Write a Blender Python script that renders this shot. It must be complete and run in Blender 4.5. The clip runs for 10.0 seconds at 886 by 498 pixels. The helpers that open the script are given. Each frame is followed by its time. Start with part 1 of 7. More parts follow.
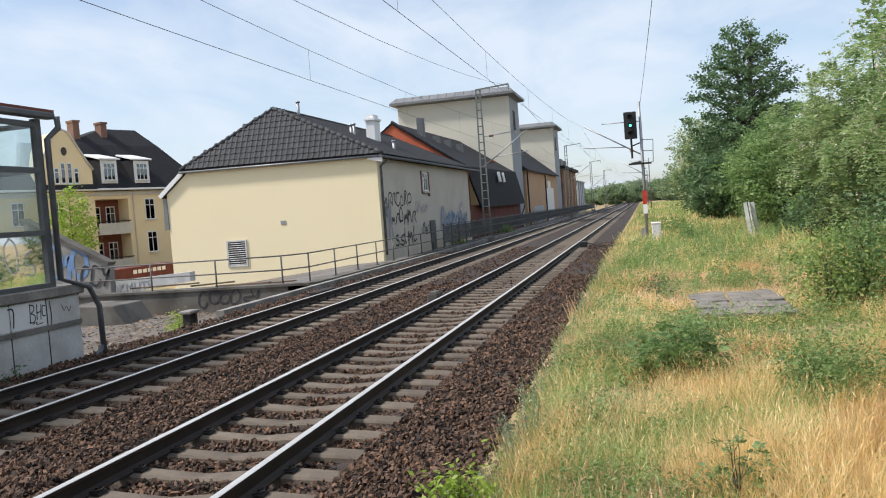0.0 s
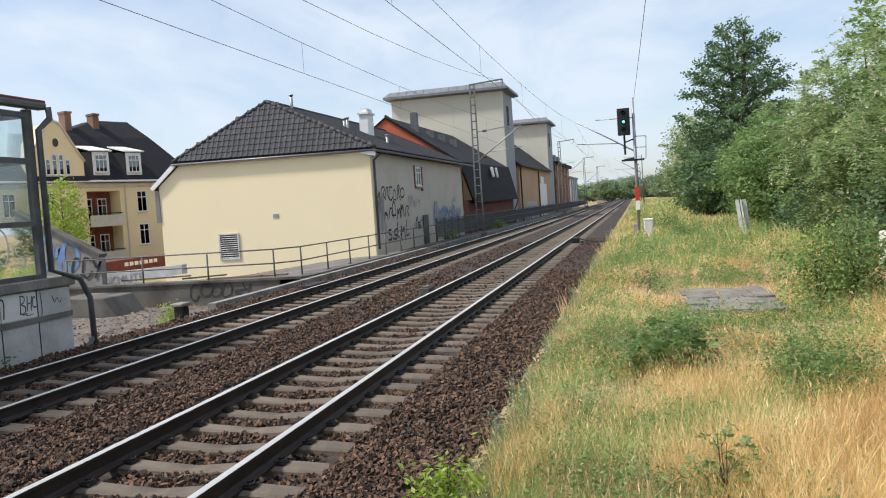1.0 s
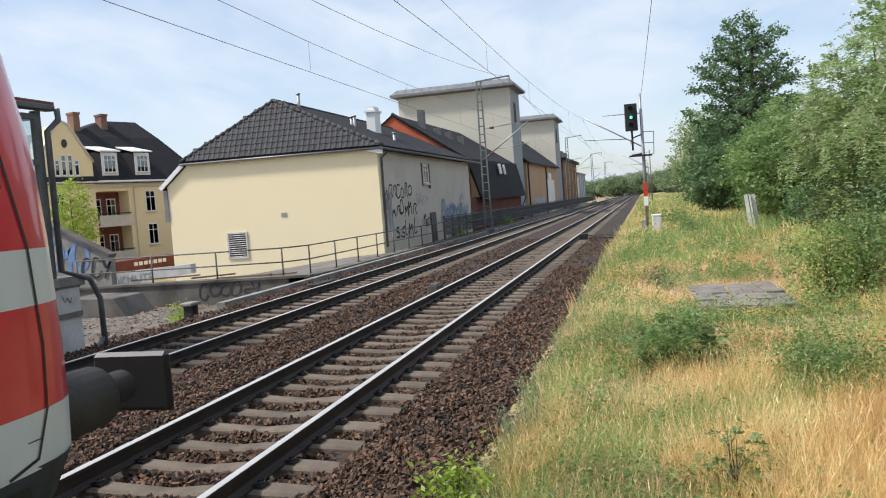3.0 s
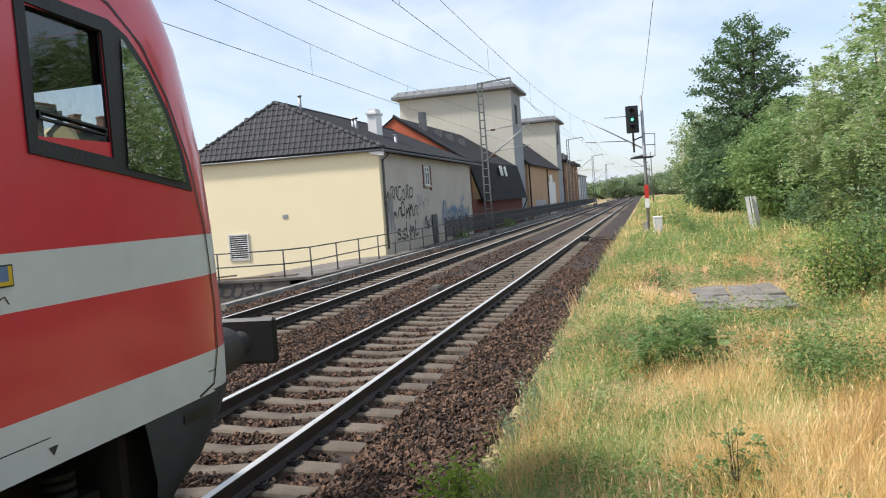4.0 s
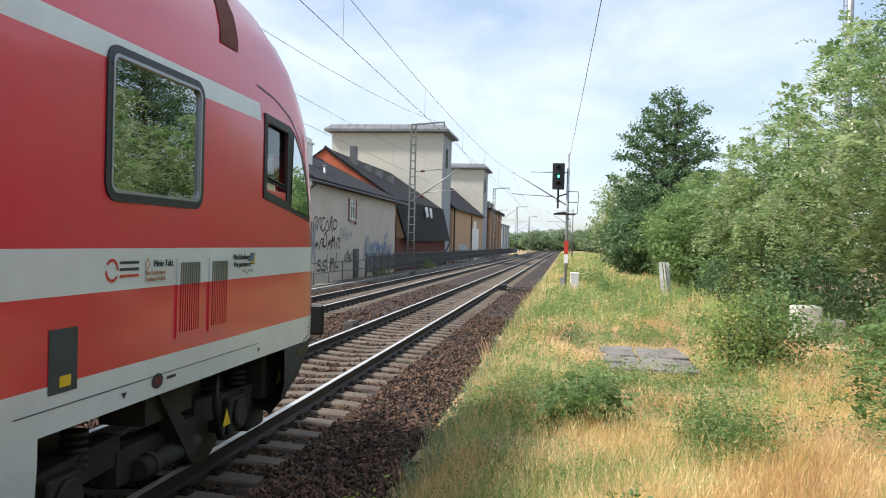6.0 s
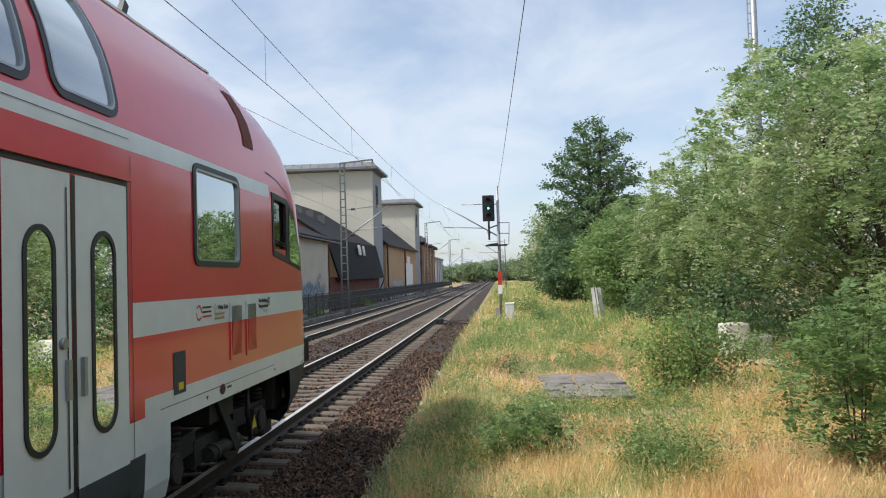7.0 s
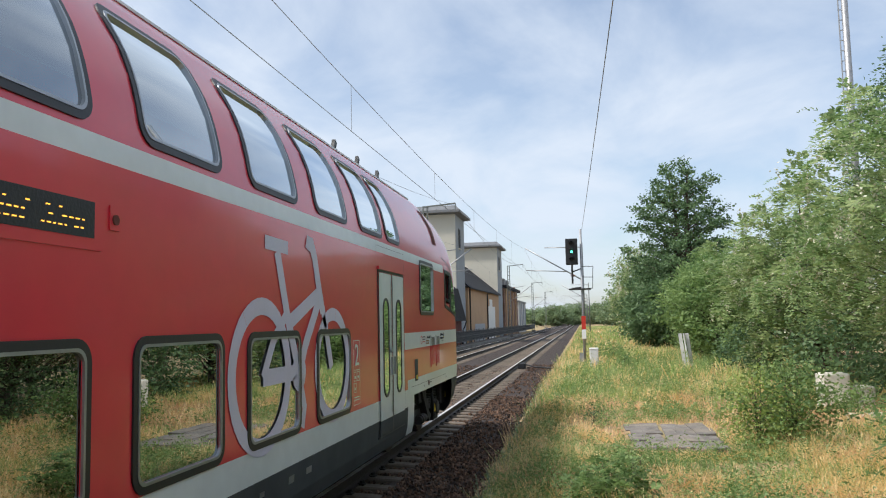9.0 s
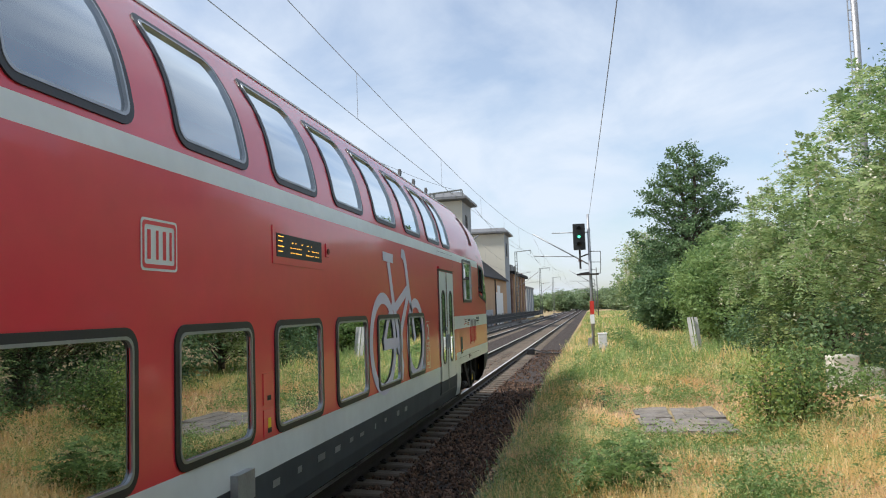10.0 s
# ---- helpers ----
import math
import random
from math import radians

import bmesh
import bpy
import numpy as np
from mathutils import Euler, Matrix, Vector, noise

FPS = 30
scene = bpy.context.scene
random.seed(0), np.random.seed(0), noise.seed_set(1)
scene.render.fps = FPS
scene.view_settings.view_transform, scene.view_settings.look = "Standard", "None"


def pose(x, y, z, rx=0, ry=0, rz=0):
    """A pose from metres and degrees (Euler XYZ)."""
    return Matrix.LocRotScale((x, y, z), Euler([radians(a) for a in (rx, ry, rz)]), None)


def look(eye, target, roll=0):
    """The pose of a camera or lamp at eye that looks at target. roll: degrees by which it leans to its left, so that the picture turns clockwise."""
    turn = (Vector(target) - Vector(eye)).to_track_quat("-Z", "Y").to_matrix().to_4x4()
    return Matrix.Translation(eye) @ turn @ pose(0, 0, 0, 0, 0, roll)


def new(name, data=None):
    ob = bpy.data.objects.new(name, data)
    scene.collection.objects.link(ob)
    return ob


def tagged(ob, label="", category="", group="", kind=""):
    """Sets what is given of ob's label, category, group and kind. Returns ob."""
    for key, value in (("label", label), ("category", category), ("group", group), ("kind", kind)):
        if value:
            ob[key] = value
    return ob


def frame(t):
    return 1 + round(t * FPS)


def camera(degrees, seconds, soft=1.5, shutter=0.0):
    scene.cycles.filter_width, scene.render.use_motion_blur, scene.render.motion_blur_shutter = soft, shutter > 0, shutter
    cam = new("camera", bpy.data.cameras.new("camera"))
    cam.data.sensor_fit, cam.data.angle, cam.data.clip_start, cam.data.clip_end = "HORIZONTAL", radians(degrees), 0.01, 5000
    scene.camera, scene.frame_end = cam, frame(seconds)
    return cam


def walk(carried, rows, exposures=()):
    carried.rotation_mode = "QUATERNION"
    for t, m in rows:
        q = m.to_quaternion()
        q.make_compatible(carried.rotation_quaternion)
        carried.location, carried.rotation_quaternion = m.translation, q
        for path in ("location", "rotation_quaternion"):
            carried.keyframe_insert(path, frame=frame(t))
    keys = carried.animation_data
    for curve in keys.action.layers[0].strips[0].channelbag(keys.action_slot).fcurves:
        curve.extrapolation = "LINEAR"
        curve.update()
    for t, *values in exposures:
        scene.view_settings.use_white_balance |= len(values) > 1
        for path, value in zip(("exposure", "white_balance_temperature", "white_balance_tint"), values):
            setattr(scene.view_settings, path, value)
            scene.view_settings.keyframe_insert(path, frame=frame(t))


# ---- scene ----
cam = camera(57.55, 10.0, soft=1.1)
# seconds, eye x y z, pitch, roll, yaw
PATH = [
    (0.0, 0.000, 0.000, 1.990, -2.660, 4.350, 13.986),
    (0.5, 0.006, -0.001, 1.990, -2.841, 4.199, 13.552),
    (1.0, 0.012, -0.010, 1.981, -3.058, 3.869, 13.493),
    (1.5, 0.005, -0.001, 1.986, -3.283, 3.925, 13.767),
    (2.0, 0.007, 0.001, 1.985, -3.219, 3.958, 13.833),
    (2.5, 0.007, -0.011, 1.990, -3.180, 4.036, 13.941),
    (2.7, 0.014, -0.009, 1.989, -3.245, 4.317, 13.990),
    (4.0, 0.014, -0.032, 1.992, -3.073, 4.348, 14.120),
    (4.5, 0.024, -0.041, 1.992, -3.536, 4.509, 14.044),
    (5.0, 0.021, -0.055, 1.985, -4.008, 3.728, 13.622),
    (5.5, 0.008, -0.058, 1.977, -2.024, -1.162, 11.383),
    (5.7, 0.005, -0.055, 1.988, -1.181, -2.440, 9.812),
    (6.8, 0.016, -0.056, 2.046, 1.031, 2.240, 4.816),
    (7.0, 0.014, -0.059, 2.047, 2.010, 1.721, 3.986),
    (7.5, 0.013, -0.059, 2.043, 3.576, 0.191, 5.003),
    (8.0, 0.014, -0.044, 2.053, 4.729, -0.011, 7.878),
    (8.5, 0.021, -0.051, 2.069, 5.298, 0.635, 9.210),
    (9.0, 0.025, -0.055, 2.079, 5.192, 1.232, 9.823),
    (9.5, 0.025, -0.060, 2.084, 4.499, 1.949, 10.280),
    (10.0, 0.014, -0.059, 2.079, 4.269, 1.889, 10.388),
]
walk(cam, [(t, pose(x, y, z, 90 + p, r, w)) for t, x, y, z, p, r, w in PATH],
     exposures=[(0.0, 0.58), (2.7, 0.58), (4.0, 0.72), (4.5, 0.78), (5.5, 0.90), (6.8, 0.58), (7.5, 0.47), (8.5, 0.52), (10.0, 0.60)])

# ---- world, sun ----
SUN_TO = Vector((0.57, 0.25, -0.80)).normalized()      # the way the light travels
world = bpy.data.worlds.new("sky")
scene.world = world
world.use_nodes = True
wn, wl = world.node_tree.nodes, world.node_tree.links
wn.clear()
w_out = wn.new("ShaderNodeOutputWorld")
w_bg = wn.new("ShaderNodeBackground")
w_sky = wn.new("ShaderNodeTexSky")
w_sky.sky_type = "NISHITA"
w_sky.sun_disc = False
w_sky.sun_elevation = math.asin(-SUN_TO.z)
w_sky.sun_rotation = math.atan2(-SUN_TO.x, -SUN_TO.y)
w_sky.air_density, w_sky.dust_density, w_sky.ozone_density = 1.0, 1.2, 1.5
w_co = wn.new("ShaderNodeTexCoord")
w_sep = wn.new("ShaderNodeSeparateXYZ")
wl.new(w_co.outputs["Generated"], w_sep.inputs[0])
w_z = wn.new("ShaderNodeMath"); w_z.operation = "MAXIMUM"; w_z.inputs[1].default_value = 0.0
wl.new(w_sep.outputs[2], w_z.inputs[0])
w_za = wn.new("ShaderNodeMath"); w_za.operation = "ADD"; w_za.inputs[1].default_value = 0.22
wl.new(w_z.outputs[0], w_za.inputs[0])
w_div = wn.new("ShaderNodeVectorMath"); w_div.operation = "DIVIDE"
w_cmb = wn.new("ShaderNodeCombineXYZ")
for k in range(3):
    wl.new(w_za.outputs[0], w_cmb.inputs[k])
wl.new(w_co.outputs["Generated"], w_div.inputs[0]); wl.new(w_cmb.outputs[0], w_div.inputs[1])
w_map = wn.new("ShaderNodeMapping")
w_map.inputs["Scale"].default_value = (1.5, 1.0, 1.0); w_map.inputs["Rotation"].default_value = (0, 0, 0.5)
w_map.inputs["Location"].default_value = (0.7, 2.3, 0.0)
wl.new(w_div.outputs[0], w_map.inputs[0])
w_n = wn.new("ShaderNodeTexNoise"); w_n.inputs["Scale"].default_value = 1.5; w_n.inputs["Detail"].default_value = 7.0
w_n.inputs["Roughness"].default_value = 0.56; w_n.inputs["Distortion"].default_value = 0.35
wl.new(w_map.outputs[0], w_n.inputs["Vector"])
w_r = wn.new("ShaderNodeValToRGB")
w_r.color_ramp.elements[0].position = 0.36; w_r.color_ramp.elements[1].position = 0.66
w_r.color_ramp.elements[0].color = (0.30, 0.30, 0.30, 1); w_r.color_ramp.elements[1].color = (0.93, 0.93, 0.93, 1)
wl.new(w_n.outputs["Fac"], w_r.inputs[0])
w_mix = wn.new("ShaderNodeMixRGB")
wl.new(w_r.outputs[0], w_mix.inputs[0]); wl.new(w_sky.outputs[0], w_mix.inputs[1])
w_mix.inputs[2].default_value = (4.55, 5.08, 5.85, 1)       # thin bright cloud
wl.new(w_mix.outputs[0], w_bg.inputs[0])
w_bg.inputs[1].default_value = 0.115
wl.new(w_bg.outputs[0], w_out.inputs[0])
sun = new("sun", bpy.data.lights.new("sun", "SUN"))
sun.data.energy, sun.data.angle, sun.data.color = 3.2, radians(6.0), (1.0, 0.96, 0.915)
sun.matrix_world = look((0, 0, 60), Vector((0, 0, 60)) + SUN_TO)

# ---- materials ----
def mat(name, col, rough=0.8, metal=0.0, var=0.25, scale=4.0, fine=40.0, bump=0.15, col2=None, island=0.0, obj=0.0, patch=0.0, patch_col=None, patch_scale=0.5, coat=0.0, spec=0.5, dist=0.02):
    """A surface with variation at two scales, relief, and a second colour in patches."""
    m = bpy.data.materials.new(name)
    m.use_nodes = True
    n, l = m.node_tree.nodes, m.node_tree.links
    b = n["Principled BSDF"]
    b.inputs["Roughness"].default_value, b.inputs["Metallic"].default_value = rough, metal
    b.inputs["Specular IOR Level"].default_value = spec
    b.inputs["Coat Weight"].default_value = coat
    b.inputs["Coat Roughness"].default_value = 0.08
    co = n.new("ShaderNodeTexCoord")
    a = n.new("ShaderNodeTexNoise"); a.inputs["Scale"].default_value = scale; a.inputs["Detail"].default_value = 5
    f = n.new("ShaderNodeTexNoise"); f.inputs["Scale"].default_value = fine; f.inputs["Detail"].default_value = 3
    for t in (a, f):
        l.new(co.outputs["Object"], t.inputs["Vector"])
    c2 = col2 or tuple(c * 0.55 for c in col)
    mx = n.new("ShaderNodeMixRGB"); mx.inputs[1].default_value = (*col, 1); mx.inputs[2].default_value = (*c2, 1)
    r = n.new("ShaderNodeMapRange"); r.inputs[1].default_value, r.inputs[2].default_value = 0.35, 0.7
    r.inputs[4].default_value = min(1.0, var * 2.2)
    l.new(a.outputs["Fac"], r.inputs[0]); l.new(r.outputs[0], mx.inputs[0])
    out = mx.outputs[0]
    if patch_col:
        p = n.new("ShaderNodeTexNoise"); p.inputs["Scale"].default_value = patch_scale; p.inputs["Detail"].default_value = 4
        l.new(co.outputs["Object"], p.inputs["Vector"])
        pr = n.new("ShaderNodeMapRange"); pr.inputs[1].default_value, pr.inputs[2].default_value = 0.46, 0.60
        pr.inputs[4].default_value = patch
        l.new(p.outputs["Fac"], pr.inputs[0])
        pm = n.new("ShaderNodeMixRGB"); l.new(pr.outputs[0], pm.inputs[0]); l.new(out, pm.inputs[1])
        pm.inputs[2].default_value = (*patch_col, 1)
        out = pm.outputs[0]
    g = n.new("ShaderNodeMapRange"); g.inputs[3].default_value, g.inputs[4].default_value = 1 - var * 0.6, 1 + var * 0.6
    l.new(f.outputs["Fac"], g.inputs[0])
    hs = n.new("ShaderNodeHueSaturation"); l.new(out, hs.inputs["Color"]); val = g.outputs[0]
    for amount, src in ((island, ("ShaderNodeNewGeometry", "Random Per Island")), (obj, ("ShaderNodeObjectInfo", "Random"))):
        if amount:
            q = n.new(src[0]); qr = n.new("ShaderNodeMapRange")
            qr.inputs[3].default_value, qr.inputs[4].default_value = 1 - amount, 1 + amount
            l.new(q.outputs[src[1]], qr.inputs[0])
            mm = n.new("ShaderNodeMath"); mm.operation = "MULTIPLY"; l.new(val, mm.inputs[0]); l.new(qr.outputs[0], mm.inputs[1])
            val = mm.outputs[0]
    l.new(val, hs.inputs["Value"]); l.new(hs.outputs[0], b.inputs["Base Color"])
    if bump:
        bp = n.new("ShaderNodeBump"); bp.inputs["Strength"].default_value = bump; bp.inputs["Distance"].default_value = dist
        l.new(f.outputs["Fac"], bp.inputs["Height"]); l.new(bp.outputs[0], b.inputs["Normal"])
    return m

def leafy(name, col, col2, trans=0.35, var=0.35):
    """Leaves: two greens by island, light passes through."""
    m = bpy.data.materials.new(name); m.use_nodes = True
    n, l = m.node_tree.nodes, m.node_tree.links
    b = n["Principled BSDF"]; b.inputs["Roughness"].default_value = 0.5; b.inputs["Specular IOR Level"].default_value = 0.35
    g = n.new("ShaderNodeNewGeometry")
    co = n.new("ShaderNodeTexCoord"); t = n.new("ShaderNodeTexNoise"); t.inputs["Scale"].default_value = 0.9; t.inputs["Detail"].default_value = 3
    l.new(co.outputs["Object"], t.inputs["Vector"])
    ad = n.new("ShaderNodeMath"); ad.operation = "ADD"; l.new(g.outputs["Random Per Island"], ad.inputs[0])
    tr = n.new("ShaderNodeMapRange"); tr.inputs[1].default_value, tr.inputs[2].default_value = 0.35, 0.65; tr.inputs[3].default_value, tr.inputs[4].default_value = -0.5, 0.5
    l.new(t.outputs["Fac"], tr.inputs[0]); l.new(tr.outputs[0], ad.inputs[1])
    mx = n.new("ShaderNodeMixRGB"); mx.use_clamp = True; mx.inputs[1].default_value = (*col, 1); mx.inputs[2].default_value = (*col2, 1)
    l.new(ad.outputs[0], mx.inputs[0]); l.new(mx.outputs[0], b.inputs["Base Color"])
    tl = n.new("ShaderNodeBsdfTranslucent"); l.new(mx.outputs[0], tl.inputs[0])
    ms = n.new("ShaderNodeMixShader"); ms.inputs[0].default_value = trans
    l.new(b.outputs[0], ms.inputs[1]); l.new(tl.outputs[0], ms.inputs[2])
    l.new(ms.outputs[0], n["Material Output"].inputs[0])
    return m

def glassy(name, tint=(0.75, 0.8, 0.8), gloss=0.25, clear=0.6, rough=0.01, sheets=1.0):
    """A pane: partly clear, partly mirror."""
    m = bpy.data.materials.new(name); m.use_nodes = True
    n, l = m.node_tree.nodes, m.node_tree.links
    n.remove(n["Principled BSDF"])
    t = n.new("ShaderNodeBsdfTransparent"); t.inputs[0].default_value = (*[c * clear for c in tint], 1)
    g = n.new("ShaderNodeBsdfGlossy")
    g.inputs["Roughness"].default_value = rough
    g.inputs[0].default_value = (0.88, 0.93, 0.95, 1)
    fr = n.new("ShaderNodeFresnel"); fr.inputs[0].default_value = 1.5
    ad = n.new("ShaderNodeMath"); ad.operation = "MULTIPLY_ADD"; ad.use_clamp = True; ad.inputs[1].default_value = sheets; ad.inputs[2].default_value = gloss
    l.new(fr.outputs[0], ad.inputs[0])
    ms = n.new("ShaderNodeMixShader"); l.new(ad.outputs[0], ms.inputs[0]); l.new(t.outputs[0], ms.inputs[1]); l.new(g.outputs[0], ms.inputs[2])
    l.new(ms.outputs[0], n["Material Output"].inputs[0])
    return m

def glow(name, col, strength):
    m = bpy.data.materials.new(name); m.use_nodes = True
    b = m.node_tree.nodes["Principled BSDF"]
    b.inputs["Base Color"].default_value = (*col, 1); b.inputs["Emission Color"].default_value = (*col, 1); b.inputs["Emission Strength"].default_value = strength
    return m

M_BALLAST = mat("ballast", (0.045, 0.030, 0.023), 0.9, var=0.5, scale=2.0, fine=22, bump=1.0, col2=(0.04, 0.031, 0.027), dist=0.05)
M_STONE = mat("ballast_stone", (0.120, 0.064, 0.036), 0.85, var=0.35, scale=11, fine=60, bump=0.3, col2=(0.040, 0.031, 0.027), island=0.85)
M_RAILSIDE = mat("rail_rust", (0.045, 0.033, 0.028), 0.65, 0.3, var=0.4, scale=3, fine=60, bump=0.2)
M_RAILTOP = mat("rail_polished", (0.72, 0.69, 0.65), 0.5, 0.7, var=0.12, scale=2, fine=80, bump=0.05)
M_SLEEPER = mat("concrete_sleeper", (0.152, 0.122, 0.092), 0.88, var=0.45, scale=4, fine=50, bump=0.35, col2=(0.092, 0.071, 0.054), obj=0.22)
M_IRON = mat("dark_iron", (0.04, 0.036, 0.033), 0.7, 0.4, var=0.4, scale=8, fine=60)
M_SOIL = mat("dry_soil", (0.36, 0.27, 0.13), 0.95, var=0.5, scale=1.5, fine=30, bump=0.6, col2=(0.10, 0.11, 0.045), patch=0.7, patch_col=(0.46, 0.29, 0.16), patch_scale=0.35)
M_YARD = mat("gravel_yard", (0.16, 0.138, 0.118), 0.95, var=0.45, scale=1.2, fine=24, bump=0.7, col2=(0.085, 0.068, 0.056), patch=0.6, patch_col=(0.19, 0.185, 0.18), patch_scale=0.4)
M_CONC = mat("weathered_concrete", (0.30, 0.285, 0.26), 0.9, var=0.5, scale=1.3, fine=22, bump=0.35, col2=(0.13, 0.12, 0.105))
M_CONC_D = mat("stained_concrete", (0.125, 0.112, 0.097), 0.9, var=0.5, scale=1.1, fine=20, bump=0.4, col2=(0.05, 0.044, 0.038), patch=0.5, patch_col=(0.18, 0.168, 0.15), patch_scale=0.8)
M_CONC_P = mat("painted_concrete", (0.64, 0.635, 0.62), 0.85, var=0.3, scale=1.6, fine=25, bump=0.2, col2=(0.33, 0.32, 0.30))
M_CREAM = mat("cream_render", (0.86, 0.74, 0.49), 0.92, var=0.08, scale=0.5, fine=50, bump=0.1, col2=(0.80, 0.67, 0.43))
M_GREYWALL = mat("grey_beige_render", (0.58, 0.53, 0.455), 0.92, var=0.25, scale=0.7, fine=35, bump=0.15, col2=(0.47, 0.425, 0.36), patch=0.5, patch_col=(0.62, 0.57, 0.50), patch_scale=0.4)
M_TILE = mat("dark_roof_tile", (0.046, 0.046, 0.050), 0.68, var=0.3, scale=2.5, fine=40, bump=0.2, col2=(0.028, 0.030, 0.033), obj=0.2, island=0.2, spec=0.3)
M_SLATE = mat("dark_slate_roof", (0.026, 0.026, 0.029), 0.85, var=0.35, scale=1.5, fine=20, bump=0.35, col2=(0.016, 0.016, 0.019), spec=0.22)
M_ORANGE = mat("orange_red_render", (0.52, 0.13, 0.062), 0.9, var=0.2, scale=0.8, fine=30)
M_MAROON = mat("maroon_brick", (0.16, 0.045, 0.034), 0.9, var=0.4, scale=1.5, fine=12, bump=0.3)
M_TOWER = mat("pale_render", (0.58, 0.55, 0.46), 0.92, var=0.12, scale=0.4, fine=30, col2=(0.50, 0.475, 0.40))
# the towers' shaded side as a colour; also the shed's blue-grey panels
M_TOWER_B = mat("blue_grey_shade_and_panel", (0.29, 0.32, 0.35), 0.9, var=0.12, scale=0.5, fine=30)
M_ZINC = mat("zinc_sheet", (0.22, 0.225, 0.23), 0.5, 0.5, var=0.2, scale=1.5, fine=30)
M_TAN = mat("tan_render", (0.47, 0.31, 0.185), 0.9, var=0.25, scale=0.6, fine=25, col2=(0.37, 0.235, 0.14))
M_BRICK_P = mat("brown_brick_wall", (0.24, 0.135, 0.095), 0.9, var=0.35, scale=0.9, fine=14, bump=0.3)
M_WHITE = mat("white_paint", (0.78, 0.78, 0.77), 0.6, var=0.12, scale=2, fine=40, col2=(0.62, 0.61, 0.58))
M_APT = mat("ochre_render", (0.82, 0.67, 0.41), 0.9, var=0.14, scale=0.6, fine=30, col2=(0.73, 0.58, 0.34))
M_APT_L = mat("pale_trim", (0.60, 0.555, 0.46), 0.85, var=0.15, scale=1, fine=30)
M_LOGGIA = mat("red_brown_wall", (0.19, 0.062, 0.042), 0.9, var=0.3, scale=1, fine=20)
M_STEEL = mat("galvanised_steel", (0.40, 0.405, 0.41), 0.5, 0.7, var=0.25, scale=4, fine=40)
M_STEEL_D = mat("dull_grey_steel", (0.15, 0.155, 0.16), 0.6, 0.5, var=0.3, scale=4, fine=40)
M_MAST = mat("mast_grey_green", (0.19, 0.205, 0.19), 0.65, 0.4, var=0.3, scale=3, fine=30)
M_BLACK = mat("black_paint", (0.014, 0.015, 0.016), 0.5, var=0.2, scale=6, fine=50)
M_WIRE = mat("dark_copper_wire", (0.26, 0.26, 0.26), 0.6, 0.5, var=0.1, bump=0)
M_REDP = mat("red_sign_paint", (0.55, 0.035, 0.02), 0.5, var=0.15)
M_SPRAY_D = mat("dark_spray_paint", (0.035, 0.035, 0.042), 0.7, var=0.3, scale=6, bump=0)
M_SPRAY_B = mat("blue_spray_paint", (0.16, 0.27, 0.47), 0.7, var=0.3, scale=4, bump=0)
M_SPRAY_S = mat("silver_spray_paint", (0.38, 0.40, 0.44), 0.6, var=0.3, scale=4, bump=0)
M_BARK = mat("bark", (0.11, 0.085, 0.062), 0.95, var=0.4, scale=5, fine=30, bump=0.6)
M_GLASS_DK = glassy("building_window_glass", (0.55, 0.6, 0.62), 0.12, 0.5)
M_GLASS_SH = glassy("shelter_glass", (0.80, 0.88, 0.86), 0.06, 0.86, 0.03)
M_HANDRAIL = mat("dull_brown_grey_paint", (0.135, 0.125, 0.115), 0.6, 0.3, var=0.35, scale=5, fine=40)
M_INNER = mat("dim_interior", (0.06, 0.06, 0.06), 0.9, var=0.2)
# train
M_RED = mat("train_red_paint", (0.67, 0.03, 0.056), 0.34, var=0.14, scale=0.9, fine=5, bump=0.0, col2=(0.54, 0.038, 0.058), coat=0.75, spec=0.4)
M_LGREY = mat("train_light_grey_paint", (0.66, 0.71, 0.705), 0.35, var=0.14, scale=1.2, fine=7, bump=0.0, col2=(0.44, 0.465, 0.46), coat=0.2)
M_DGREY = mat("train_skirt_grey", (0.060, 0.068, 0.072), 0.65, var=0.3, scale=1.5, fine=9, bump=0.0, spec=0.3)
M_RUBBER = mat("black_rubber", (0.018, 0.019, 0.022), 0.45, var=0.15, bump=0.05)
M_TRIM = mat("aluminium_trim", (0.38, 0.40, 0.42), 0.35, 0.7, var=0.15, bump=0.0)
M_LILAC = mat("pale_lilac_film", (0.60, 0.58, 0.70), 0.4, var=0.1, scale=2, bump=0.0)
M_TGLASS = glassy("train_window_glass", (0.5, 0.56, 0.55), 0.20, 0.14, 0.004, sheets=2.8)
M_CABGLASS = glassy("cab_glass", (0.85, 0.9, 0.9), 0.05, 0.9, 0.004)
M_UNDER = mat("grimy_underframe", (0.030, 0.027, 0.025), 0.75, 0.2, var=0.5, scale=3, fine=30, bump=0.3, col2=(0.055, 0.048, 0.04))
M_WHEEL = mat("wheel_steel", (0.11, 0.085, 0.07), 0.55, 0.6, var=0.3, scale=4, fine=30)
M_YEL = mat("warning_yellow", (0.75, 0.52, 0.02), 0.5, var=0.1)
M_TEXT = mat("dark_lettering", (0.03, 0.03, 0.035), 0.6, var=0.05, bump=0)
M_AMBER = glow("amber_display_dots", (1.0, 0.48, 0.06), 1.1)
M_GREENLAMP = glow("green_signal_lamp", (0.12, 1.0, 0.62), 1.5)
M_LITTER = mat("dry_litter", (0.24, 0.17, 0.11), 0.95, var=0.3, scale=3, island=0.6)
M_SEAT = mat("blue_seat_cloth", (0.05, 0.07, 0.12), 0.9, var=0.3)

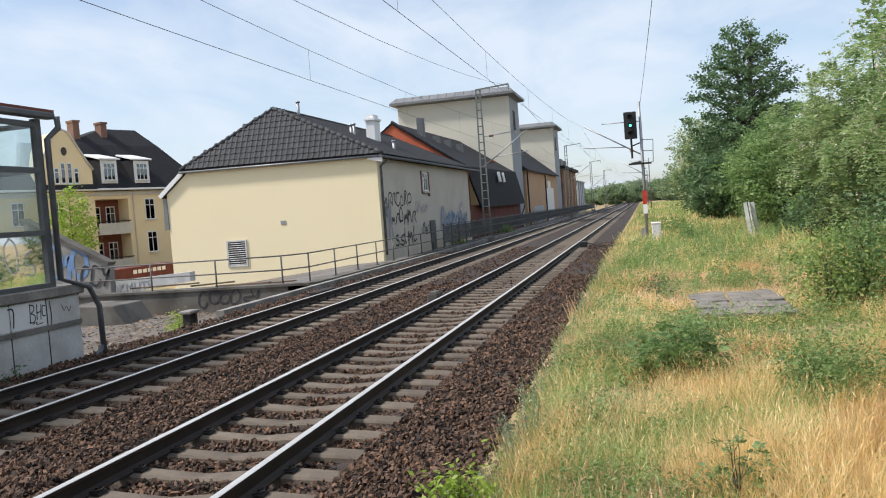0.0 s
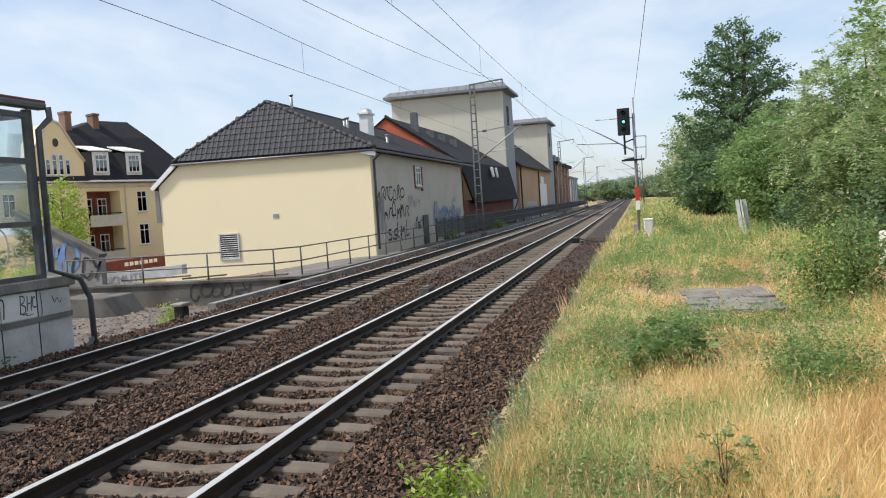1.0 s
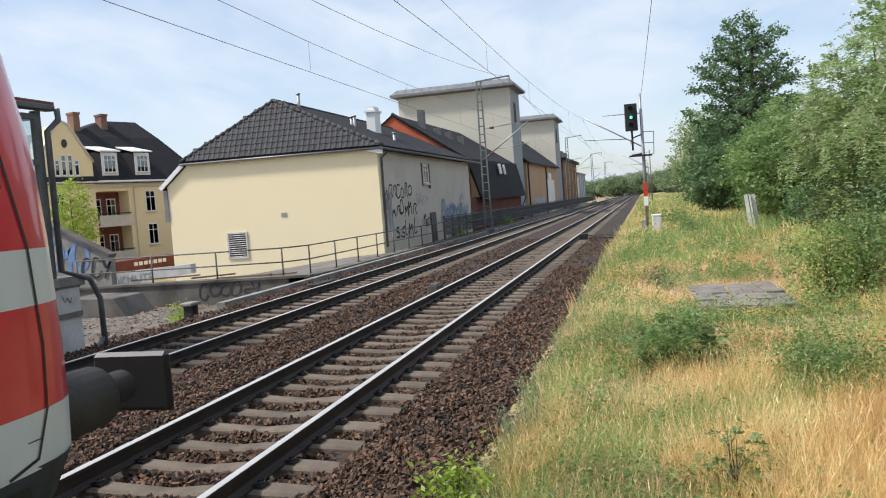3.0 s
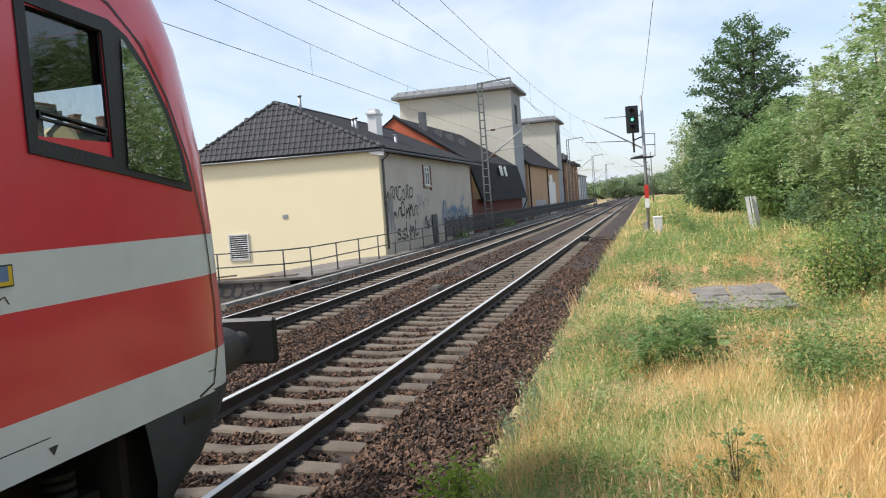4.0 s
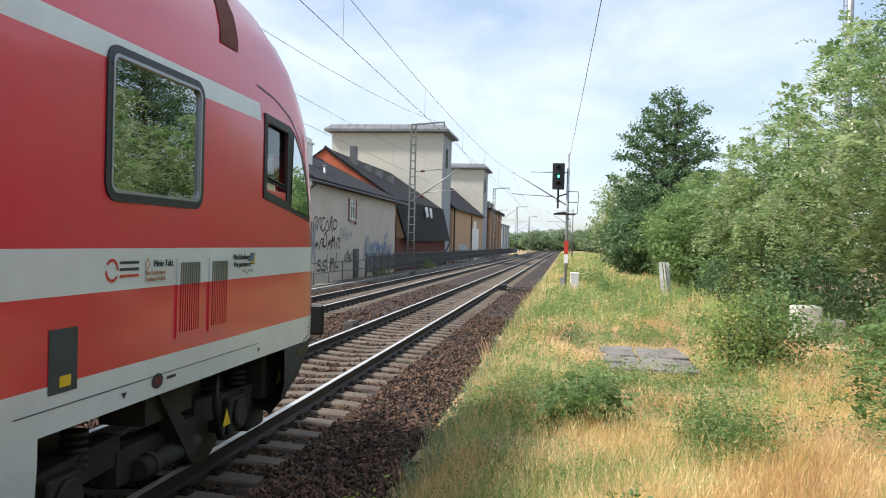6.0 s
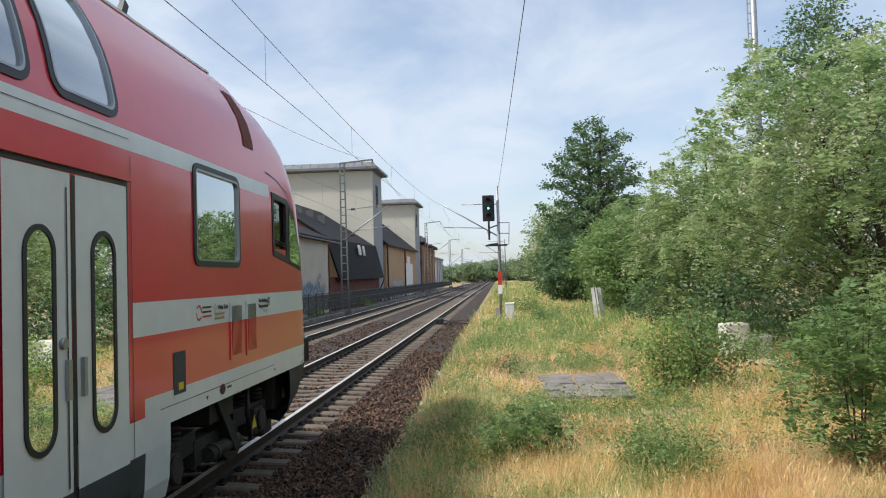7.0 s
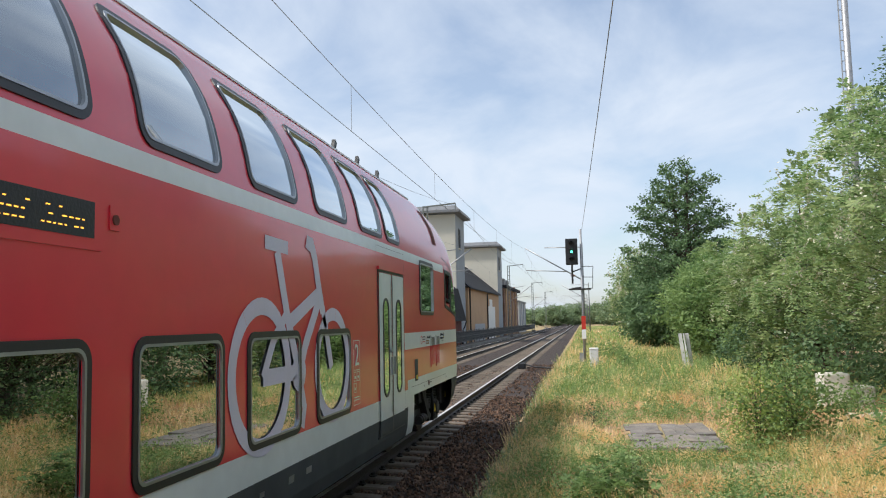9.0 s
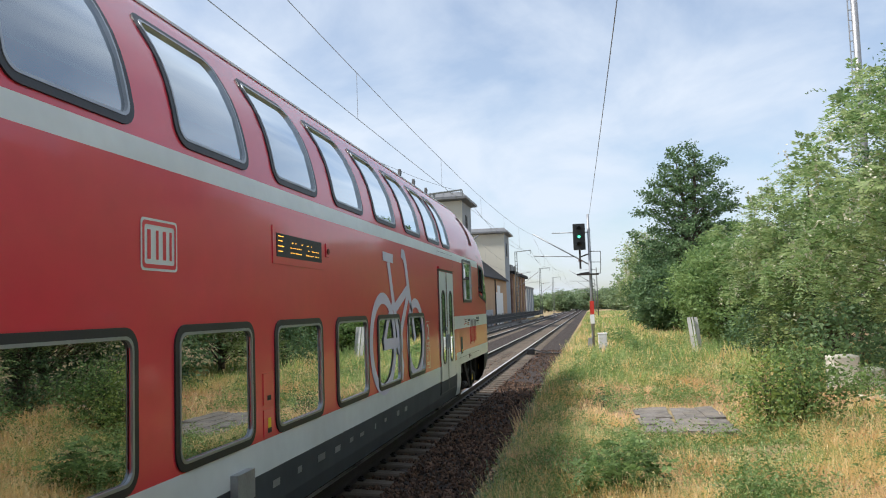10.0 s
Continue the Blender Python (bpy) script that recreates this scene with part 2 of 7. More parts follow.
# ---- building blocks ----
def bm_box(bm, x0, x1, y0, y1, z0, z1, m=0):
    v = [bm.verts.new(p) for p in ((x0, y0, z0), (x1, y0, z0), (x1, y1, z0), (x0, y1, z0), (x0, y0, z1), (x1, y0, z1), (x1, y1, z1), (x0, y1, z1))]
    for f in ((0, 3, 2, 1), (4, 5, 6, 7), (0, 1, 5, 4), (1, 2, 6, 5), (2, 3, 7, 6), (3, 0, 4, 7)):
        bm.faces.new([v[i] for i in f]).material_index = m
    return v

def bm_tube(bm, a, b, r0, r1=None, n=8, m=0, caps=True):
    a, b = Vector(a), Vector(b)
    r1 = r0 if r1 is None else r1
    d = (b - a).normalized()
    u = d.orthogonal().normalized(); w = d.cross(u)
    ra = [bm.verts.new(a + (u * math.cos(k * 2 * math.pi / n) + w * math.sin(k * 2 * math.pi / n)) * r0) for k in range(n)]
    rb = [bm.verts.new(b + (u * math.cos(k * 2 * math.pi / n) + w * math.sin(k * 2 * math.pi / n)) * r1) for k in range(n)]
    for k in range(n):
        f = bm.faces.new((ra[k], ra[(k + 1) % n], rb[(k + 1) % n], rb[k])); f.material_index = m; f.smooth = n > 6
    if caps:
        bm.faces.new(ra[::-1]).material_index = m
        bm.faces.new(rb).material_index = m

def bm_path(bm, pts, r, n=6, m=0):
    """One bent tube through points."""
    P = [Vector(p) for p in pts]
    rings, ref = [], None
    for k, p in enumerate(P):
        d = (P[min(k + 1, len(P) - 1)] - P[max(k - 1, 0)]).normalized()
        if ref is None or abs(ref.dot(d)) > 0.95:
            ref = d.orthogonal().normalized()
        u = (ref - d * ref.dot(d)).normalized(); w = d.cross(u); ref = u
        rings.append([bm.verts.new(p + (u * math.cos(j * 2 * math.pi / n) + w * math.sin(j * 2 * math.pi / n)) * r) for j in range(n)])
    for a, b in zip(rings, rings[1:]):
        for j in range(n):
            f = bm.faces.new((a[j], a[(j + 1) % n], b[(j + 1) % n], b[j])); f.material_index = m; f.smooth = n > 5
    bm.faces.new(rings[0][::-1]); bm.faces.new(rings[-1])

def bm_poly(bm, pts, off=None, m=0):
    """A flat polygon, or with off (a vector) a slab of that thickness."""
    a = [bm.verts.new(p) for p in pts]
    f = bm.faces.new(a); f.material_index = m
    if off is not None:
        b = [bm.verts.new(Vector(p) + Vector(off)) for p in pts]
        bm.faces.new(b[::-1]).material_index = m
        for k in range(len(a)):
            q = (k + 1) % len(a)
            bm.faces.new((a[k], b[k], b[q], a[q])).material_index = m

def bm_beam(bm, a, b, w, h, m=0):
    """A square bar from a to b."""
    a, b = Vector(a), Vector(b)
    d = (b - a).normalized()
    up = Vector((0, 0, 1)) if abs(d.z) < 0.9 else Vector((1, 0, 0))
    s = d.cross(up).normalized() * w / 2
    t = s.cross(d).normalized() * h / 2
    va = [bm.verts.new(a + p) for p in (-s - t, s - t, s + t, -s + t)]
    vb = [bm.verts.new(b + p) for p in (-s - t, s - t, s + t, -s + t)]
    for k in range(4):
        bm.faces.new((va[k], va[(k + 1) % 4], vb[(k + 1) % 4], vb[k])).material_index = m
    bm.faces.new(va[::-1]).material_index = m
    bm.faces.new(vb).material_index = m

def finish(bm, name, mats, bevel=0.0):
    me = bpy.data.meshes.new(name)
    if bevel:
        bmesh.ops.bevel(bm, geom=[e for e in bm.edges], offset=bevel, segments=1, affect="EDGES", clamp_overlap=True)
    bmesh.ops.recalc_face_normals(bm, faces=bm.faces)
    bm.to_mesh(me); bm.free()
    for m in (mats if isinstance(mats, (list, tuple)) else [mats]):
        me.materials.append(m)
    return me

def part(name, bm, mats, parent=None, label="", bevel=0.0):
    ob = new(name, finish(bm, name, mats, bevel))
    ob.parent = parent
    return tagged(ob, label)

def thing(name, label, category, loc=(0, 0, 0), group="", kind=""):
    ob = new(name); ob.location = loc; ob.empty_display_size = 0.2
    return tagged(ob, label, category, group, kind)

def solo(name, bm, mats, label, category, group="", kind="", bevel=0.0):
    return tagged(new(name, finish(bm, name, mats, bevel)), label, category, group, kind)

def B():
    return bmesh.new()

def box_part(name, parent, mats, x0, x1, y0, y1, z0, z1, label="", bevel=0.0):
    bm = B(); bm_box(bm, x0, x1, y0, y1, z0, z1)
    return part(name, bm, mats, parent, label, bevel)

def raw(name, verts, faces, mats):
    me = bpy.data.meshes.new(name)
    me.from_pydata(verts, [], faces)
    for m in (mats if isinstance(mats, (list, tuple)) else [mats]):
        me.materials.append(m)
    return new(name, me)

def quads(name, v, mats):
    """A mesh of loose quads from an array n x 4 x 3."""
    n = len(v)
    me = bpy.data.meshes.new(name)
    me.vertices.add(n * 4); me.loops.add(n * 4); me.polygons.add(n)
    me.vertices.foreach_set("co", v.reshape(-1).astype(np.float32))
    me.loops.foreach_set("vertex_index", np.arange(n * 4, dtype=np.int32))
    me.polygons.foreach_set("loop_start", np.arange(0, n * 4, 4, dtype=np.int32))
    me.polygons.foreach_set("loop_total", np.full(n, 4, dtype=np.int32))
    me.update()
    for m in (mats if isinstance(mats, (list, tuple)) else [mats]):
        me.materials.append(m)
    return new(name, me)

def text_part(name, body, size, m, mat_w, parent=None, label="", depth=0.002, align="LEFT"):
    cu = bpy.data.curves.new(name, "FONT"); cu.body, cu.size, cu.extrude, cu.align_x = body, size, depth, align
    tmp = bpy.data.objects.new(name, cu); scene.collection.objects.link(tmp)
    me = bpy.data.meshes.new_from_object(tmp.evaluated_get(bpy.context.evaluated_depsgraph_get()))
    bpy.data.objects.remove(tmp)
    me.materials.clear(); me.materials.append(m)
    ob = new(name, me); ob.parent = parent
    ob.matrix_basis = mat_w
    return tagged(ob, label)

def smoothstep(a, b, x):
    t = np.clip((x - a) / (b - a), 0, 1)
    return t * t * (3 - 2 * t)

def ribbon(bm, P, w, place):
    """One flat band of width w along the 2D points P; place(u, v) sets it on a wall."""
    P = [Vector(p) for p in P]
    row = []
    for k in range(len(P)):
        d = P[min(k + 1, len(P) - 1)] - P[max(k - 1, 0)]
        if d.length < 1e-5: d = Vector((1, 0))
        d.normalize(); n = Vector((-d.y, d.x)) * w / 2
        row.append((bm.verts.new(place(*(P[k] + n))), bm.verts.new(place(*(P[k] - n)))))
    for (p, q), (r, t) in zip(row, row[1:]):
        bm.faces.new((p, q, t, r))

def smooth_line(pts, k=7):
    """A rounded line through the middles of a polyline."""
    V = [Vector(p) for p in pts]
    out = [V[0]]
    for A, C, D in zip(V, V[1:], V[2:]):
        out += [(A + C) / 2 * (1 - t / k) ** 2 + C * 2 * (t / k) * (1 - t / k) + (C + D) / 2 * (t / k) ** 2 for t in range(k + 1)]
    return out + [V[-1]]

TAGS = (((0.9, 0.85), (0.3, 1.0), (0.0, 0.6), (0.1, 0.1), (0.6, 0.0), (0.95, 0.3)), ((0.0, 0.0), (0.15, 1.0), (0.45, 0.35), (0.75, 1.0), (1.0, 0.0)), ((0.1, 0.0), (0.2, 1.0), (1.0, 0.9), (0.5, 0.5), (1.1, 0.0)),
        ((0.9, 0.95), (0.1, 0.9), (0.2, 0.5), (0.9, 0.45), (0.8, 0.0), (0.0, 0.1)), ((0.0, 1.0), (0.4, 0.3), (0.9, 1.05), (0.45, -0.15)), ((0.5, 1.0), (0.0, 0.8), (0.0, 0.2), (0.5, 0.0), (1.0, 0.2), (1.0, 0.8), (0.5, 1.0)), ((0.2, 1.0), (0.1, 0.0), (0.9, 0.15)))

def spray(parent, m, origin, along, up, normal, w, h, n, r, seed, name="graffiti"):
    """Sprayed strokes: n loose letter-like loops over a field w x h on a wall."""
    rng = random.Random(seed)
    o, a, u, q = Vector(origin), Vector(along), Vector(up), Vector(normal)
    for k in range(n):
        g = w / n
        sx, sy, z0, sl = g * rng.uniform(0.75, 1.15), h * rng.uniform(0.55, 1.0), h * rng.uniform(0.0, 0.25), rng.uniform(-0.1, 0.3)
        pts = [(g * k + sx * (x + sl * y) + rng.uniform(-0.1, 0.1) * g, z0 + sy * (y + rng.uniform(-0.08, 0.08))) for x, y in TAGS[rng.randrange(len(TAGS))]]
        bm = B(); off = q * (0.0012 * k)
        ribbon(bm, smooth_line(pts), r * 2 * rng.uniform(0.8, 1.2), lambda x, z: o + a * x + u * z + off)
        part(name, bm, m, parent)


# ---- ground, track bed ----
T1, T2 = -3.99, -8.0             # track centre lines
WALL_Y = 25.0                    # retaining wall

def ground_z(x, y):
    x, y = np.asarray(x, float), np.asarray(y, float)
    right = 0.2 - 0.42 * (1 - smoothstep(-1.5, -0.5, x))
    low = -0.45 - 0.45 * (1 - smoothstep(-13.5, -10.6, x))
    high = -0.34 - 0.80 * (1 - smoothstep(-23.0, -12.5, x))
    left = np.where(y < WALL_Y + 0.1, low, high)
    z = np.where(x > -1.6, right, np.where(x > -10.5, -0.75, left))
    return z + 0.025 * np.sin(x * 1.9 + 1.3 * np.sin(y * 0.7)) * (x > -0.8)

def make_ground():
    xs = np.concatenate([[-2500, -900, -400, -160, -90], np.arange(-60, -14, 2.0), np.arange(-14, -10.4, 0.3), [-10.5, -10.49, -6, -1.61, -1.6], np.arange(-1.5, 8, 0.25), np.arange(8, 40, 2.0), [60, 120, 300, 900, 2500]])
    ys = np.concatenate([[-2500, -600, -200, -60], np.arange(-30, 0, 3.0), np.arange(0, 24.9, 0.4), [25.05, 25.15], np.arange(26, 60, 2.0), np.arange(60, 200, 10.0), [260, 400, 800, 2500]])
    X, Y = np.meshgrid(xs, ys)
    Z = ground_z(X, Y)
    v = np.stack([X, Y, Z], -1).reshape(-1, 3).tolist()
    nx = len(xs)
    f = [(j * nx + i, j * nx + i + 1, (j + 1) * nx + i + 1, (j + 1) * nx + i) for j in range(len(ys) - 1) for i in range(nx - 1)]
    g = raw("ground", v, f, M_SOIL)
    tagged(g, "dry sandy soil under straw grass", "ground", kind="structure")
    # sunken gravel yard between shelter and retaining wall
    xs2, ys2 = np.arange(-34, -10.35, 0.45), np.arange(-6, 25.0, 0.45)
    X, Y = np.meshgrid(xs2, ys2)
    Z = ground_z(X, Y) + 0.03 + 0.02 * np.sin(X * 3.1) * np.cos(Y * 2.7)
    nx = len(xs2)
    f = [(j * nx + i, j * nx + i + 1, (j + 1) * nx + i + 1, (j + 1) * nx + i) for j in range(len(ys2) - 1) for i in range(nx - 1)]
    tagged(raw("gravel_yard", np.stack([X, Y, Z], -1).reshape(-1, 3).tolist(), f, M_YARD), "grey-brown gravel yard with leaf litter", "ground", kind="structure")

def make_house_yard():
    bm = B(); xs, ys = np.arange(-32, -11.7, 0.9), np.arange(25.46, 39.0, 0.9)
    g = [[bm.verts.new((x, y, float(ground_z(x, y)) + 0.05 + 0.03 * noise.noise(Vector((x, y, 0))))) for x in xs] for y in ys]
    for a, b in zip(g, g[1:]):
        for k in range(len(xs) - 1): bm.faces.new((a[k], a[k + 1], b[k + 1], b[k]))
    solo("house_yard", bm, M_YARD, "dusty grey-brown gravel strip before the house", "ground", kind="structure")

def make_trackbed():
    bm = B()
    prof = [(-10.75, -0.75), (-10.45, -0.30), (-9.9, -0.235), (-9.35, -0.23), (-8.6, -0.285), (-8.0, -0.30), (-7.4, -0.285), (-6.6, -0.225), (-6.0, -0.23), (-5.4, -0.225), (-4.6, -0.285), (-3.99, -0.30), (-3.4, -0.285), (-2.65, -0.225), (-2.0, -0.23), (-1.5, -0.25), (-1.15, -0.42), (-1.0, -0.75)]
    ys = [-60, -20] + list(np.arange(-4, 40, 1.0)) + [45, 60, 90, 140, 220, 420]
    grid = [[bm.verts.new((x, y, z + (noise.noise(Vector((x * 2, y * 2, 0))) * 0.02 if z > -0.7 else 0))) for x, z in prof] for y in ys]
    for a, b in zip(grid, grid[1:]):
        for k in range(len(prof) - 1):
            bm.faces.new((a[k], a[k + 1], b[k + 1], b[k])).smooth = True
    solo("ballast_bed", bm, M_BALLAST, "rust-brown crushed stone ballast bed under two tracks", "ballast", kind="structure")

def edge_wave(y):
    """How far the grass runs into the ballast, along the line."""
    y = np.asarray(y, float)
    return 0.10 * np.sin(y * 0.83 + 0.6) * np.sin(y * 0.37) + 0.06 * np.sin(y * 2.3 + 1.0) + 0.04 * np.sin(y * 5.9)

def make_stones():
    rng = np.random.default_rng(5)
    base = np.array([(x, y, z) for z in (-1, 1) for y in (-1, 1) for x in (-1, 1)], float) * 0.68
    fac = np.array([(0, 2, 1), (1, 2, 3), (4, 5, 6), (5, 7, 6), (0, 1, 4), (1, 5, 4), (2, 6, 3), (3, 6, 7), (0, 4, 2), (2, 4, 6), (1, 3, 5), (3, 7, 5)])
    pos = []
    for y0, y1, dens in ((2.5, 7, 1000), (7, 10, 650), (10, 15, 380), (15, 24, 150), (24, 42, 40)):
        n = int((y1 - y0) * 9.2 * dens)
        pos.append(np.stack([rng.uniform(-10.4, -0.85, n), rng.uniform(y0, y1, n)], 1))
    p = np.concatenate(pos)
    x, y = p[:, 0], p[:, 1]
    keep = np.ones(len(p), bool)
    for c in (T1, T2):
        for s in (-0.752, 0.752):
            keep &= np.abs(x - c - s) > 0.085
        on = (np.abs(x - c) < 1.22) & (np.abs((y + 0.3 + 0.2) % 0.6 - 0.3) < 0.125)
        keep &= ~on
    keep &= ~((x > -1.75) & (rng.random(len(p)) < (x + 1.12 + edge_wave(y)) * 2.6))
    # out of the view's triangle
    keep &= (x > -0.95 * y - 0.8)
    p = p[keep]; n = len(p)
    size = rng.uniform(0.014, 0.032, n) * np.where(rng.random(n) < 0.12, 1.35, 1.0) * (1 + 0.25 * smoothstep(9, 22, p[:, 1]))
    R = rng.normal(size=(n, 3, 3)); R, _ = np.linalg.qr(R)
    sc = rng.uniform(0.5, 1.25, (n, 8, 3)) * np.array([1.35, 0.95, 0.65])
    v = np.einsum("nij,nkj->nki", R, base[None] * sc) * size[:, None, None]
    zb = np.where(p[:, 0] > -1.5, np.maximum(ground_z(p[:, 0], p[:, 1]) - 0.01, -0.24), -0.200) + 0.02 * np.sin(p[:, 0] * 5) * np.sin(p[:, 1] * 4)
    crib = np.minimum(np.abs(p[:, 0] - T1), np.abs(p[:, 0] - T2)) < 1.33
    zb = zb - 0.052 * crib
    v += np.stack([p[:, 0], p[:, 1], zb + rng.uniform(-0.012, 0.03, n)], 1)[:, None]
    me = bpy.data.meshes.new("ballast_stones")
    nf = n * 12
    me.vertices.add(n * 8); me.loops.add(nf * 3); me.polygons.add(nf)
    me.vertices.foreach_set("co", v.reshape(-1).astype(np.float32))
    me.loops.foreach_set("vertex_index", (fac[None] + (np.arange(n) * 8)[:, None, None]).reshape(-1).astype(np.int32))
    me.polygons.foreach_set("loop_start", np.arange(0, nf * 3, 3, dtype=np.int32))
    me.polygons.foreach_set("loop_total", np.full(nf, 3, dtype=np.int32))
    me.update(); me.shade_flat(); me.materials.append(M_STONE)
    tagged(new("ballast_stones", me), "loose rust-brown and grey ballast stones", "ballast", kind="stuff")

def make_track(xc, label):
    tr = thing("railway_track", label, "railway track", (xc, 0, 0), group="railway tracks", kind="structure")
    head = [(-0.036, -0.004), (-0.03, 0.0), (0.03, 0.0), (0.036, -0.004), (0.036, -0.03), (0.012, -0.045), (0.01, -0.13), (0.03, -0.145), (0.075, -0.158), (0.075, -0.172), (-0.075, -0.172), (-0.075, -0.158), (-0.03, -0.145), (-0.01, -0.13), (-0.012, -0.045), (-0.036, -0.03)]
    bm = B()
    ys = [-60, 0, 30, 80, 160, 420]
    g = [[bm.verts.new((x, y, z)) for x, z in head] for y in ys]
    for a, b in zip(g, g[1:]):
        for k in range(len(head)):
            q = (k + 1) % len(head)
            bm.faces.new((a[k], a[q], b[q], b[k])).material_index = 1 if k in (0, 1, 2) else 0
    me = finish(bm, "rail", [M_RAILSIDE, M_RAILTOP])
    for s in (-0.752, 0.752):
        r = new("rail", me); r.parent = tr; r.location = (s, 0, 0)
        tagged(r, "rusty steel rail with polished running surface")
    # sleeper: concrete, waisted in the middle
    bm = B()
    xs = [-1.3, -1.05, -0.75, -0.45, 0.0, 0.45, 0.75, 1.05, 1.3]
    zt = [-0.205, -0.188, -0.172, -0.195, -0.222, -0.195, -0.172, -0.188, -0.205]
    wd = [0.125, 0.13, 0.135, 0.115, 0.095, 0.115, 0.135, 0.13, 0.125]
    ring = [[bm.verts.new(p) for p in ((x, -w - 0.02, -0.36), (x, -w, z - 0.02), (x, -w + 0.025, z), (x, w - 0.025, z), (x, w, z - 0.02), (x, w + 0.02, -0.36))] for x, z, w in zip(xs, zt, wd)]
    for a, b in zip(ring, ring[1:]):
        for k in range(5):
            bm.faces.new((a[k], a[k + 1], b[k + 1], b[k])).smooth = False
    bm.faces.new(ring[0]); bm.faces.new(ring[-1][::-1])
    sl = finish(bm, "sleeper", M_SLEEPER)
    bm = B()
    for s in (-0.752, 0.752):
        for d in (-1, 1):
            bm_box(bm, s + d * 0.075, s + d * 0.15, -0.06, 0.06, -0.185, -0.158)
            bm_path(bm, [(s + d * 0.06, -0.05, -0.15), (s + d * 0.12, -0.055, -0.135), (s + d * 0.14, 0, -0.14), (s + d * 0.12, 0.055, -0.135), (s + d * 0.06, 0.05, -0.15)], 0.009, 4)
            bm_tube(bm, (s + d * 0.1, 0, -0.17), (s + d * 0.1, 0, -0.12), 0.018, n=6)
    fa = finish(bm, "rail_fastening", M_IRON)
    for k in range(250):
        y = -8.0 + 0.6 * k
        o = new("sleeper", sl); o.parent = tr; o.location = (0, y, random.uniform(-0.006, 0.004)); o.rotation_euler = (0, 0, random.uniform(-0.006, 0.006))
        if -2 < y < 34:
            c = new("rail_fastening", fa); c.parent = o

def make_railing():
    # along the track, then across behind the retaining wall
    run = [(-11.5, 26.2 + 2.45 * k) for k in range(9)]
    bm_y = WALL_Y + 0.18
    pts = [(-20.2, bm_y), (-17.1, bm_y), (-14.55, bm_y), (-12.1, bm_y + 0.1)] + run
    rl = thing("railing", "dull brown-grey steel tube railing on a concrete edge", "railing", (0, 0, 0))
    zb = lambda x, y: -0.1
    for x, y in pts:
        bm = B(); bm_tube(bm, (x, y, -0.22), (x, y, 0.9), 0.03, n=8); bm_box(bm, x - 0.07, x + 0.07, y - 0.07, y + 0.07, -0.12, -0.09)
        part("post", bm, M_HANDRAIL, rl)
    for h, nm in ((0.9, "top_rail"), (0.42, "middle_rail")):
        bm = B(); bm_path(bm, [(x, y, h) for x, y in pts], 0.024, 8)
        part(nm, bm, M_HANDRAIL, rl)
    # dark bar fence further on
    fe = thing("bar_fence", "dark grey steel bar fence beside the far track", "fence", (0, 0, 0))
    bar = B(); bm_box(bar, -0.012, 0.012, -0.02, 0.02, 0.0, 1.0)
    me = finish(bar, "bar", M_STEEL_D)
    y = 46.0
    while y < 150:
        bm = B(); bm_box(bm, -11.54, -11.46, y - 0.04, y + 0.04, -0.3, 1.28)
        part("post", bm, M_STEEL_D, fe)
        y += 2.0 if y < 90 else 4.0
    for k in range(296):
        o = new("bar", me); o.parent = fe; o.location = (-11.5, 46.15 + 0.17 * k, 0.12)
    for z in (0.16, 0.66, 1.16):
        bm = B(); bm_box(bm, -11.53, -11.47, 46, 200, z, z + 0.05)
        part("fence_rail", bm, M_STEEL_D, fe)
    bm = B()
    for k in range(500):
        yy = 96.5 + 0.2 * k
        bm_box(bm, -11.512, -11.488, yy, yy + 0.03, 0.12, 1.12)
    o = part("bar_row", bm, M_STEEL_D, fe); tagged(o, kind="stuff")
    # concrete edge beam, retaining wall
    bm = B(); bm_box(bm, -10.78, -10.55, 18.5, 140, -0.5, -0.1)
    solo("edge_beam", bm, M_CONC, "weathered concrete edge beam beside the ballast", "kerb", kind="structure")
    bm = B(); bm_box(bm, -11.8, -11.2, 25.0, 140, -0.6, -0.12)
    solo("railing_plinth", bm, M_CONC_D, "stained concrete plinth under the railing", "plinth", kind="structure")
    bm = B(); bm_box(bm, -34, -11.0, WALL_Y, WALL_Y + 0.4, -1.4, -0.12); bm_box(bm, -34, -11.0, WALL_Y - 0.06, WALL_Y + 0.46, -0.12, -0.04)
    solo("wall_retaining", bm, M_CONC_D, "stained low concrete retaining wall", "wall", kind="structure")

make_ground()
make_house_yard()
make_trackbed()

# ---- the train: a double-deck control car ----
PROF = [(0.40, 1.34), (0.55, 1.375), (0.80, 1.39), (3.0, 1.39), (3.12, 1.383), (3.25, 1.365), (3.45, 1.33), (3.65, 1.28), (3.85, 1.20), (4.05, 1.08), (4.2, 0.97), (4.35, 0.86), (4.48, 0.72), (4.56, 0.55), (4.61, 0.3), (4.63, 0.0)]
NOSE = [(0.3, 1.70), (0.97, 1.88), (1.3, 1.90), (2.0, 1.86), (2.4, 1.81), (3.1, 1.60), (3.6, 1.35), (4.1, 0.98), (4.4, 0.68), (4.63, 0.36)]

def half_width(z):
    return float(np.interp(z, [p[0] for p in PROF], [p[1] for p in PROF]))

def nose_y(z):
    return float(np.interp(z, [p[0] for p in NOSE], [p[1] for p in NOSE]))

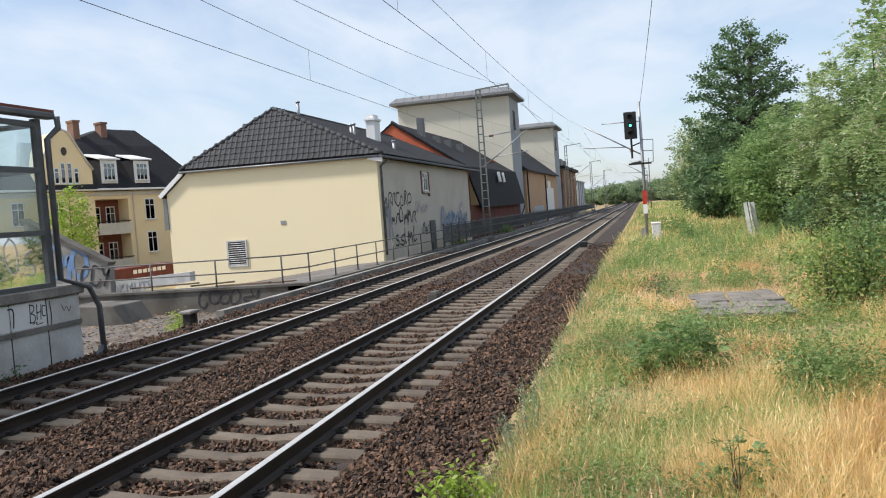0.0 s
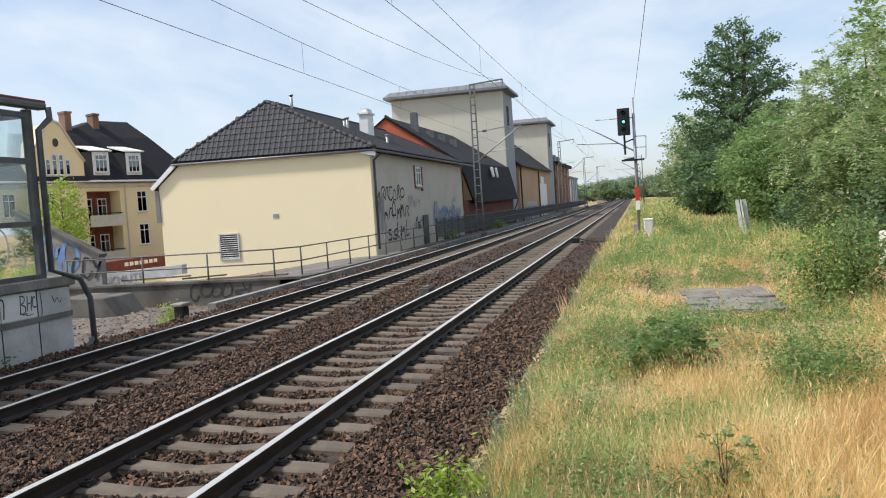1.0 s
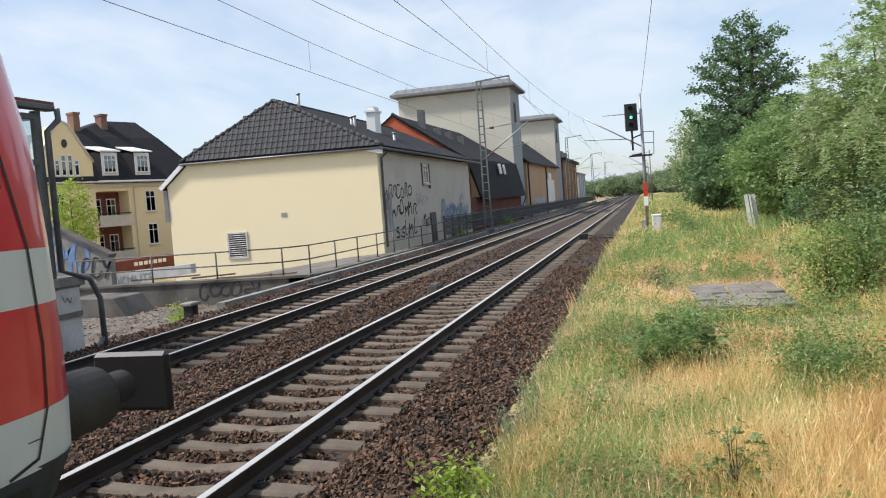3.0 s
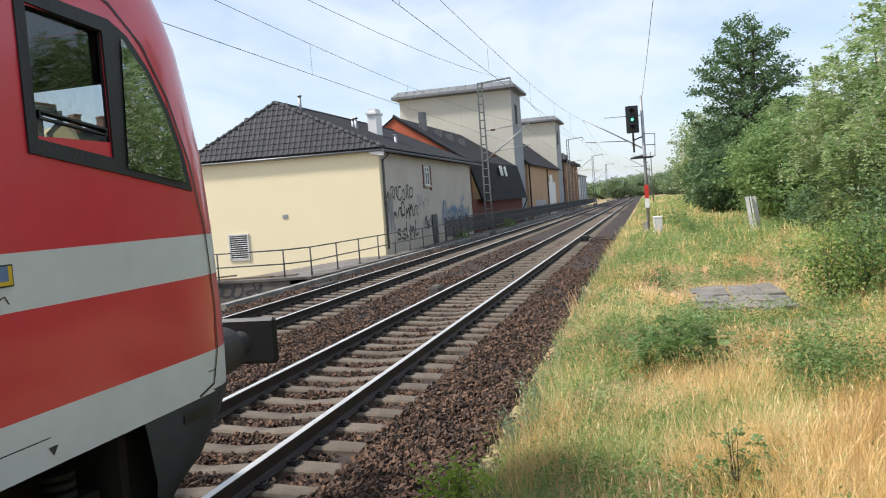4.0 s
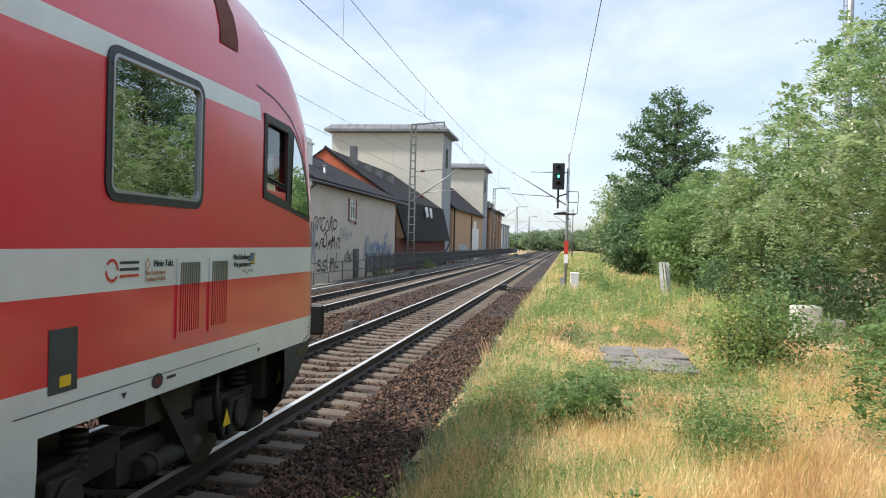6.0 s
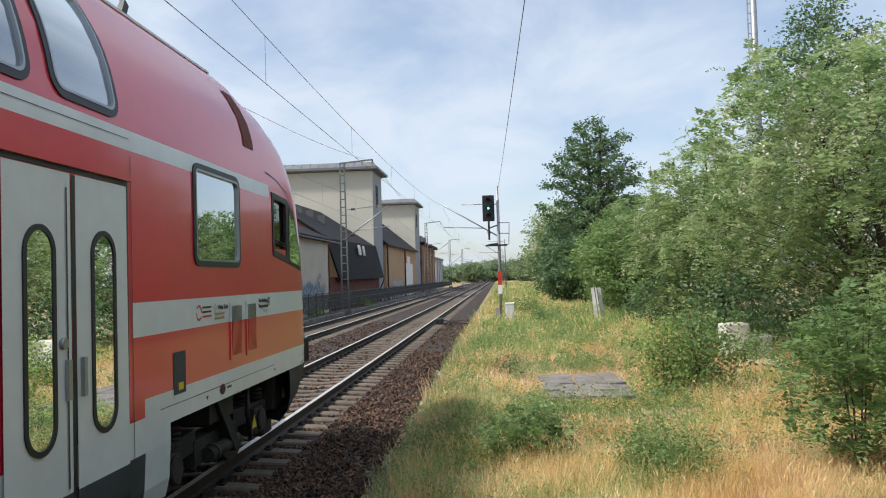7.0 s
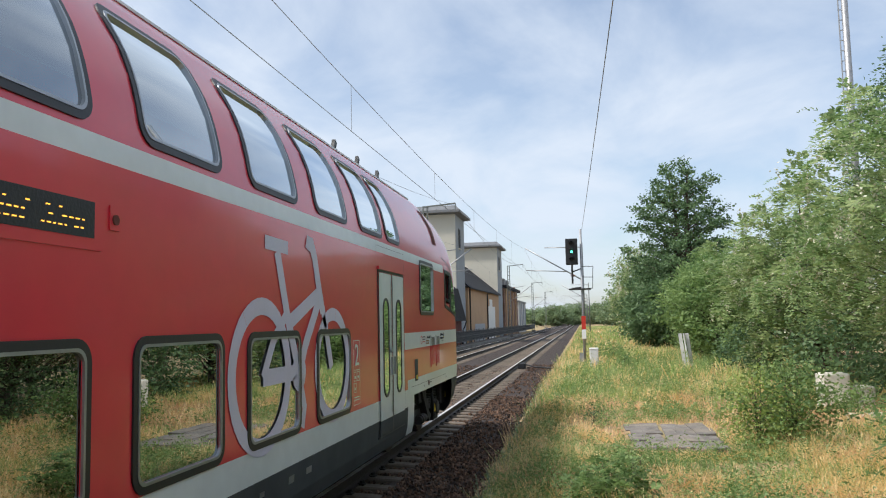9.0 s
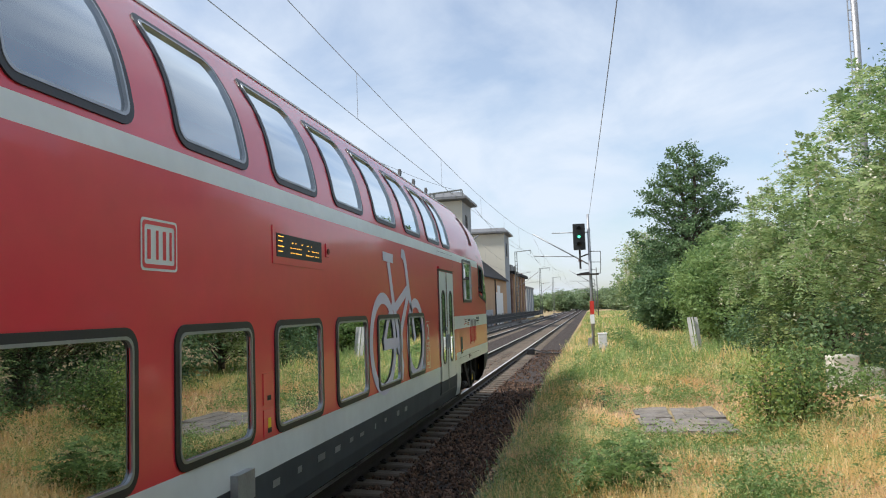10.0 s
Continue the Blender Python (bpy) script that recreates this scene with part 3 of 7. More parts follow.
def skin(y, z, off=0.0, side=1):
    """A point of the car's side at y along it and height z, off metres proud."""
    hw = half_width(z)
    L = nose_y(z)
    e = min(max((y - (L - 0.75)) / 0.75, 0), 1)
    w = hw * (1 - 0.40 * (1 - math.sqrt(max(0.0, 1 - e ** 3))))
    d = (half_width(z + 0.03) - half_width(z - 0.03)) / 0.06
    n = Vector((1, 0, -d)).normalized()
    p = Vector((w, y, z)) + n * off
    return Vector((p.x * side, p.y, p.z))

def rounded(y0, y1, z0, z1, r, k=5):
    pts = []
    for cy, cz, a0 in ((y1 - r, z1 - r, 0), (y0 + r, z1 - r, 90), (y0 + r, z0 + r, 180), (y1 - r, z0 + r, 270)):
        for i in range(k + 1):
            a = radians(a0 + 90 * i / k)
            pts.append((cy + r * math.cos(a), cz + r * math.sin(a)))
    return pts

def dense(pts, step=0.12):
    out = []
    for (a, b), (c, d) in zip(pts, pts[1:] + pts[:1]):
        n = max(1, int(math.hypot(c - a, d - b) / step))
        out += [(a + (c - a) * i / n, b + (d - b) * i / n) for i in range(n)]
    return out

def band(bm, outer, inner, o0, o1, side, m=0):
    """A raised frame between two outlines with as many points, from o0 to o1 proud."""
    n = len(outer)
    A = [bm.verts.new(skin(y, z, o0, side)) for y, z in outer]
    C = [bm.verts.new(skin(y, z, o1, side)) for y, z in outer]
    D = [bm.verts.new(skin(y, z, o1, side)) for y, z in inner]
    E = [bm.verts.new(skin(y, z, o0 - 0.02, side)) for y, z in inner]
    for k in range(n):
        q = (k + 1) % n
        for u, w in ((A, C), (C, D), (D, E)):
            bm.faces.new((u[k], u[q], w[q], w[k])).material_index = m

def sheet(bm, outline, off, side, m=0):
    """A flat film on the skin."""
    bm.faces.new([bm.verts.new(skin(y, z, off, side)) for y, z in outline]).material_index = m

def stroke(pts, w, closed=False):
    """Outline quads of a broad line through points of the side."""
    out = []
    P = pts + ([pts[0]] if closed else [])
    nr = []
    for k in range(len(P)):
        a = P[k - 1] if k > 0 else (P[-2] if closed else P[k])
        b = P[k + 1] if k < len(P) - 1 else (P[1] if closed else P[k])
        d = Vector((b[0] - a[0], b[1] - a[1])).normalized()
        nr.append(Vector((-d.y, d.x)) * w / 2)
    for k in range(len(P) - 1):
        a, b = Vector(P[k]), Vector(P[k + 1])
        out.append([tuple(a + nr[k]), tuple(b + nr[k + 1]), tuple(b - nr[k + 1]), tuple(a - nr[k])])
    return out

LOW_WIN = [(-7.62, -6.52)] + [(-9.3 - 1.645 * k, -8.17 - 1.645 * k) for k in range(4)] + [(-15.95, -14.76), (-17.6, -16.45), (-19.25, -18.1)]
UP_WIN = [(-4.57, -3.77)] + [(-5.93 - 1.645 * k, -4.84 - 1.645 * k) for k in range(12)]
CAB_WIN = (-2.42, -1.24, 2.24, 3.08)
DOOR = (-5.17, -3.72, 0.60, 2.76)
REAR = -25.3

def cut_out(y, z):
    for a, b in LOW_WIN:
        if a + 0.03 < y < b - 0.03 and 1.17 < z < 1.96: return True
    for a, b in UP_WIN:
        if a + 0.03 < y < b - 0.03 and 3.28 < z < 4.12: return True
    if CAB_WIN[0] + 0.03 < y < CAB_WIN[1] - 0.03 and 2.28 < z < 3.05: return True
    if 0.045 < y < 0.555 and 2.44 < z < 3.02: return True
    return False

def make_train():
    car = thing("train_car", "red and light grey double-deck train car with a sloping cab", "train")
    zs = sorted({0.40, 0.55, 0.83, 0.97, 1.085, 1.16, 1.22, 1.45, 1.68, 1.93, 1.97, 2.15, 2.27, 2.44, 2.62, 2.76, 2.92, 3.02, 3.06, 3.17, 3.27, 3.36, 3.45, 3.55, 3.65, 3.75, 3.85, 3.95, 4.05, 4.13, 4.2, 4.28, 4.35, 4.42, 4.48, 4.52, 4.56, 4.59, 4.61, 4.63})
    ys = {REAR, -23.0, -20.5, -3.45, -3.63, -3.1, -2.9, -0.1, -0.6, 0.045, 0.555, 0.8, DOOR[0], DOOR[1], -3.0}
    for a, b in LOW_WIN + UP_WIN + [CAB_WIN[:2]]:
        ys |= {round(a + 0.03, 3), round(b - 0.03, 3)}
    ys = sorted(ys)
    ks = [0.15, 0.3, 0.45, 0.58, 0.7, 0.8, 0.88, 0.94, 0.98, 1.0]
    def col(i, z):
        if i < len(ys):
            L = nose_y(z)
            return min(ys[i], L * 0.25 + ys[i] * 0.75) if ys[i] > L - 0.2 else ys[i]
        k = ks[i - len(ys)]
        y0 = min(0.8, nose_y(z) * 0.25 + 0.6) if 0.8 > nose_y(z) - 0.2 else 0.8
        return y0 + k * (nose_y(z) - y0)
    ncol = len(ys) + len(ks)
    mats = [M_RED, M_LGREY, M_DGREY, M_RUBBER]
    bm = B()
    for side in (1, -1):
        g = [[bm.verts.new(skin(col(i, z), z, 0, side)) for i in range(ncol)] for z in zs]
        for j in range(len(zs) - 1):
            for i in range(ncol - 1):
                zc = (zs[j] + zs[j + 1]) / 2
                yc = (col(i, zc) + col(i + 1, zc)) / 2
                if cut_out(yc, zc): continue
                if zc < 0.97 and yc > -3.0: continue
                if zc < 0.83 and yc < -20.5: continue
                m = 0
                if 3.02 < zc < 3.17 and yc < -0.1: m = 1
                elif 1.68 < zc < 1.93 and yc > -3.63: m = 1
                elif yc > -3.45:
                    m = 1 if zc < 1.22 else 0
                elif zc < 0.83: m = 2
                elif zc < 1.085: m = 1
                if zc > 4.47: m = 1
                f = bm.faces.new((g[j][i], g[j][i + 1], g[j + 1][i + 1], g[j + 1][i])); f.material_index = m
                f.smooth = zc > 3.0 or yc > 0.5
        if side == 1: right = [[r[0], r[-1]] for r in g]
        else: left = [[r[0], r[-1]] for r in g]
    for j in range(len(zs) - 1):
        zc = (zs[j] + zs[j + 1]) / 2
        for e in (0, 1):
            if e == 1 and (zc < 0.97 or 2.15 < zc < 3.06): continue
            f = bm.faces.new((right[j][e], right[j + 1][e], left[j + 1][e], left[j][e]))
            f.material_index = (3 if 2.2 < zc < 3.3 else (1 if zc < 1.22 else 0)) if e else 2
    bmesh.ops.remove_doubles(bm, verts=bm.verts, dist=0.002)
    part("body", bm, mats, car, "glossy red and light grey painted car body")
    # floors and inner walls
    bm = B()
    bm_box(bm, -1.3, 1.3, REAR + 0.1, -6.0, 0.62, 0.70); bm_box(bm, -1.32, 1.32, REAR + 0.1, -2.6, 2.10, 2.17)
    bm_box(bm, -1.3, 1.3, -5.4, 1.2, 1.16, 1.22)
    bm_box(bm, -1.30, 1.30, -0.12, -0.06, 1.2, 3.4)
    bm_box(bm, -1.2, 1.2, -0.06, 1.0, 3.14, 3.2)
    bm_box(bm, -1.0, 1.0, 0.75, 1.45, 1.2, 2.1)
    part("interior_floor", bm, M_INNER, car)
    bm = B(); bm_box(bm, -0.45, 0.45, -0.08, 0.08, -0.375, 0.375); sb = finish(bm, "seat_back", M_SEAT)
    for k in range(11):
        y = -7.0 - 0.82 * 2 * k / 2 * 1.0
        for zf in (0.70, 2.17):
            for x0 in (-1.2, 0.3):
                o = new("seat_back", sb); o.parent = car; o.location = (x0 + 0.45, y, zf + 0.675)
    # windows
    def window(name, a, b, z0, z1, r, side, glass=M_TGLASS, trim=True):
        w = thing("window", "", ""); w.parent = car; w.name = name
        bm = B(); o = dense(rounded(a - 0.035, b + 0.035, z0 - 0.035, z1 + 0.035, r + 0.035)); i = dense(rounded(a + 0.02, b - 0.02, z0 + 0.02, z1 - 0.02, r - 0.02))
        n = min(len(o), len(i))
        ro = rounded(a - 0.035, b + 0.035, z0 - 0.035, z1 + 0.035, r + 0.035); ri = rounded(a + 0.022, b - 0.022, z0 + 0.022, z1 - 0.022, max(0.03, r - 0.022))
        sub = 6
        oo, ii = [], []
        for k in range(len(ro)):
            p, q = ro[k], ro[(k + 1) % len(ro)]; s, t = ri[k], ri[(k + 1) % len(ri)]
            st = sub if math.hypot(q[0] - p[0], q[1] - p[1]) > 0.2 else 1
            for h in range(st):
                oo.append((p[0] + (q[0] - p[0]) * h / st, p[1] + (q[1] - p[1]) * h / st)); ii.append((s[0] + (t[0] - s[0]) * h / st, s[1] + (t[1] - s[1]) * h / st))
        band(bm, oo, ii, -0.004, 0.012, side)
        part("rubber_seal", bm, M_RUBBER, w)
        if trim:
            mid = [((p[0] * 0.12 + s[0] * 0.88), (p[1] * 0.12 + s[1] * 0.88)) for p, s in zip(oo, ii)]
            inn = [(s[0] + (0.012 if s[0] < (a + b) / 2 else -0.012), s[1] + (0.012 if s[1] < (z0 + z1) / 2 else -0.012)) for s in ii]
            bm = B(); band(bm, mid, inn, 0.0, 0.016, side); part("trim_ring", bm, M_TRIM, w)
        bm = B(); nz = 7
        g = [[bm.verts.new(skin(y, z0 + 0.01 + (z1 - z0 - 0.02) * k / nz, -0.006, side)) for y in (a + 0.01, b - 0.01)] for k in range(nz + 1)]
        for p, q in zip(g, g[1:]):
            bm.faces.new((p[0], p[1], q[1], q[0])).smooth = True
        part("pane", bm, glass, w)
    for side in (1, -1):
        for a, b in LOW_WIN: window("lower_window", a - 0.015, b + 0.015, 1.125, 2.0, 0.10, side)
        for a, b in UP_WIN: window("upper_window", a, b, 3.25, 4.15, 0.11, side)
        window("cab_side_window", *CAB_WIN, 0.08, side)
    # cab windows: opening sash and fixed front pane
    for side in (1, -1):
        cw = thing("cab_window", "", ""); cw.parent = car
        out = [(-0.02, 3.10), (-0.02, 2.36), (0.62, 2.28), (1.27, 2.19), (1.20, 2.42), (1.08, 2.66), (0.93, 2.86), (0.76, 3.01), (0.62, 3.07)]
        inn = [(0.04, 3.03), (0.04, 2.425), (0.555, 2.36), (0.56, 2.36), (0.56, 2.5), (0.56, 2.66), (0.56, 2.86), (0.56, 2.97), (0.555, 3.0)]
        bm = B(); band(bm, out, inn, -0.003, 0.012, side); part("sash_frame", bm, M_BLACK, cw)
        bm = B(); sheet(bm, [(0.70, 2.99), (0.66, 2.31), (1.19, 2.24), (1.14, 2.42), (1.03, 2.64), (0.89, 2.83)], 0.02, side); part("front_pane", bm, M_TGLASS, cw)
        bm = B(); sheet(bm, [(0.03, 3.04), (0.03, 2.42), (0.57, 2.37), (0.57, 3.02)], -0.03, side); part("sash_pane", bm, M_CABGLASS, cw)
        bm = B(); band(bm, [(0.07, 2.56), (0.07, 2.52), (0.54, 2.47), (0.54, 2.51)], [(0.08, 2.55), (0.08, 2.53), (0.53, 2.48), (0.53, 2.50)], -0.02, 0.004, side)
        part("sash_bar", bm, M_BLACK, cw)
        # dark seam behind the nose hood
        bm = B()
        for q in stroke([(-0.12, 3.32), (0.30, 3.27), (0.66, 3.16), (0.9, 2.98), (1.1, 2.72), (1.28, 2.36), (1.40, 1.95), (1.44, 1.5), (1.42, 1.22), (1.33, 1.02), (1.15, 0.98)], 0.016): sheet(bm, q, 0.004, side)
        part("nose_seam", bm, M_RUBBER, car)
    # doors
    for side in (1, -1):
        d = thing("door", "", ""); d.parent = car
        tagged(d, "closed light grey double-leaf door with slim oval windows")
        a, b, z0, z1 = DOOR
        bm = B(); o = [(a - 0.03, z0 - 0.0), (b + 0.03, z0 - 0.0), (b + 0.03, z1 + 0.03), (a - 0.03, z1 + 0.03)]; i = [(a, z0 + 0.02), (b, z0 + 0.02), (b, z1), (a, z1)]
        band(bm, o, i, -0.002, 0.008, side); part("door_seal", bm, M_RUBBER, d)
        mid = (a + b) / 2
        for c0, c1 in ((a + 0.01, mid - 0.03), (mid + 0.03, b - 0.01)):
            bm = B()
            pts = [(c0, 0.82), (c1, 0.82), (c1, z1 - 0.01), (c0, z1 - 0.01)]
            for q, mm in ((pts, 0), ([(c0, z0 + 0.02), (c1, z0 + 0.02), (c1, 0.82), (c0, 0.82)], 1)):
                sheet(bm, q, 0.014, side, mm)
            leaf = part("door_leaf", bm, [M_LGREY, M_DGREY], d)
            cw = (c0 + c1) / 2; w0, w1 = cw - 0.165, cw + 0.165
            bm = B(); ro = rounded(w0, w1, 1.10, 2.42, 0.164, 8); ri = rounded(w0 + 0.035, w1 - 0.035, 1.135, 2.385, 0.129, 8)
            band(bm, ro, ri, 0.012, 0.024, side); part("window_seal", bm, M_RUBBER, leaf)
            bm = B(); sheet(bm, ri, 0.018, side); part("window_pane", bm, M_TGLASS, leaf)
            bm = B()
            h = c1 - 0.06 if c0 < mid - 0.3 else c0 + 0.06
            bm_box(bm, *sorted((side * 1.405, side * 1.43)), h - 0.02, h + 0.02, 1.38, 1.62)
            part("door_handle", bm, M_TRIM, leaf)
        bm = B()
        sheet(bm, [(mid - 0.022, z0 + 0.03), (mid + 0.022, z0 + 0.03), (mid + 0.022, z1 - 0.02), (mid - 0.022, z1 - 0.02)], 0.02, side)
        sheet(bm, [(mid - 0.09, 0.85), (mid - 0.075, 0.85), (mid - 0.075, 2.66), (mid - 0.09, 2.66)], 0.02, side)
        part("door_gap_seal", bm, M_RUBBER, d)
        bm = B()
        bm_tube(bm, (side * 1.40, mid - 0.14, 1.72), (side * 1.43, mid - 0.14, 1.72), 0.035, n=10)
        part("door_button", bm, M_TRIM, d)
        bm = B(); bm_box(bm, *sorted((side * 1.38, side * 1.425)), a - 0.06, b + 0.06, z1 + 0.03, z1 + 0.07); part("rain_gutter", bm, M_RED, d)
    # grilles beside the cab
    for side in (1, -1):
        for a, b in ((-1.57, -1.19), (-1.07, -0.71)):
            gr = thing("air_grille", "", ""); gr.parent = car
            bm = B(); o = [(a, 1.31), (b, 1.31), (b, 1.86), (a, 1.86)]; i = [(a + 0.04, 1.35), (b - 0.04, 1.35), (b - 0.04, 1.83), (a + 0.04, 1.83)]
            for z0, z1, mm in ((1.31, 1.68, 0), (1.68, 1.86, 1)):
                bm2 = bm
                for y0, y1 in ((a, a + 0.04), (b - 0.04, b)):
                    bm_box(bm, *sorted((side * 1.388, side * 1.402)), y0, y1, z0, z1, mm)
            bm_box(bm, *sorted((side * 1.388, side * 1.402)), a + 0.04, b - 0.04, 1.31, 1.35, 0); bm_box(bm, *sorted((side * 1.388, side * 1.402)), a + 0.04, b - 0.04, 1.83, 1.86, 1)
            part("grille_frame", bm, [M_RED, M_LGREY], gr)
            bm = B(); bm_box(bm, *sorted((side * 1.386, side * 1.3935)), a + 0.04, b - 0.04, 1.35, 1.83); part("grille_backing", bm, M_BLACK, gr)
            for k in range(9):
                y = a + 0.055 + (b - a - 0.11) * k / 8
                bm = B()
                for z0, z1, mm in ((1.35, 1.68, 0), (1.68, 1.83, 1)):
                    bm_box(bm, *sorted((side * 1.392, side * 1.408)), y - 0.008, y + 0.008, z0, z1, mm)
                part("slat", bm, [M_RED, M_TRIM], gr)
    # roof antennas, roof hatch on the slope
    bm = B()
    for k in range(8):
        z0, z1 = 3.52 + 0.7 * k / 8, 3.52 + 0.7 * (k + 1) / 8
        sheet(bm, [(-0.79 + 0.33 * k / 8, z0), (-0.45 + 0.33 * k / 8, z0), (-0.45 + 0.33 * (k + 1) / 8, z1), (-0.79 + 0.33 * (k + 1) / 8, z1)], 0.008, 1)
    part("roof_step_recess", bm, M_MAROON, car)
    for y in (-4.5, -3.3, -2.05):
        bm = B(); bm_box(bm, 0.55, 0.63, y - 0.1, y + 0.1, 4.50, 4.58); bm_beam(bm, (0.59, y, 4.56), (0.59, y + 0.07, 4.70), 0.05, 0.09)
        part("roof_antenna", bm, M_BLACK, car)
    bm = B(); bm_box(bm, 0.70, 0.74, REAR + 1, -0.2, 4.47, 4.495); part("roof_edge_rail", bm, M_LGREY, car)
    bm = B(); hw = [skin(nose_y(z), z, -0.004, 1).x for z in (2.15, 3.06)]
    bm_poly(bm, [(-hw[0], nose_y(2.15) - 0.004, 2.15), (hw[0], nose_y(2.15) - 0.004, 2.15), (hw[1], nose_y(3.06) - 0.004, 3.06), (-hw[1], nose_y(3.06) - 0.004, 3.06)])
    part("windscreen", bm, M_CABGLASS, car)
    bm = B(); bm_box(bm, -1.1, 1.1, 1.22, 1.26, 2.88, 3.15); part("sun_blind", bm, M_BLACK, car)
    return car

def dress_train(car):
    X = 1.395
    def flat(pts, m, name, label="", off=0.004):
        bm = B(); sheet(bm, pts, off, 1); return part(name, bm, m, car, label)
    rect = lambda a, b, c, d: [(a, c), (b, c), (b, d), (a, d)]
    # bicycle picture across the side and two windows
    bm = B()
    def circle(cy, cz, r, ry=1.0, n=40): return [(cy + r * ry * math.cos(2 * math.pi * k / n), cz + r * math.sin(2 * math.pi * k / n)) for k in range(n)]
    shapes = []
    shapes += stroke(circle(-7.08, 1.65, 0.53), 0.135, True)
    shapes += stroke(circle(-9.0, 1.66, 0.575, 1.03), 0.145, True)
    line = lambda pts, w: stroke(pts, w)
    shapes += line([(-7.86, 2.80), (-7.84, 2.88), (-7.76, 2.87), (-7.66, 2.74), (-7.56, 2.50), (-7.42, 2.20)], 0.15)
    shapes += line([(-7.42, 2.24), (-7.28, 1.95), (-7.14, 1.62)], 0.13)
    shapes += line([(-7.56, 2.38), (-8.36, 2.10)], 0.14)
    shapes += line([(-7.55, 2.30), (-7.95, 1.88), (-8.12, 1.62)], 0.14)
    shapes += line([(-8.66, 2.72), (-8.42, 2.15), (-8.14, 1.66)], 0.14)
    shapes += line([(-8.94, 2.78), (-8.40, 2.77)], 0.12)
    shapes += line([(-8.12, 1.64), (-8.98, 1.64)], 0.14)
    shapes += line([(-8.98, 1.64), (-8.75, 1.95), (-8.46, 2.16)], 0.11)
    shapes += line([(-8.12, 1.62), (-7.98, 1.30), (-8.05, 1.12)], 0.12)
    shapes += stroke(circle(-8.12, 1.64, 0.12), 0.12, True)
    for k, q in enumerate(shapes):
        sheet(bm, [(y - 0.05, z + 0.01) for y, z in q], 0.006 + 0.00015 * (k % 9), 1)
    part("bicycle_picture", bm, M_LILAC, car, "large pale lilac bicycle picture across side and windows")
    # white figure 2 and its sign
    for q in ((-6.36, -6.09, 1.885, 1.892), (-6.36, -6.09, 1.148, 1.155), (-6.36, -6.353, 1.15, 1.89), (-6.097, -6.09, 1.15, 1.89), (-6.36, -6.09, 1.545, 1.552)):
        flat(rect(*q), M_LGREY, "sign_line")
    side = Matrix(((0, 0, 1, 0), (1, 0, 0, 0), (0, 1, 0, 0), (0, 0, 0, 1)))
    def lettering(body, y, z, size, m, name="lettering", label=""):
        return text_part(name, body, size, m, Matrix.Translation((X + 0.004, y, z)) @ side, car, label)
    lettering("2", -6.33, 1.60, 0.36, M_LGREY, "class_number", "white figure two")
    for a, b, c, d in ((-6.34, -6.24, 1.42, 1.53), (-6.21, -6.11, 1.42, 1.53), (-6.34, -6.24, 1.29, 1.40)):
        for q in ((a, b, d - 0.008, d), (a, b, c, c + 0.008), (a, a + 0.008, c, d), (b - 0.008, b, c, d), (a + 0.02, b - 0.03, c + 0.03, c + 0.06)):
            flat(rect(*q), M_LGREY, "pictogram")
    for z in (1.23, 1.20): flat(rect(-6.34, -6.12, z, z + 0.012), M_LGREY, "text_bar")
    # lettering and marks on the grey stripe
    lettering("Mecklenburg", -0.63, 1.835, 0.062, M_TEXT)
    lettering("Vorpommern", -0.63, 1.775, 0.062, M_TEXT)
    flat(rect(-0.275, -0.18, 1.79, 1.885), M_TEXT, "emblem_frame"); flat(rect(-0.268, -0.187, 1.797, 1.878), M_YEL, "emblem", off=0.006); flat(rect(-0.268, -0.21, 1.815, 1.878), M_SPRAY_B, "emblem", off=0.0075)
    bm = B()
    wav = [(-0.46 + 0.022 * k, 1.735 + 0.016 * math.sin(k * 2.1) + 0.008 * math.sin(k * 0.9)) for k in range(12)]
    for q in stroke(wav, 0.007): sheet(bm, q, 0.004, 1)
    part("script_line", bm, M_TEXT, car)
    bm = B()
    for q in stroke(circle(-2.36, 1.80, 0.06)[:17], 0.018) + stroke(circle(-2.36, 1.80, 0.06)[20:37], 0.018): sheet(bm, q, 0.004, 1)
    part("round_emblem", bm, M_REDP, car)
    for k in range(3): flat(rect(-2.28, -2.06 + 0.0 * k, 1.835 - 0.04 * k, 1.852 - 0.04 * k), M_TEXT if k < 2 else M_REDP, "text_bar")
    bm = B()
    for q in stroke([(-1.985, 1.83), (-1.955, 1.795), (-1.93, 1.83), (-1.955, 1.865)], 0.013, True): sheet(bm, q, 0.004, 1)
    part("hexagon_emblem", bm, M_TAN, car)
    lettering("Mein Takt", -1.885, 1.812, 0.062, M_TEXT)
    lettering("Bus-Landesnetz", -1.99, 1.762, 0.042, M_TAN)
    lettering("Sachsen-Anhalt", -1.99, 1.722, 0.042, M_TAN)
    # oval plate, small triangles and panel lines on the lower stripe
    bm = B(); sheet(bm, circle(-1.80, 1.065, 0.05, 1.5, 20), 0.004, 1); part("oval_plate", bm, M_TEXT, car)
    bm = B(); sheet(bm, circle(-1.80, 1.065, 0.03, 1.6, 20), 0.007, 1); part("oval_plate", bm, M_MAROON, car)
    flat(rect(-1.68, -1.55, 1.055, 1.075), M_TEXT, "text_bar")
    for y in (-0.05, -2.2): flat([(y - 0.03, 1.06), (y + 0.03, 1.06), (y, 1.02)], M_TEXT, "lifting_mark")
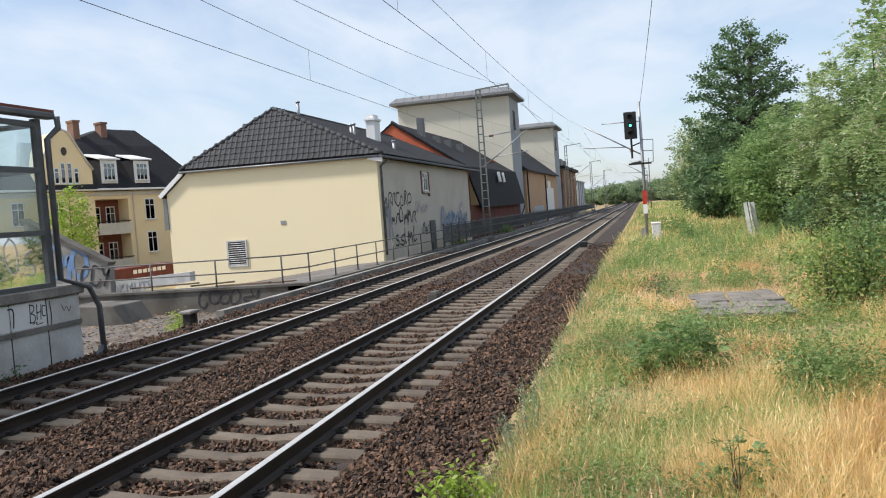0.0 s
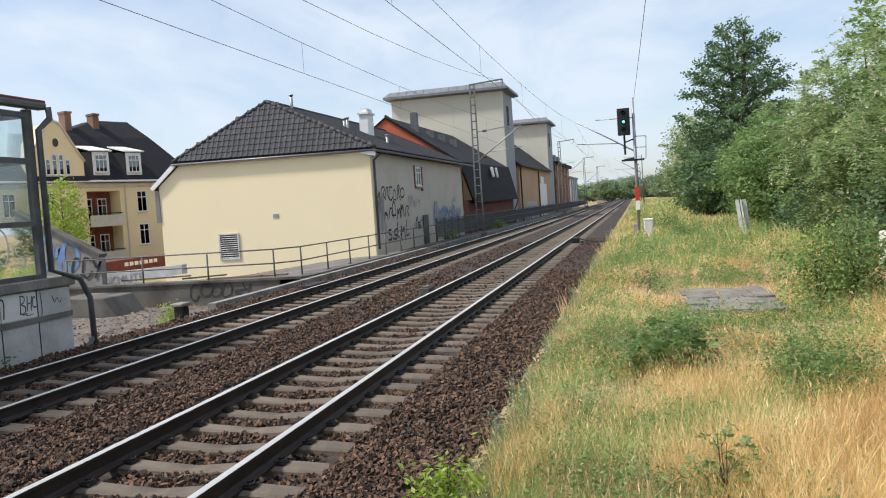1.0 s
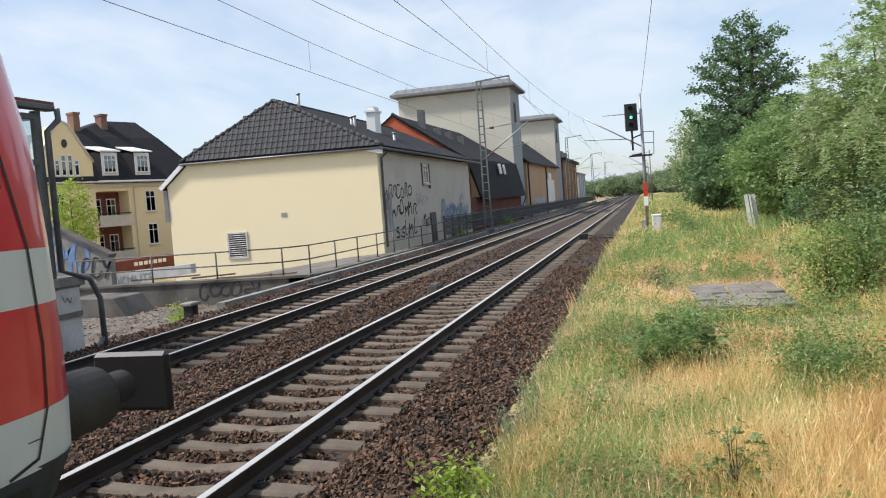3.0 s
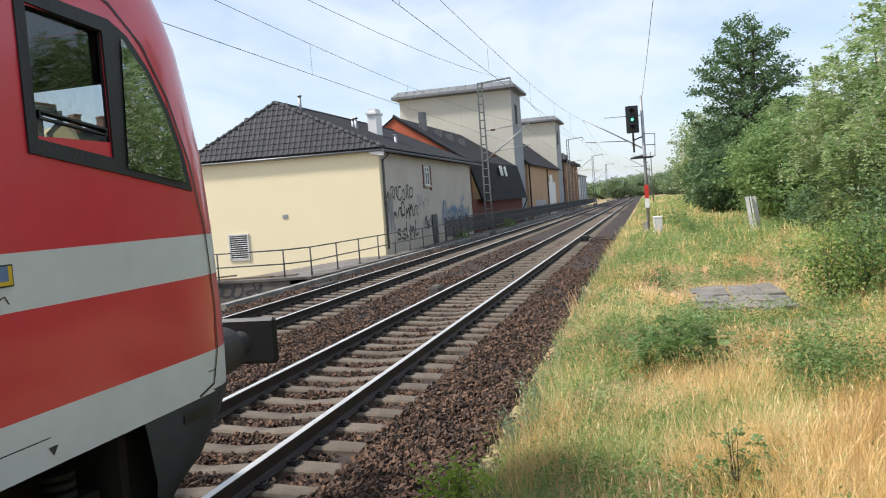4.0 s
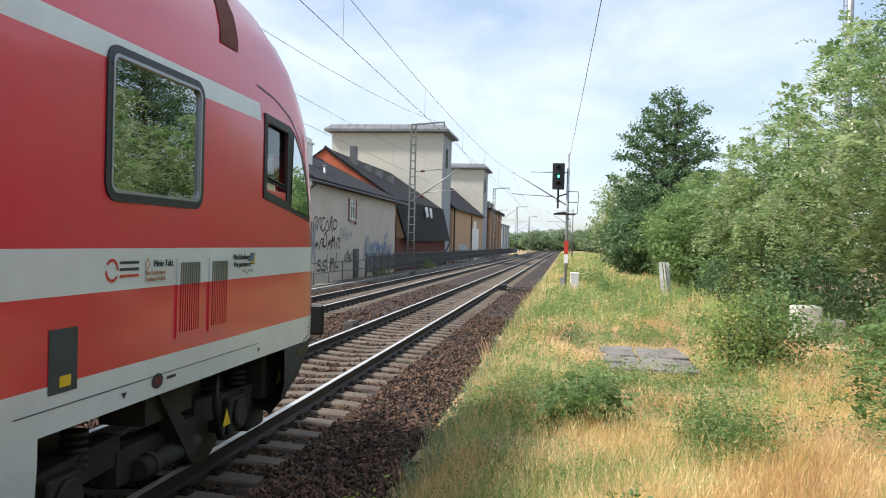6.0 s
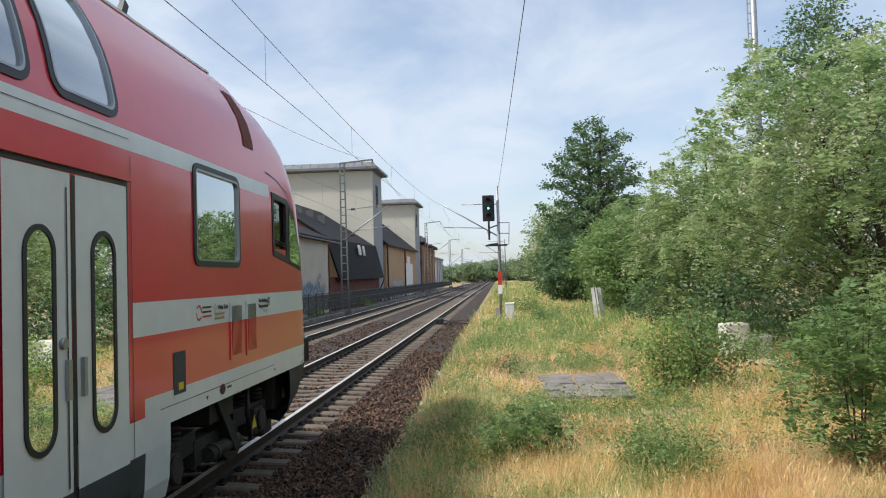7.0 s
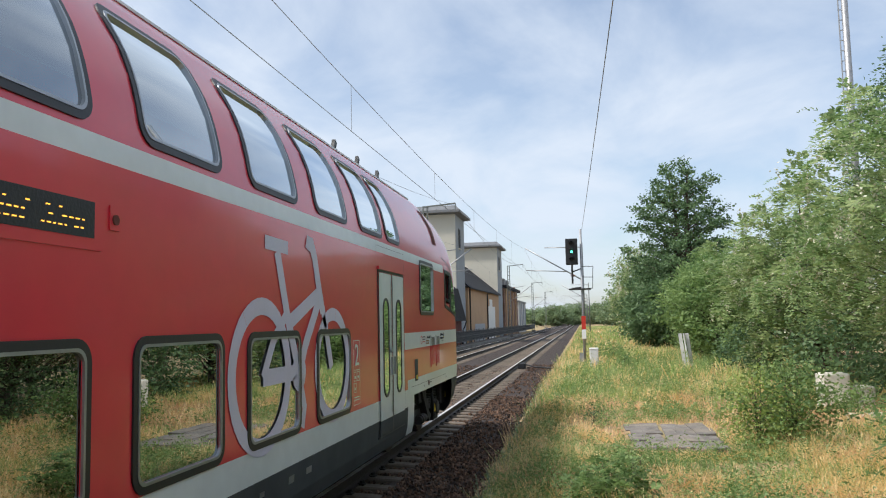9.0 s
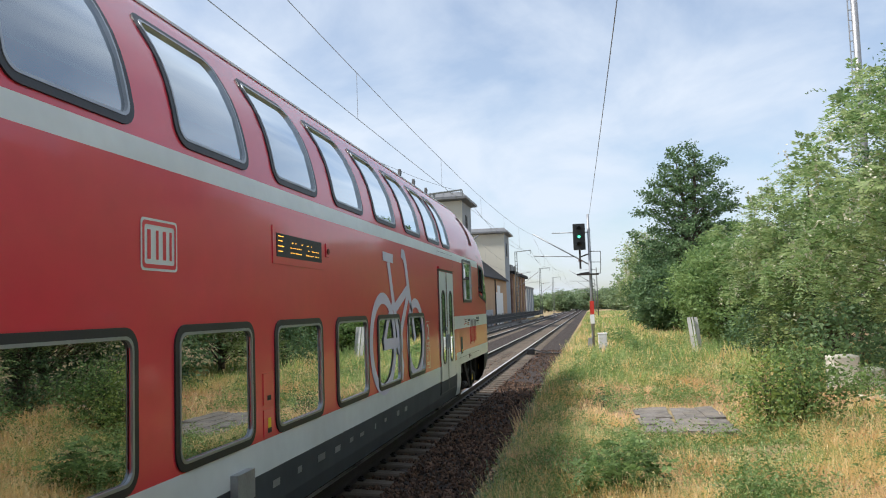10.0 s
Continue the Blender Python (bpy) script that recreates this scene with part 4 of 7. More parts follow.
    for q in ((-3.2, 1.36, 1.098, 1.104), (-3.64, -3.632, 0.82, 2.98), (-5.25, -5.243, 0.82, 3.1), (-5.25, -3.64, 3.10, 3.105)):
        flat(rect(*q), M_DGREY, "panel_line", off=0.005)
    # service hatches
    bm = B(); sheet(bm, rect(-2.93, -2.68, 1.17, 1.51), 0.004, 1); part("step_hatch", bm, M_DGREY, car)
    flat(rect(-2.84, -2.74, 1.20, 1.26), M_YEL, "hatch_mark", off=0.007)
    for z0, z1 in ((1.36, 1.61), (1.10, 1.32)):
        bm = B(); bm_box(bm, 1.385, 1.397, -12.89, -12.68, z0, z1); h = part("hatch", bm, M_RED, car)
        flat(rect(-12.82, -12.74, z0 + 0.03, z0 + 0.07), M_BLACK, "hatch_catch", off=0.009)
    flat(rect(-12.81, -12.75, 1.17, 1.25), M_YEL, "hatch_label", off=0.009)
    # destination display
    bm = B(); bm_box(bm, 1.38, 1.398, -12.65, -11.34, 2.51, 2.835); dsp = part("destination_display", bm, M_RED, car)
    bm = B(); bm_box(bm, 1.39, 1.402, -12.57, -11.41, 2.575, 2.775); part("screen", bm, M_BLACK, dsp)
    rng = random.Random(3)
    bm = B()
    for r, z in enumerate((2.755, 2.715, 2.67, 2.625)):
        bm_box(bm, 1.402, 1.404, -12.54, -12.42 - 0.02 * (r % 2), z - 0.007, z)
        y = -12.30
        while y < -11.5 and r:
            w = rng.uniform(0.015, 0.04)
            if rng.random() < (0.45, 0.35, 0.8, 0.95)[r]: bm_box(bm, 1.402, 1.404, y, y + w, z - 0.007, z)
            y += w + 0.02
    part("amber_text_bars", bm, M_AMBER, dsp)
    bm = B(); bm_box(bm, 1.385, 1.40, -11.26, -11.16, 2.64, 2.78); part("side_lamp", bm, M_RED, car)
    bm = B(); bm_tube(bm, (1.395, -11.21, 2.70), (1.41, -11.21, 2.70), 0.03, n=12); part("side_lamp_lens", bm, M_MAROON, car)
    # operator's emblem: a rounded frame with plain bars
    bm = B(); sheet(bm, rounded(-14.67, -14.24, 2.37, 2.69, 0.03), 0.004, 1); part("emblem_plate", bm, M_LGREY, car)
    for ro, ri in ((rounded(-14.655, -14.255, 2.385, 2.675, 0.03), rounded(-14.63, -14.28, 2.41, 2.65, 0.02)),):
        bm = B()
        for k in range(len(ro)):
            q = (k + 1) % len(ro); sheet(bm, [ro[k], ro[q], ri[q], ri[k]], 0.006, 1)
        part("emblem_frame", bm, M_RED, car)
    for a, b in ((-14.60, -14.56), (-14.50, -14.47), (-14.42, -14.38), (-14.34, -14.31)): flat(rect(a, b, 2.44, 2.62), M_RED, "emblem_bar", off=0.006)
    # small marks on the skirt
    for k in range(22):
        y = -8.0 - 0.52 * k + rng.uniform(-0.1, 0.1)
        a = skin(y, 0.7); flat(rect(y, y + rng.uniform(0.05, 0.22), 0.66 + rng.uniform(0, 0.03), 0.72 + rng.uniform(0, 0.03)), M_TRIM if k % 3 else M_STEEL, "text_bar")
    bm = B(); bm_box(bm, 1.39, 1.45, -13.5, -13.2, 0.72, 0.93); part("door_step_box", bm, M_STEEL, car)
    # underframe: floor pan, bogies, buffers, plough
    bm = B(); bm_box(bm, -1.22, 1.22, -20.4, -3.1, 0.38, 0.60); part("underfloor", bm, M_UNDER, car)
    bm = B(); bm_box(bm, -1.2, 1.2, -3.1, 1.3, 0.98, 1.14); bm_box(bm, -1.2, 1.2, -25.2, -20.4, 0.80, 1.0); part("frame_floor", bm, M_UNDER, car)
    for yc in (-1.15, -21.9):
        bg = thing("bogie", "", ""); bg.parent = car; tagged(bg, "grimy black bogie with steel wheels")
        for s in (-1, 1):
            bm = B()
            bm_beam(bm, (s * 1.0, yc - 1.75, 0.52), (s * 1.0, yc - 0.55, 0.58), 0.16, 0.2); bm_beam(bm, (s * 1.0, yc + 1.75, 0.52), (s * 1.0, yc + 0.55, 0.58), 0.16, 0.2); bm_beam(bm, (s * 1.0, yc - 0.6, 0.45), (s * 1.0, yc + 0.6, 0.45), 0.18, 0.24)
            part("side_frame", bm, M_UNDER, bg)
            for d in (-1.25, 1.25):
                bm = B(); bm_tube(bm, (s * 0.70, yc + d, 0.46), (s * 0.83, yc + d, 0.46), 0.46, n=28); bm_tube(bm, (s * 0.66, yc + d, 0.46), (s * 0.70, yc + d, 0.46), 0.49, n=28)
                part("wheel", bm, M_WHEEL, bg)
                bm = B(); bm_box(bm, *sorted((s * 0.95, s * 1.16)), yc + d - 0.17, yc + d + 0.17, 0.30, 0.60); bm_tube(bm, (s * 1.16, yc + d, 0.46), (s * 1.20, yc + d, 0.46), 0.13, n=14)
                part("axle_box", bm, M_UNDER, bg, bevel=0.015)
                for e in (-0.28, 0.28):
                    bm = B()
                    for k in range(5): bm_tube(bm, (s * 1.02, yc + d + e, 0.56 + 0.05 * k), (s * 1.02, yc + d + e, 0.59 + 0.05 * k), 0.085, n=12)
                    part("coil_spring", bm, M_UNDER, bg)
            bm = B(); bm_tube(bm, (s * 1.14, yc - 0.42, 0.40), (s * 1.14, yc + 0.42, 0.40), 0.075, n=12); bm_tube(bm, (s * 1.14, yc - 0.30, 0.40), (s * 1.14, yc - 0.24, 0.40), 0.09, n=12)
            part("yaw_damper", bm, M_UNDER, bg)
            bm = B(); bm_beam(bm, (s * 1.12, yc - 0.2, 0.95), (s * 1.16, yc + 0.25, 0.35), 0.14, 0.12); bm_box(bm, *sorted((s * 0.8, s * 1.15)), yc - 0.35, yc + 0.35, 0.68, 0.95)
            part("bolster_bracket", bm, M_UNDER, bg)
            bm = B()
            bm_path(bm, [(s * 1.17, yc + 0.75, 0.95), (s * 1.19, yc + 0.7, 0.6), (s * 1.17, yc + 0.85, 0.33), (s * 1.12, yc + 1.05, 0.45)], 0.028, 8)
            part("hose", bm, M_RUBBER, bg)
        for d in (-1.25, 1.25):
            bm = B(); bm_tube(bm, (-0.7, yc + d, 0.46), (0.7, yc + d, 0.46), 0.085, n=12); part("axle", bm, M_WHEEL, bg)
    bm = B(); bm_poly(bm, [(1.196, -0.32, 0.42), (1.196, -0.16, 0.42), (1.196, -0.24, 0.56)], (0.006, 0, 0)); part("warning_triangle", bm, M_YEL, car)
    bm = B(); bm_poly(bm, [(1.166, 1.03, 0.56), (1.166, 1.17, 0.56), (1.166, 1.10, 0.70)], (0.006, 0, 0)); part("warning_triangle", bm, M_YEL, car)
    bm = B(); bm_box(bm, -1.0, 1.16, 0.72, 1.32, 0.45, 0.98); bm_box(bm, 0.72, 1.0, 0.75, 1.15, 0.12, 0.45); bm_box(bm, -1.0, -0.72, 0.75, 1.15, 0.12, 0.45)
    part("equipment_box", bm, M_UNDER, car, bevel=0.03)
    # dark lower apron below the nose
    bm = B()
    for sd in (1, -1):
        rows = []
        for z, L, y0, w in ((0.985, 1.86, 0.62, 1.385), (0.82, 1.74, 0.66, 1.38), (0.62, 1.52, 0.72, 1.36), (0.44, 1.26, 0.76, 1.31), (0.30, 1.05, 0.80, 1.25)):
            r = []
            for k in range(11):
                y = y0 + (L - y0) * min(1.0, k / 9); e = min(max((y - (L - 0.6)) / 0.6, 0), 1)
                x = 0.0 if k == 10 else w * (1 - 0.42 * (1 - math.sqrt(max(0.0, 1 - e ** 3))))
                r.append(bm.verts.new((sd * x, y, z)))
            rows.append(r)
        for a, b in zip(rows, rows[1:]):
            for k in range(10): bm.faces.new((a[k], a[k + 1], b[k + 1], b[k])).smooth = True
    part("front_apron", bm, M_DGREY, car)
    flat([(0.98, 0.86), (1.26, 0.86), (1.26, 0.92), (0.98, 0.92)], M_BLACK, "apron_slot", off=0.006)
    for s in (-1, 1):
        bf = thing("buffer", "", ""); bf.parent = car
        bm = B(); bm_tube(bm, (s * 0.875, 1.5, 1.04), (s * 0.875, 2.36, 1.04), 0.20, 0.175, n=20); bm_tube(bm, (s * 0.875, 2.32, 1.04), (s * 0.875, 2.62, 1.04), 0.10, n=16)
        part("buffer_sleeve", bm, M_UNDER, bf)
        bm = B(); bm_box(bm, *sorted((s * 0.58, s * 1.115)), 2.74, 2.80, 0.85, 1.22); part("buffer_head", bm, M_BLACK, bf, bevel=0.025)
    bm = B(); bm_box(bm, -0.12, 0.12, 1.5, 2.3, 0.92, 1.15); part("coupling", bm, M_UNDER, car)

train = make_train()
dress_train(train)

# ---- buildings along the line ----
def window_unit(parent, p, across, w, h, name="window", bars=1, frame=M_WHITE, normal=None, depth=0.12):
    """A window on a wall: p = lower middle, across = unit vector along the wall, normal = out of the wall."""
    a, up, n = Vector(across), Vector((0, 0, 1)), Vector(normal)
    p = Vector(p)
    def slab(bm, u0, u1, v0, v1, d0, d1, m=0):
        pts = [p + a * u0 + up * v0 + n * d0, p + a * u1 + up * v0 + n * d0, p + a * u1 + up * v1 + n * d0, p + a * u0 + up * v1 + n * d0]
        bm_poly(bm, pts, n * (d1 - d0), m)
    e = thing(name, "", ""); e.parent = parent
    bm = B()
    f = 0.09
    slab(bm, -w / 2, -w / 2 + f, 0, h, 0.0, 0.06); slab(bm, w / 2 - f, w / 2, 0, h, 0.0, 0.06); slab(bm, -w / 2 + f, w / 2 - f, h - f, h, 0.0, 0.06); slab(bm, -w / 2 + f, w / 2 - f, 0, f, 0.0, 0.06)
    for k in range(bars):
        u = -w / 2 + w * (k + 1) / (bars + 1)
        slab(bm, u - 0.035, u + 0.035, f, h - f, 0.0, 0.05)
    slab(bm, -w / 2 + f, w / 2 - f, h * 0.68, h * 0.68 + 0.06, 0.005, 0.045)
    part("window_frame", bm, frame, e)
    bm = B(); slab(bm, -w / 2 + f, w / 2 - f, f, h - f, 0.004, 0.012); part("pane", bm, M_GLASS_DK, e)
    bm = B(); slab(bm, -w / 2 + f * 0.6, w / 2 - f * 0.6, f * 0.6, h - f * 0.6, 0.001, 0.003); part("dark_room", bm, M_INNER, e)
    bm = B(); slab(bm, -w / 2 - 0.08, w / 2 + 0.08, -0.1, 0.0, 0.0, 0.14); part("window_sill", bm, M_APT_L, e)
    return e

def tile_mesh():
    bm = B(); pr = [(-0.15, 0.0), (-0.10, 0.035), (-0.02, 0.04), (0.05, 0.012), (0.15, 0.0)]
    for k in range(len(pr) - 1):
        (a, za), (b, zb) = pr[k], pr[k + 1]
        v = [bm.verts.new(q) for q in ((a, 0, za + 0.03), (b, 0, zb + 0.03), (b, 0.40, zb), (a, 0.40, za))]
        bm.faces.new(v)
        w = [bm.verts.new(q) for q in ((a, 0, za + 0.03), (b, 0, zb + 0.03), (b, 0.0, zb - 0.005), (a, 0.0, za - 0.005))]
        bm.faces.new(w)
    return finish(bm, "roof_tile", M_TILE)

def tiled_slope(parent, origin, along, up, inside, L, H, step=0.3, rows=0.345, singles=0):
    """Rows of tiles on a slope: origin at a lower corner, along the eave and up the slope. inside(u, v) keeps a tile."""
    me = tile_mesh() if singles else None
    o, a, u = Vector(origin), Vector(along).normalized(), Vector(up).normalized()
    n = a.cross(u)
    M = Matrix((a, u, n)).transposed().to_4x4()
    bm = B(); made = 0
    v = 0.0
    while v < H:
        s = 0.15
        while s < L:
            if inside(s, v + 0.2):
                if made < singles:
                    ob = new("roof_tile", me); ob.parent = parent; ob.matrix_basis = Matrix.Translation(o + a * s + u * v) @ M; made += 1
                else:
                    pr = [(-0.15, 0.0), (-0.06, 0.04), (0.05, 0.012), (0.15, 0.0)]
                    for (p, zp), (q, zq) in zip(pr, pr[1:]):
                        bm.faces.new([bm.verts.new(o + a * (s + x) + u * (v + y) + n * z) for x, y, z in ((p, 0, zp + 0.03), (q, 0, zq + 0.03), (q, 0.38, zq), (p, 0.38, zp))])
            s += step
        v += rows
    if bm.verts: 
        ob = part("roof_tiles", bm, M_TILE, parent); tagged(ob, kind="stuff")
    else: bm.free()

def make_cream_house():
    h = thing("cream_house", "cream rendered house with dark tiled roof and graffiti side wall", "house", (0, 0, 0))
    X0, X1, Y0, Y1 = -25.0, -12.95, 38.9, 61.0
    bm = B()
    # gable wall as one slab, with the lower eave at its far side
    bm_poly(bm, [(X0, Y0, -1.2), (X1, Y0, -0.6), (X1, Y0, 5.1), (X1 - 0.2, Y0, 5.25), (-23.7, Y0, 5.25), (X0, Y0, 4.0)], (0, 0.36, 0))
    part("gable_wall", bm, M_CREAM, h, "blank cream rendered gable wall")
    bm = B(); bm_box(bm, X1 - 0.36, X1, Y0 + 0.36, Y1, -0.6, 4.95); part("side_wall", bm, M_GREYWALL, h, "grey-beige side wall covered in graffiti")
    bm = B(); bm_box(bm, X0, X0 + 0.36, Y0 + 0.36, Y1, -1.2, 3.9); bm_box(bm, X0, X1, Y1 - 0.36, Y1, -1.0, 4.9); part("back_wall", bm, M_CREAM, h)
    # roof planes
    rx, ry, rz = -18.9, 40.1, 8.1
    ex, ez = X1 + 0.35, 5.08
    lx, lz = X0 - 0.35, 3.95
    bm = B()
    t = (0, 0, -0.12)
    bm_poly(bm, [(ex, Y0 - 0.16, ez), (ex, Y1, ez), (rx, Y1, rz), (rx, ry, rz)], t)
    part("roof_slope", bm, M_SLATE, h)
    bm = B(); bm_poly(bm, [(lx, Y1, lz), (lx, Y0 - 0.14, lz), (-23.9, Y0 - 0.16, 5.15), (rx, ry, rz), (rx, Y1, rz)], t); part("roof_slope", bm, M_SLATE, h)
    fa, fb = Vector((ex, Y0 - 0.18, ez + 0.05)), Vector((-23.9, Y0 - 0.18, ez + 0.16))
    bm = B(); bm_poly(bm, [fb, fa, (rx, ry, rz)], t); part("roof_hip", bm, M_SLATE, h)
    # tiles on the hip, and joined on the side slope
    L = (fa - fb).length; ap = Vector((rx, ry, rz)); al = (fa - fb).normalized()
    s0 = (ap - fb).dot(al); upv = (ap - fb - al * s0); H = upv.length
    tiled_slope(h, fb + Vector((0, -0.03, 0.03)), al, upv, lambda s, v: (v / H * s0) - 0.1 < s < L - v / H * (L - s0) + 0.1 and v < H, L, H, singles=300)
    o2 = Vector((ex, Y1, ez + 0.03)); a2 = Vector((0, -1, 0)); u2 = Vector((rx - ex, 0, rz - ez)); H2 = u2.length; L2 = Y1 - Y0 + 0.16
    # along -y keeps the normal upwards on this side
    tiled_slope(h, Vector((ex, Y0 - 0.16, ez + 0.03)), Vector((0, 1, 0)), u2, lambda s, v: s > v / H2 * (ry - Y0 + 0.16), L2, H2)
    # ridge and hip caps
    for a, b in (((rx, ry, rz), (rx, Y1, rz)), ((rx, ry, rz), fa), ((rx, ry, rz), fb)):
        a, b = Vector(a), Vector(b); n = int((b - a).length / 0.38)
        for k in range(n):
            bm = B(); p, q = a.lerp(b, k / n), a.lerp(b, (k + 1.12) / n)
            bm_tube(bm, p + Vector((0, 0, 0.06)), q + Vector((0, 0, 0.035)), 0.12, 0.10, n=8)
            part("ridge_tile", bm, M_TILE, h)
    # verge boards and gutters, downpipes
    bm = B(); bm_beam(bm, (-23.9, Y0 - 0.14, 5.1), (lx, Y0 - 0.14, lz - 0.05), 0.08, 0.22); part("verge_board", bm, M_WHITE, h)
    bm = B(); bm_beam(bm, (ex - 0.75, Y0 - 0.17, 4.98), (ex + 0.02, Y0 - 0.17, 4.82), 0.08, 0.2); part("verge_board", bm, M_WHITE, h)
    bm = B(); bm_tube(bm, (ex + 0.06, Y0 - 0.4, 4.98), (ex + 0.06, Y1 + 3, 4.98), 0.075, n=8); part("gutter", bm, M_STEEL_D, h)
    bm = B(); bm_tube(bm, (-24.0, Y0 - 0.22, 5.12), (ex, Y0 - 0.22, 5.02), 0.06, n=8); part("gutter", bm, M_ZINC, h)
    bm = B(); bm_path(bm, [(ex + 0.06, Y0 + 0.9, 4.95), (X1 + 0.08, Y0 + 0.45, 4.55), (X1 + 0.08, Y0 + 0.35, 0.0)], 0.055, 8); part("downpipe", bm, M_STEEL_D, h)
    bm = B(); bm_poly(bm, [(lx + 0.1, Y0 - 0.05, 3.8), (lx + 0.1, Y0 - 0.05, 2.1), (lx + 0.35, Y0 - 0.05, 2.1), (lx + 0.35, Y0 - 0.05, 3.8)], (0, 0.5, 0)); part("slate_cladding", bm, M_ZINC, h)
    # chimneys and pipes
    bm = B(); bm_box(bm, -16.25, -15.7, 47.3, 48.4, 6.0, 7.9); part("chimney", bm, M_WHITE, h)
    bm = B(); bm_box(bm, -16.33, -15.62, 47.2, 48.5, 7.9, 8.02); bm_box(bm, -16.2, -15.75, 47.35, 48.35, 8.02, 8.25); part("chimney_cap", bm, M_WHITE, h)
    for x, y, z in ((-18.6, 42.7, 8.75), (-16.6, 45.6, 7.5), (-16.3, 45.3, 7.5), (-14.3, 46.5, 6.4)):
        bm = B(); bm_tube(bm, (x, y, z - 1.2), (x, y, z), 0.09, n=8); bm_tube(bm, (x, y, z), (x, y, z + 0.06), 0.14, n=8); part("vent_pipe", bm, M_STEEL, h)
    # wall vent with slats, little plate
    v = thing("louvre_vent", "", ""); v.parent = h
    bm = B()
    for q in ((-21.68, -21.60, -0.10, 1.30), (-20.58, -20.50, -0.10, 1.30), (-21.60, -20.58, 1.22, 1.30), (-21.60, -20.58, -0.10, -0.02)): bm_box(bm, q[0], q[1], Y0 - 0.06, Y0 + 0.02, q[2], q[3])
    part("vent_frame", bm, M_CONC_P, v)
    bm = B(); bm_box(bm, -21.6, -20.58, Y0 - 0.012, Y0 - 0.004, -0.02, 1.22); part("vent_backing", bm, M_BLACK, v)
    for k in range(11):
        z = 0.0 + 0.112 * k
        bm = B(); bm_poly(bm, [(-21.6, Y0 - 0.055, z), (-20.58, Y0 - 0.055, z), (-20.58, Y0 - 0.03, z + 0.022), (-21.6, Y0 - 0.03, z + 0.022)], (0, -0.008, 0.006)); part("slat", bm, M_CONC_P, v)
    bm = B(); bm_box(bm, -18.45, -18.15, Y0 - 0.03, Y0, 1.95, 2.15); part("wall_plate", bm, M_STEEL, h)
    # small window with a broken surround on the side wall
    window_unit(h, (X1 + 0.005, 47.9, 3.3), (0, 1, 0), 1.15, 1.15, "side_window", 1, M_WHITE, (1, 0, 0))
    bm = B(); bm_box(bm, X1, X1 + 0.012, 47.0, 47.3, 3.15, 4.55); bm_box(bm, X1, X1 + 0.012, 48.5, 49.0, 3.0, 4.5); part("patched_render", bm, M_MAROON, h)
    bm = B(); bm_box(bm, X1, X1 + 0.06, 48.4, 49.6, -0.4, 1.5); part("side_door", bm, M_STEEL_D, h)
    for k, (y0, z0, w, hh, n, r, m) in enumerate(((39.4, 2.35, 5.2, 0.95, 7, 0.05, M_SPRAY_D), (40.6, 1.35, 4.6, 0.9, 6, 0.055, M_SPRAY_D), (41.0, 0.25, 4.2, 1.0, 5, 0.055, M_SPRAY_D), (45.4, 1.9, 2.6, 0.8, 5, 0.03, M_SPRAY_S), (39.2, 0.3, 1.4, 2.6, 3, 0.07, M_SPRAY_S), (51.0, 0.5, 8.0, 1.6, 7, 0.2, M_SPRAY_S), (51.2, 0.6, 7.6, 1.5, 7, 0.08, M_SPRAY_B), (46.2, 0.6, 2.4, 0.8, 5, 0.035, M_SPRAY_D))):
        spray(h, m, (X1 + 0.008 + 0.004 * k, y0, z0), (0, 1, 0), (0, 0, 1), (1, 0, 0), w, hh, n, r, 30 + k, name="graffiti")
    return h

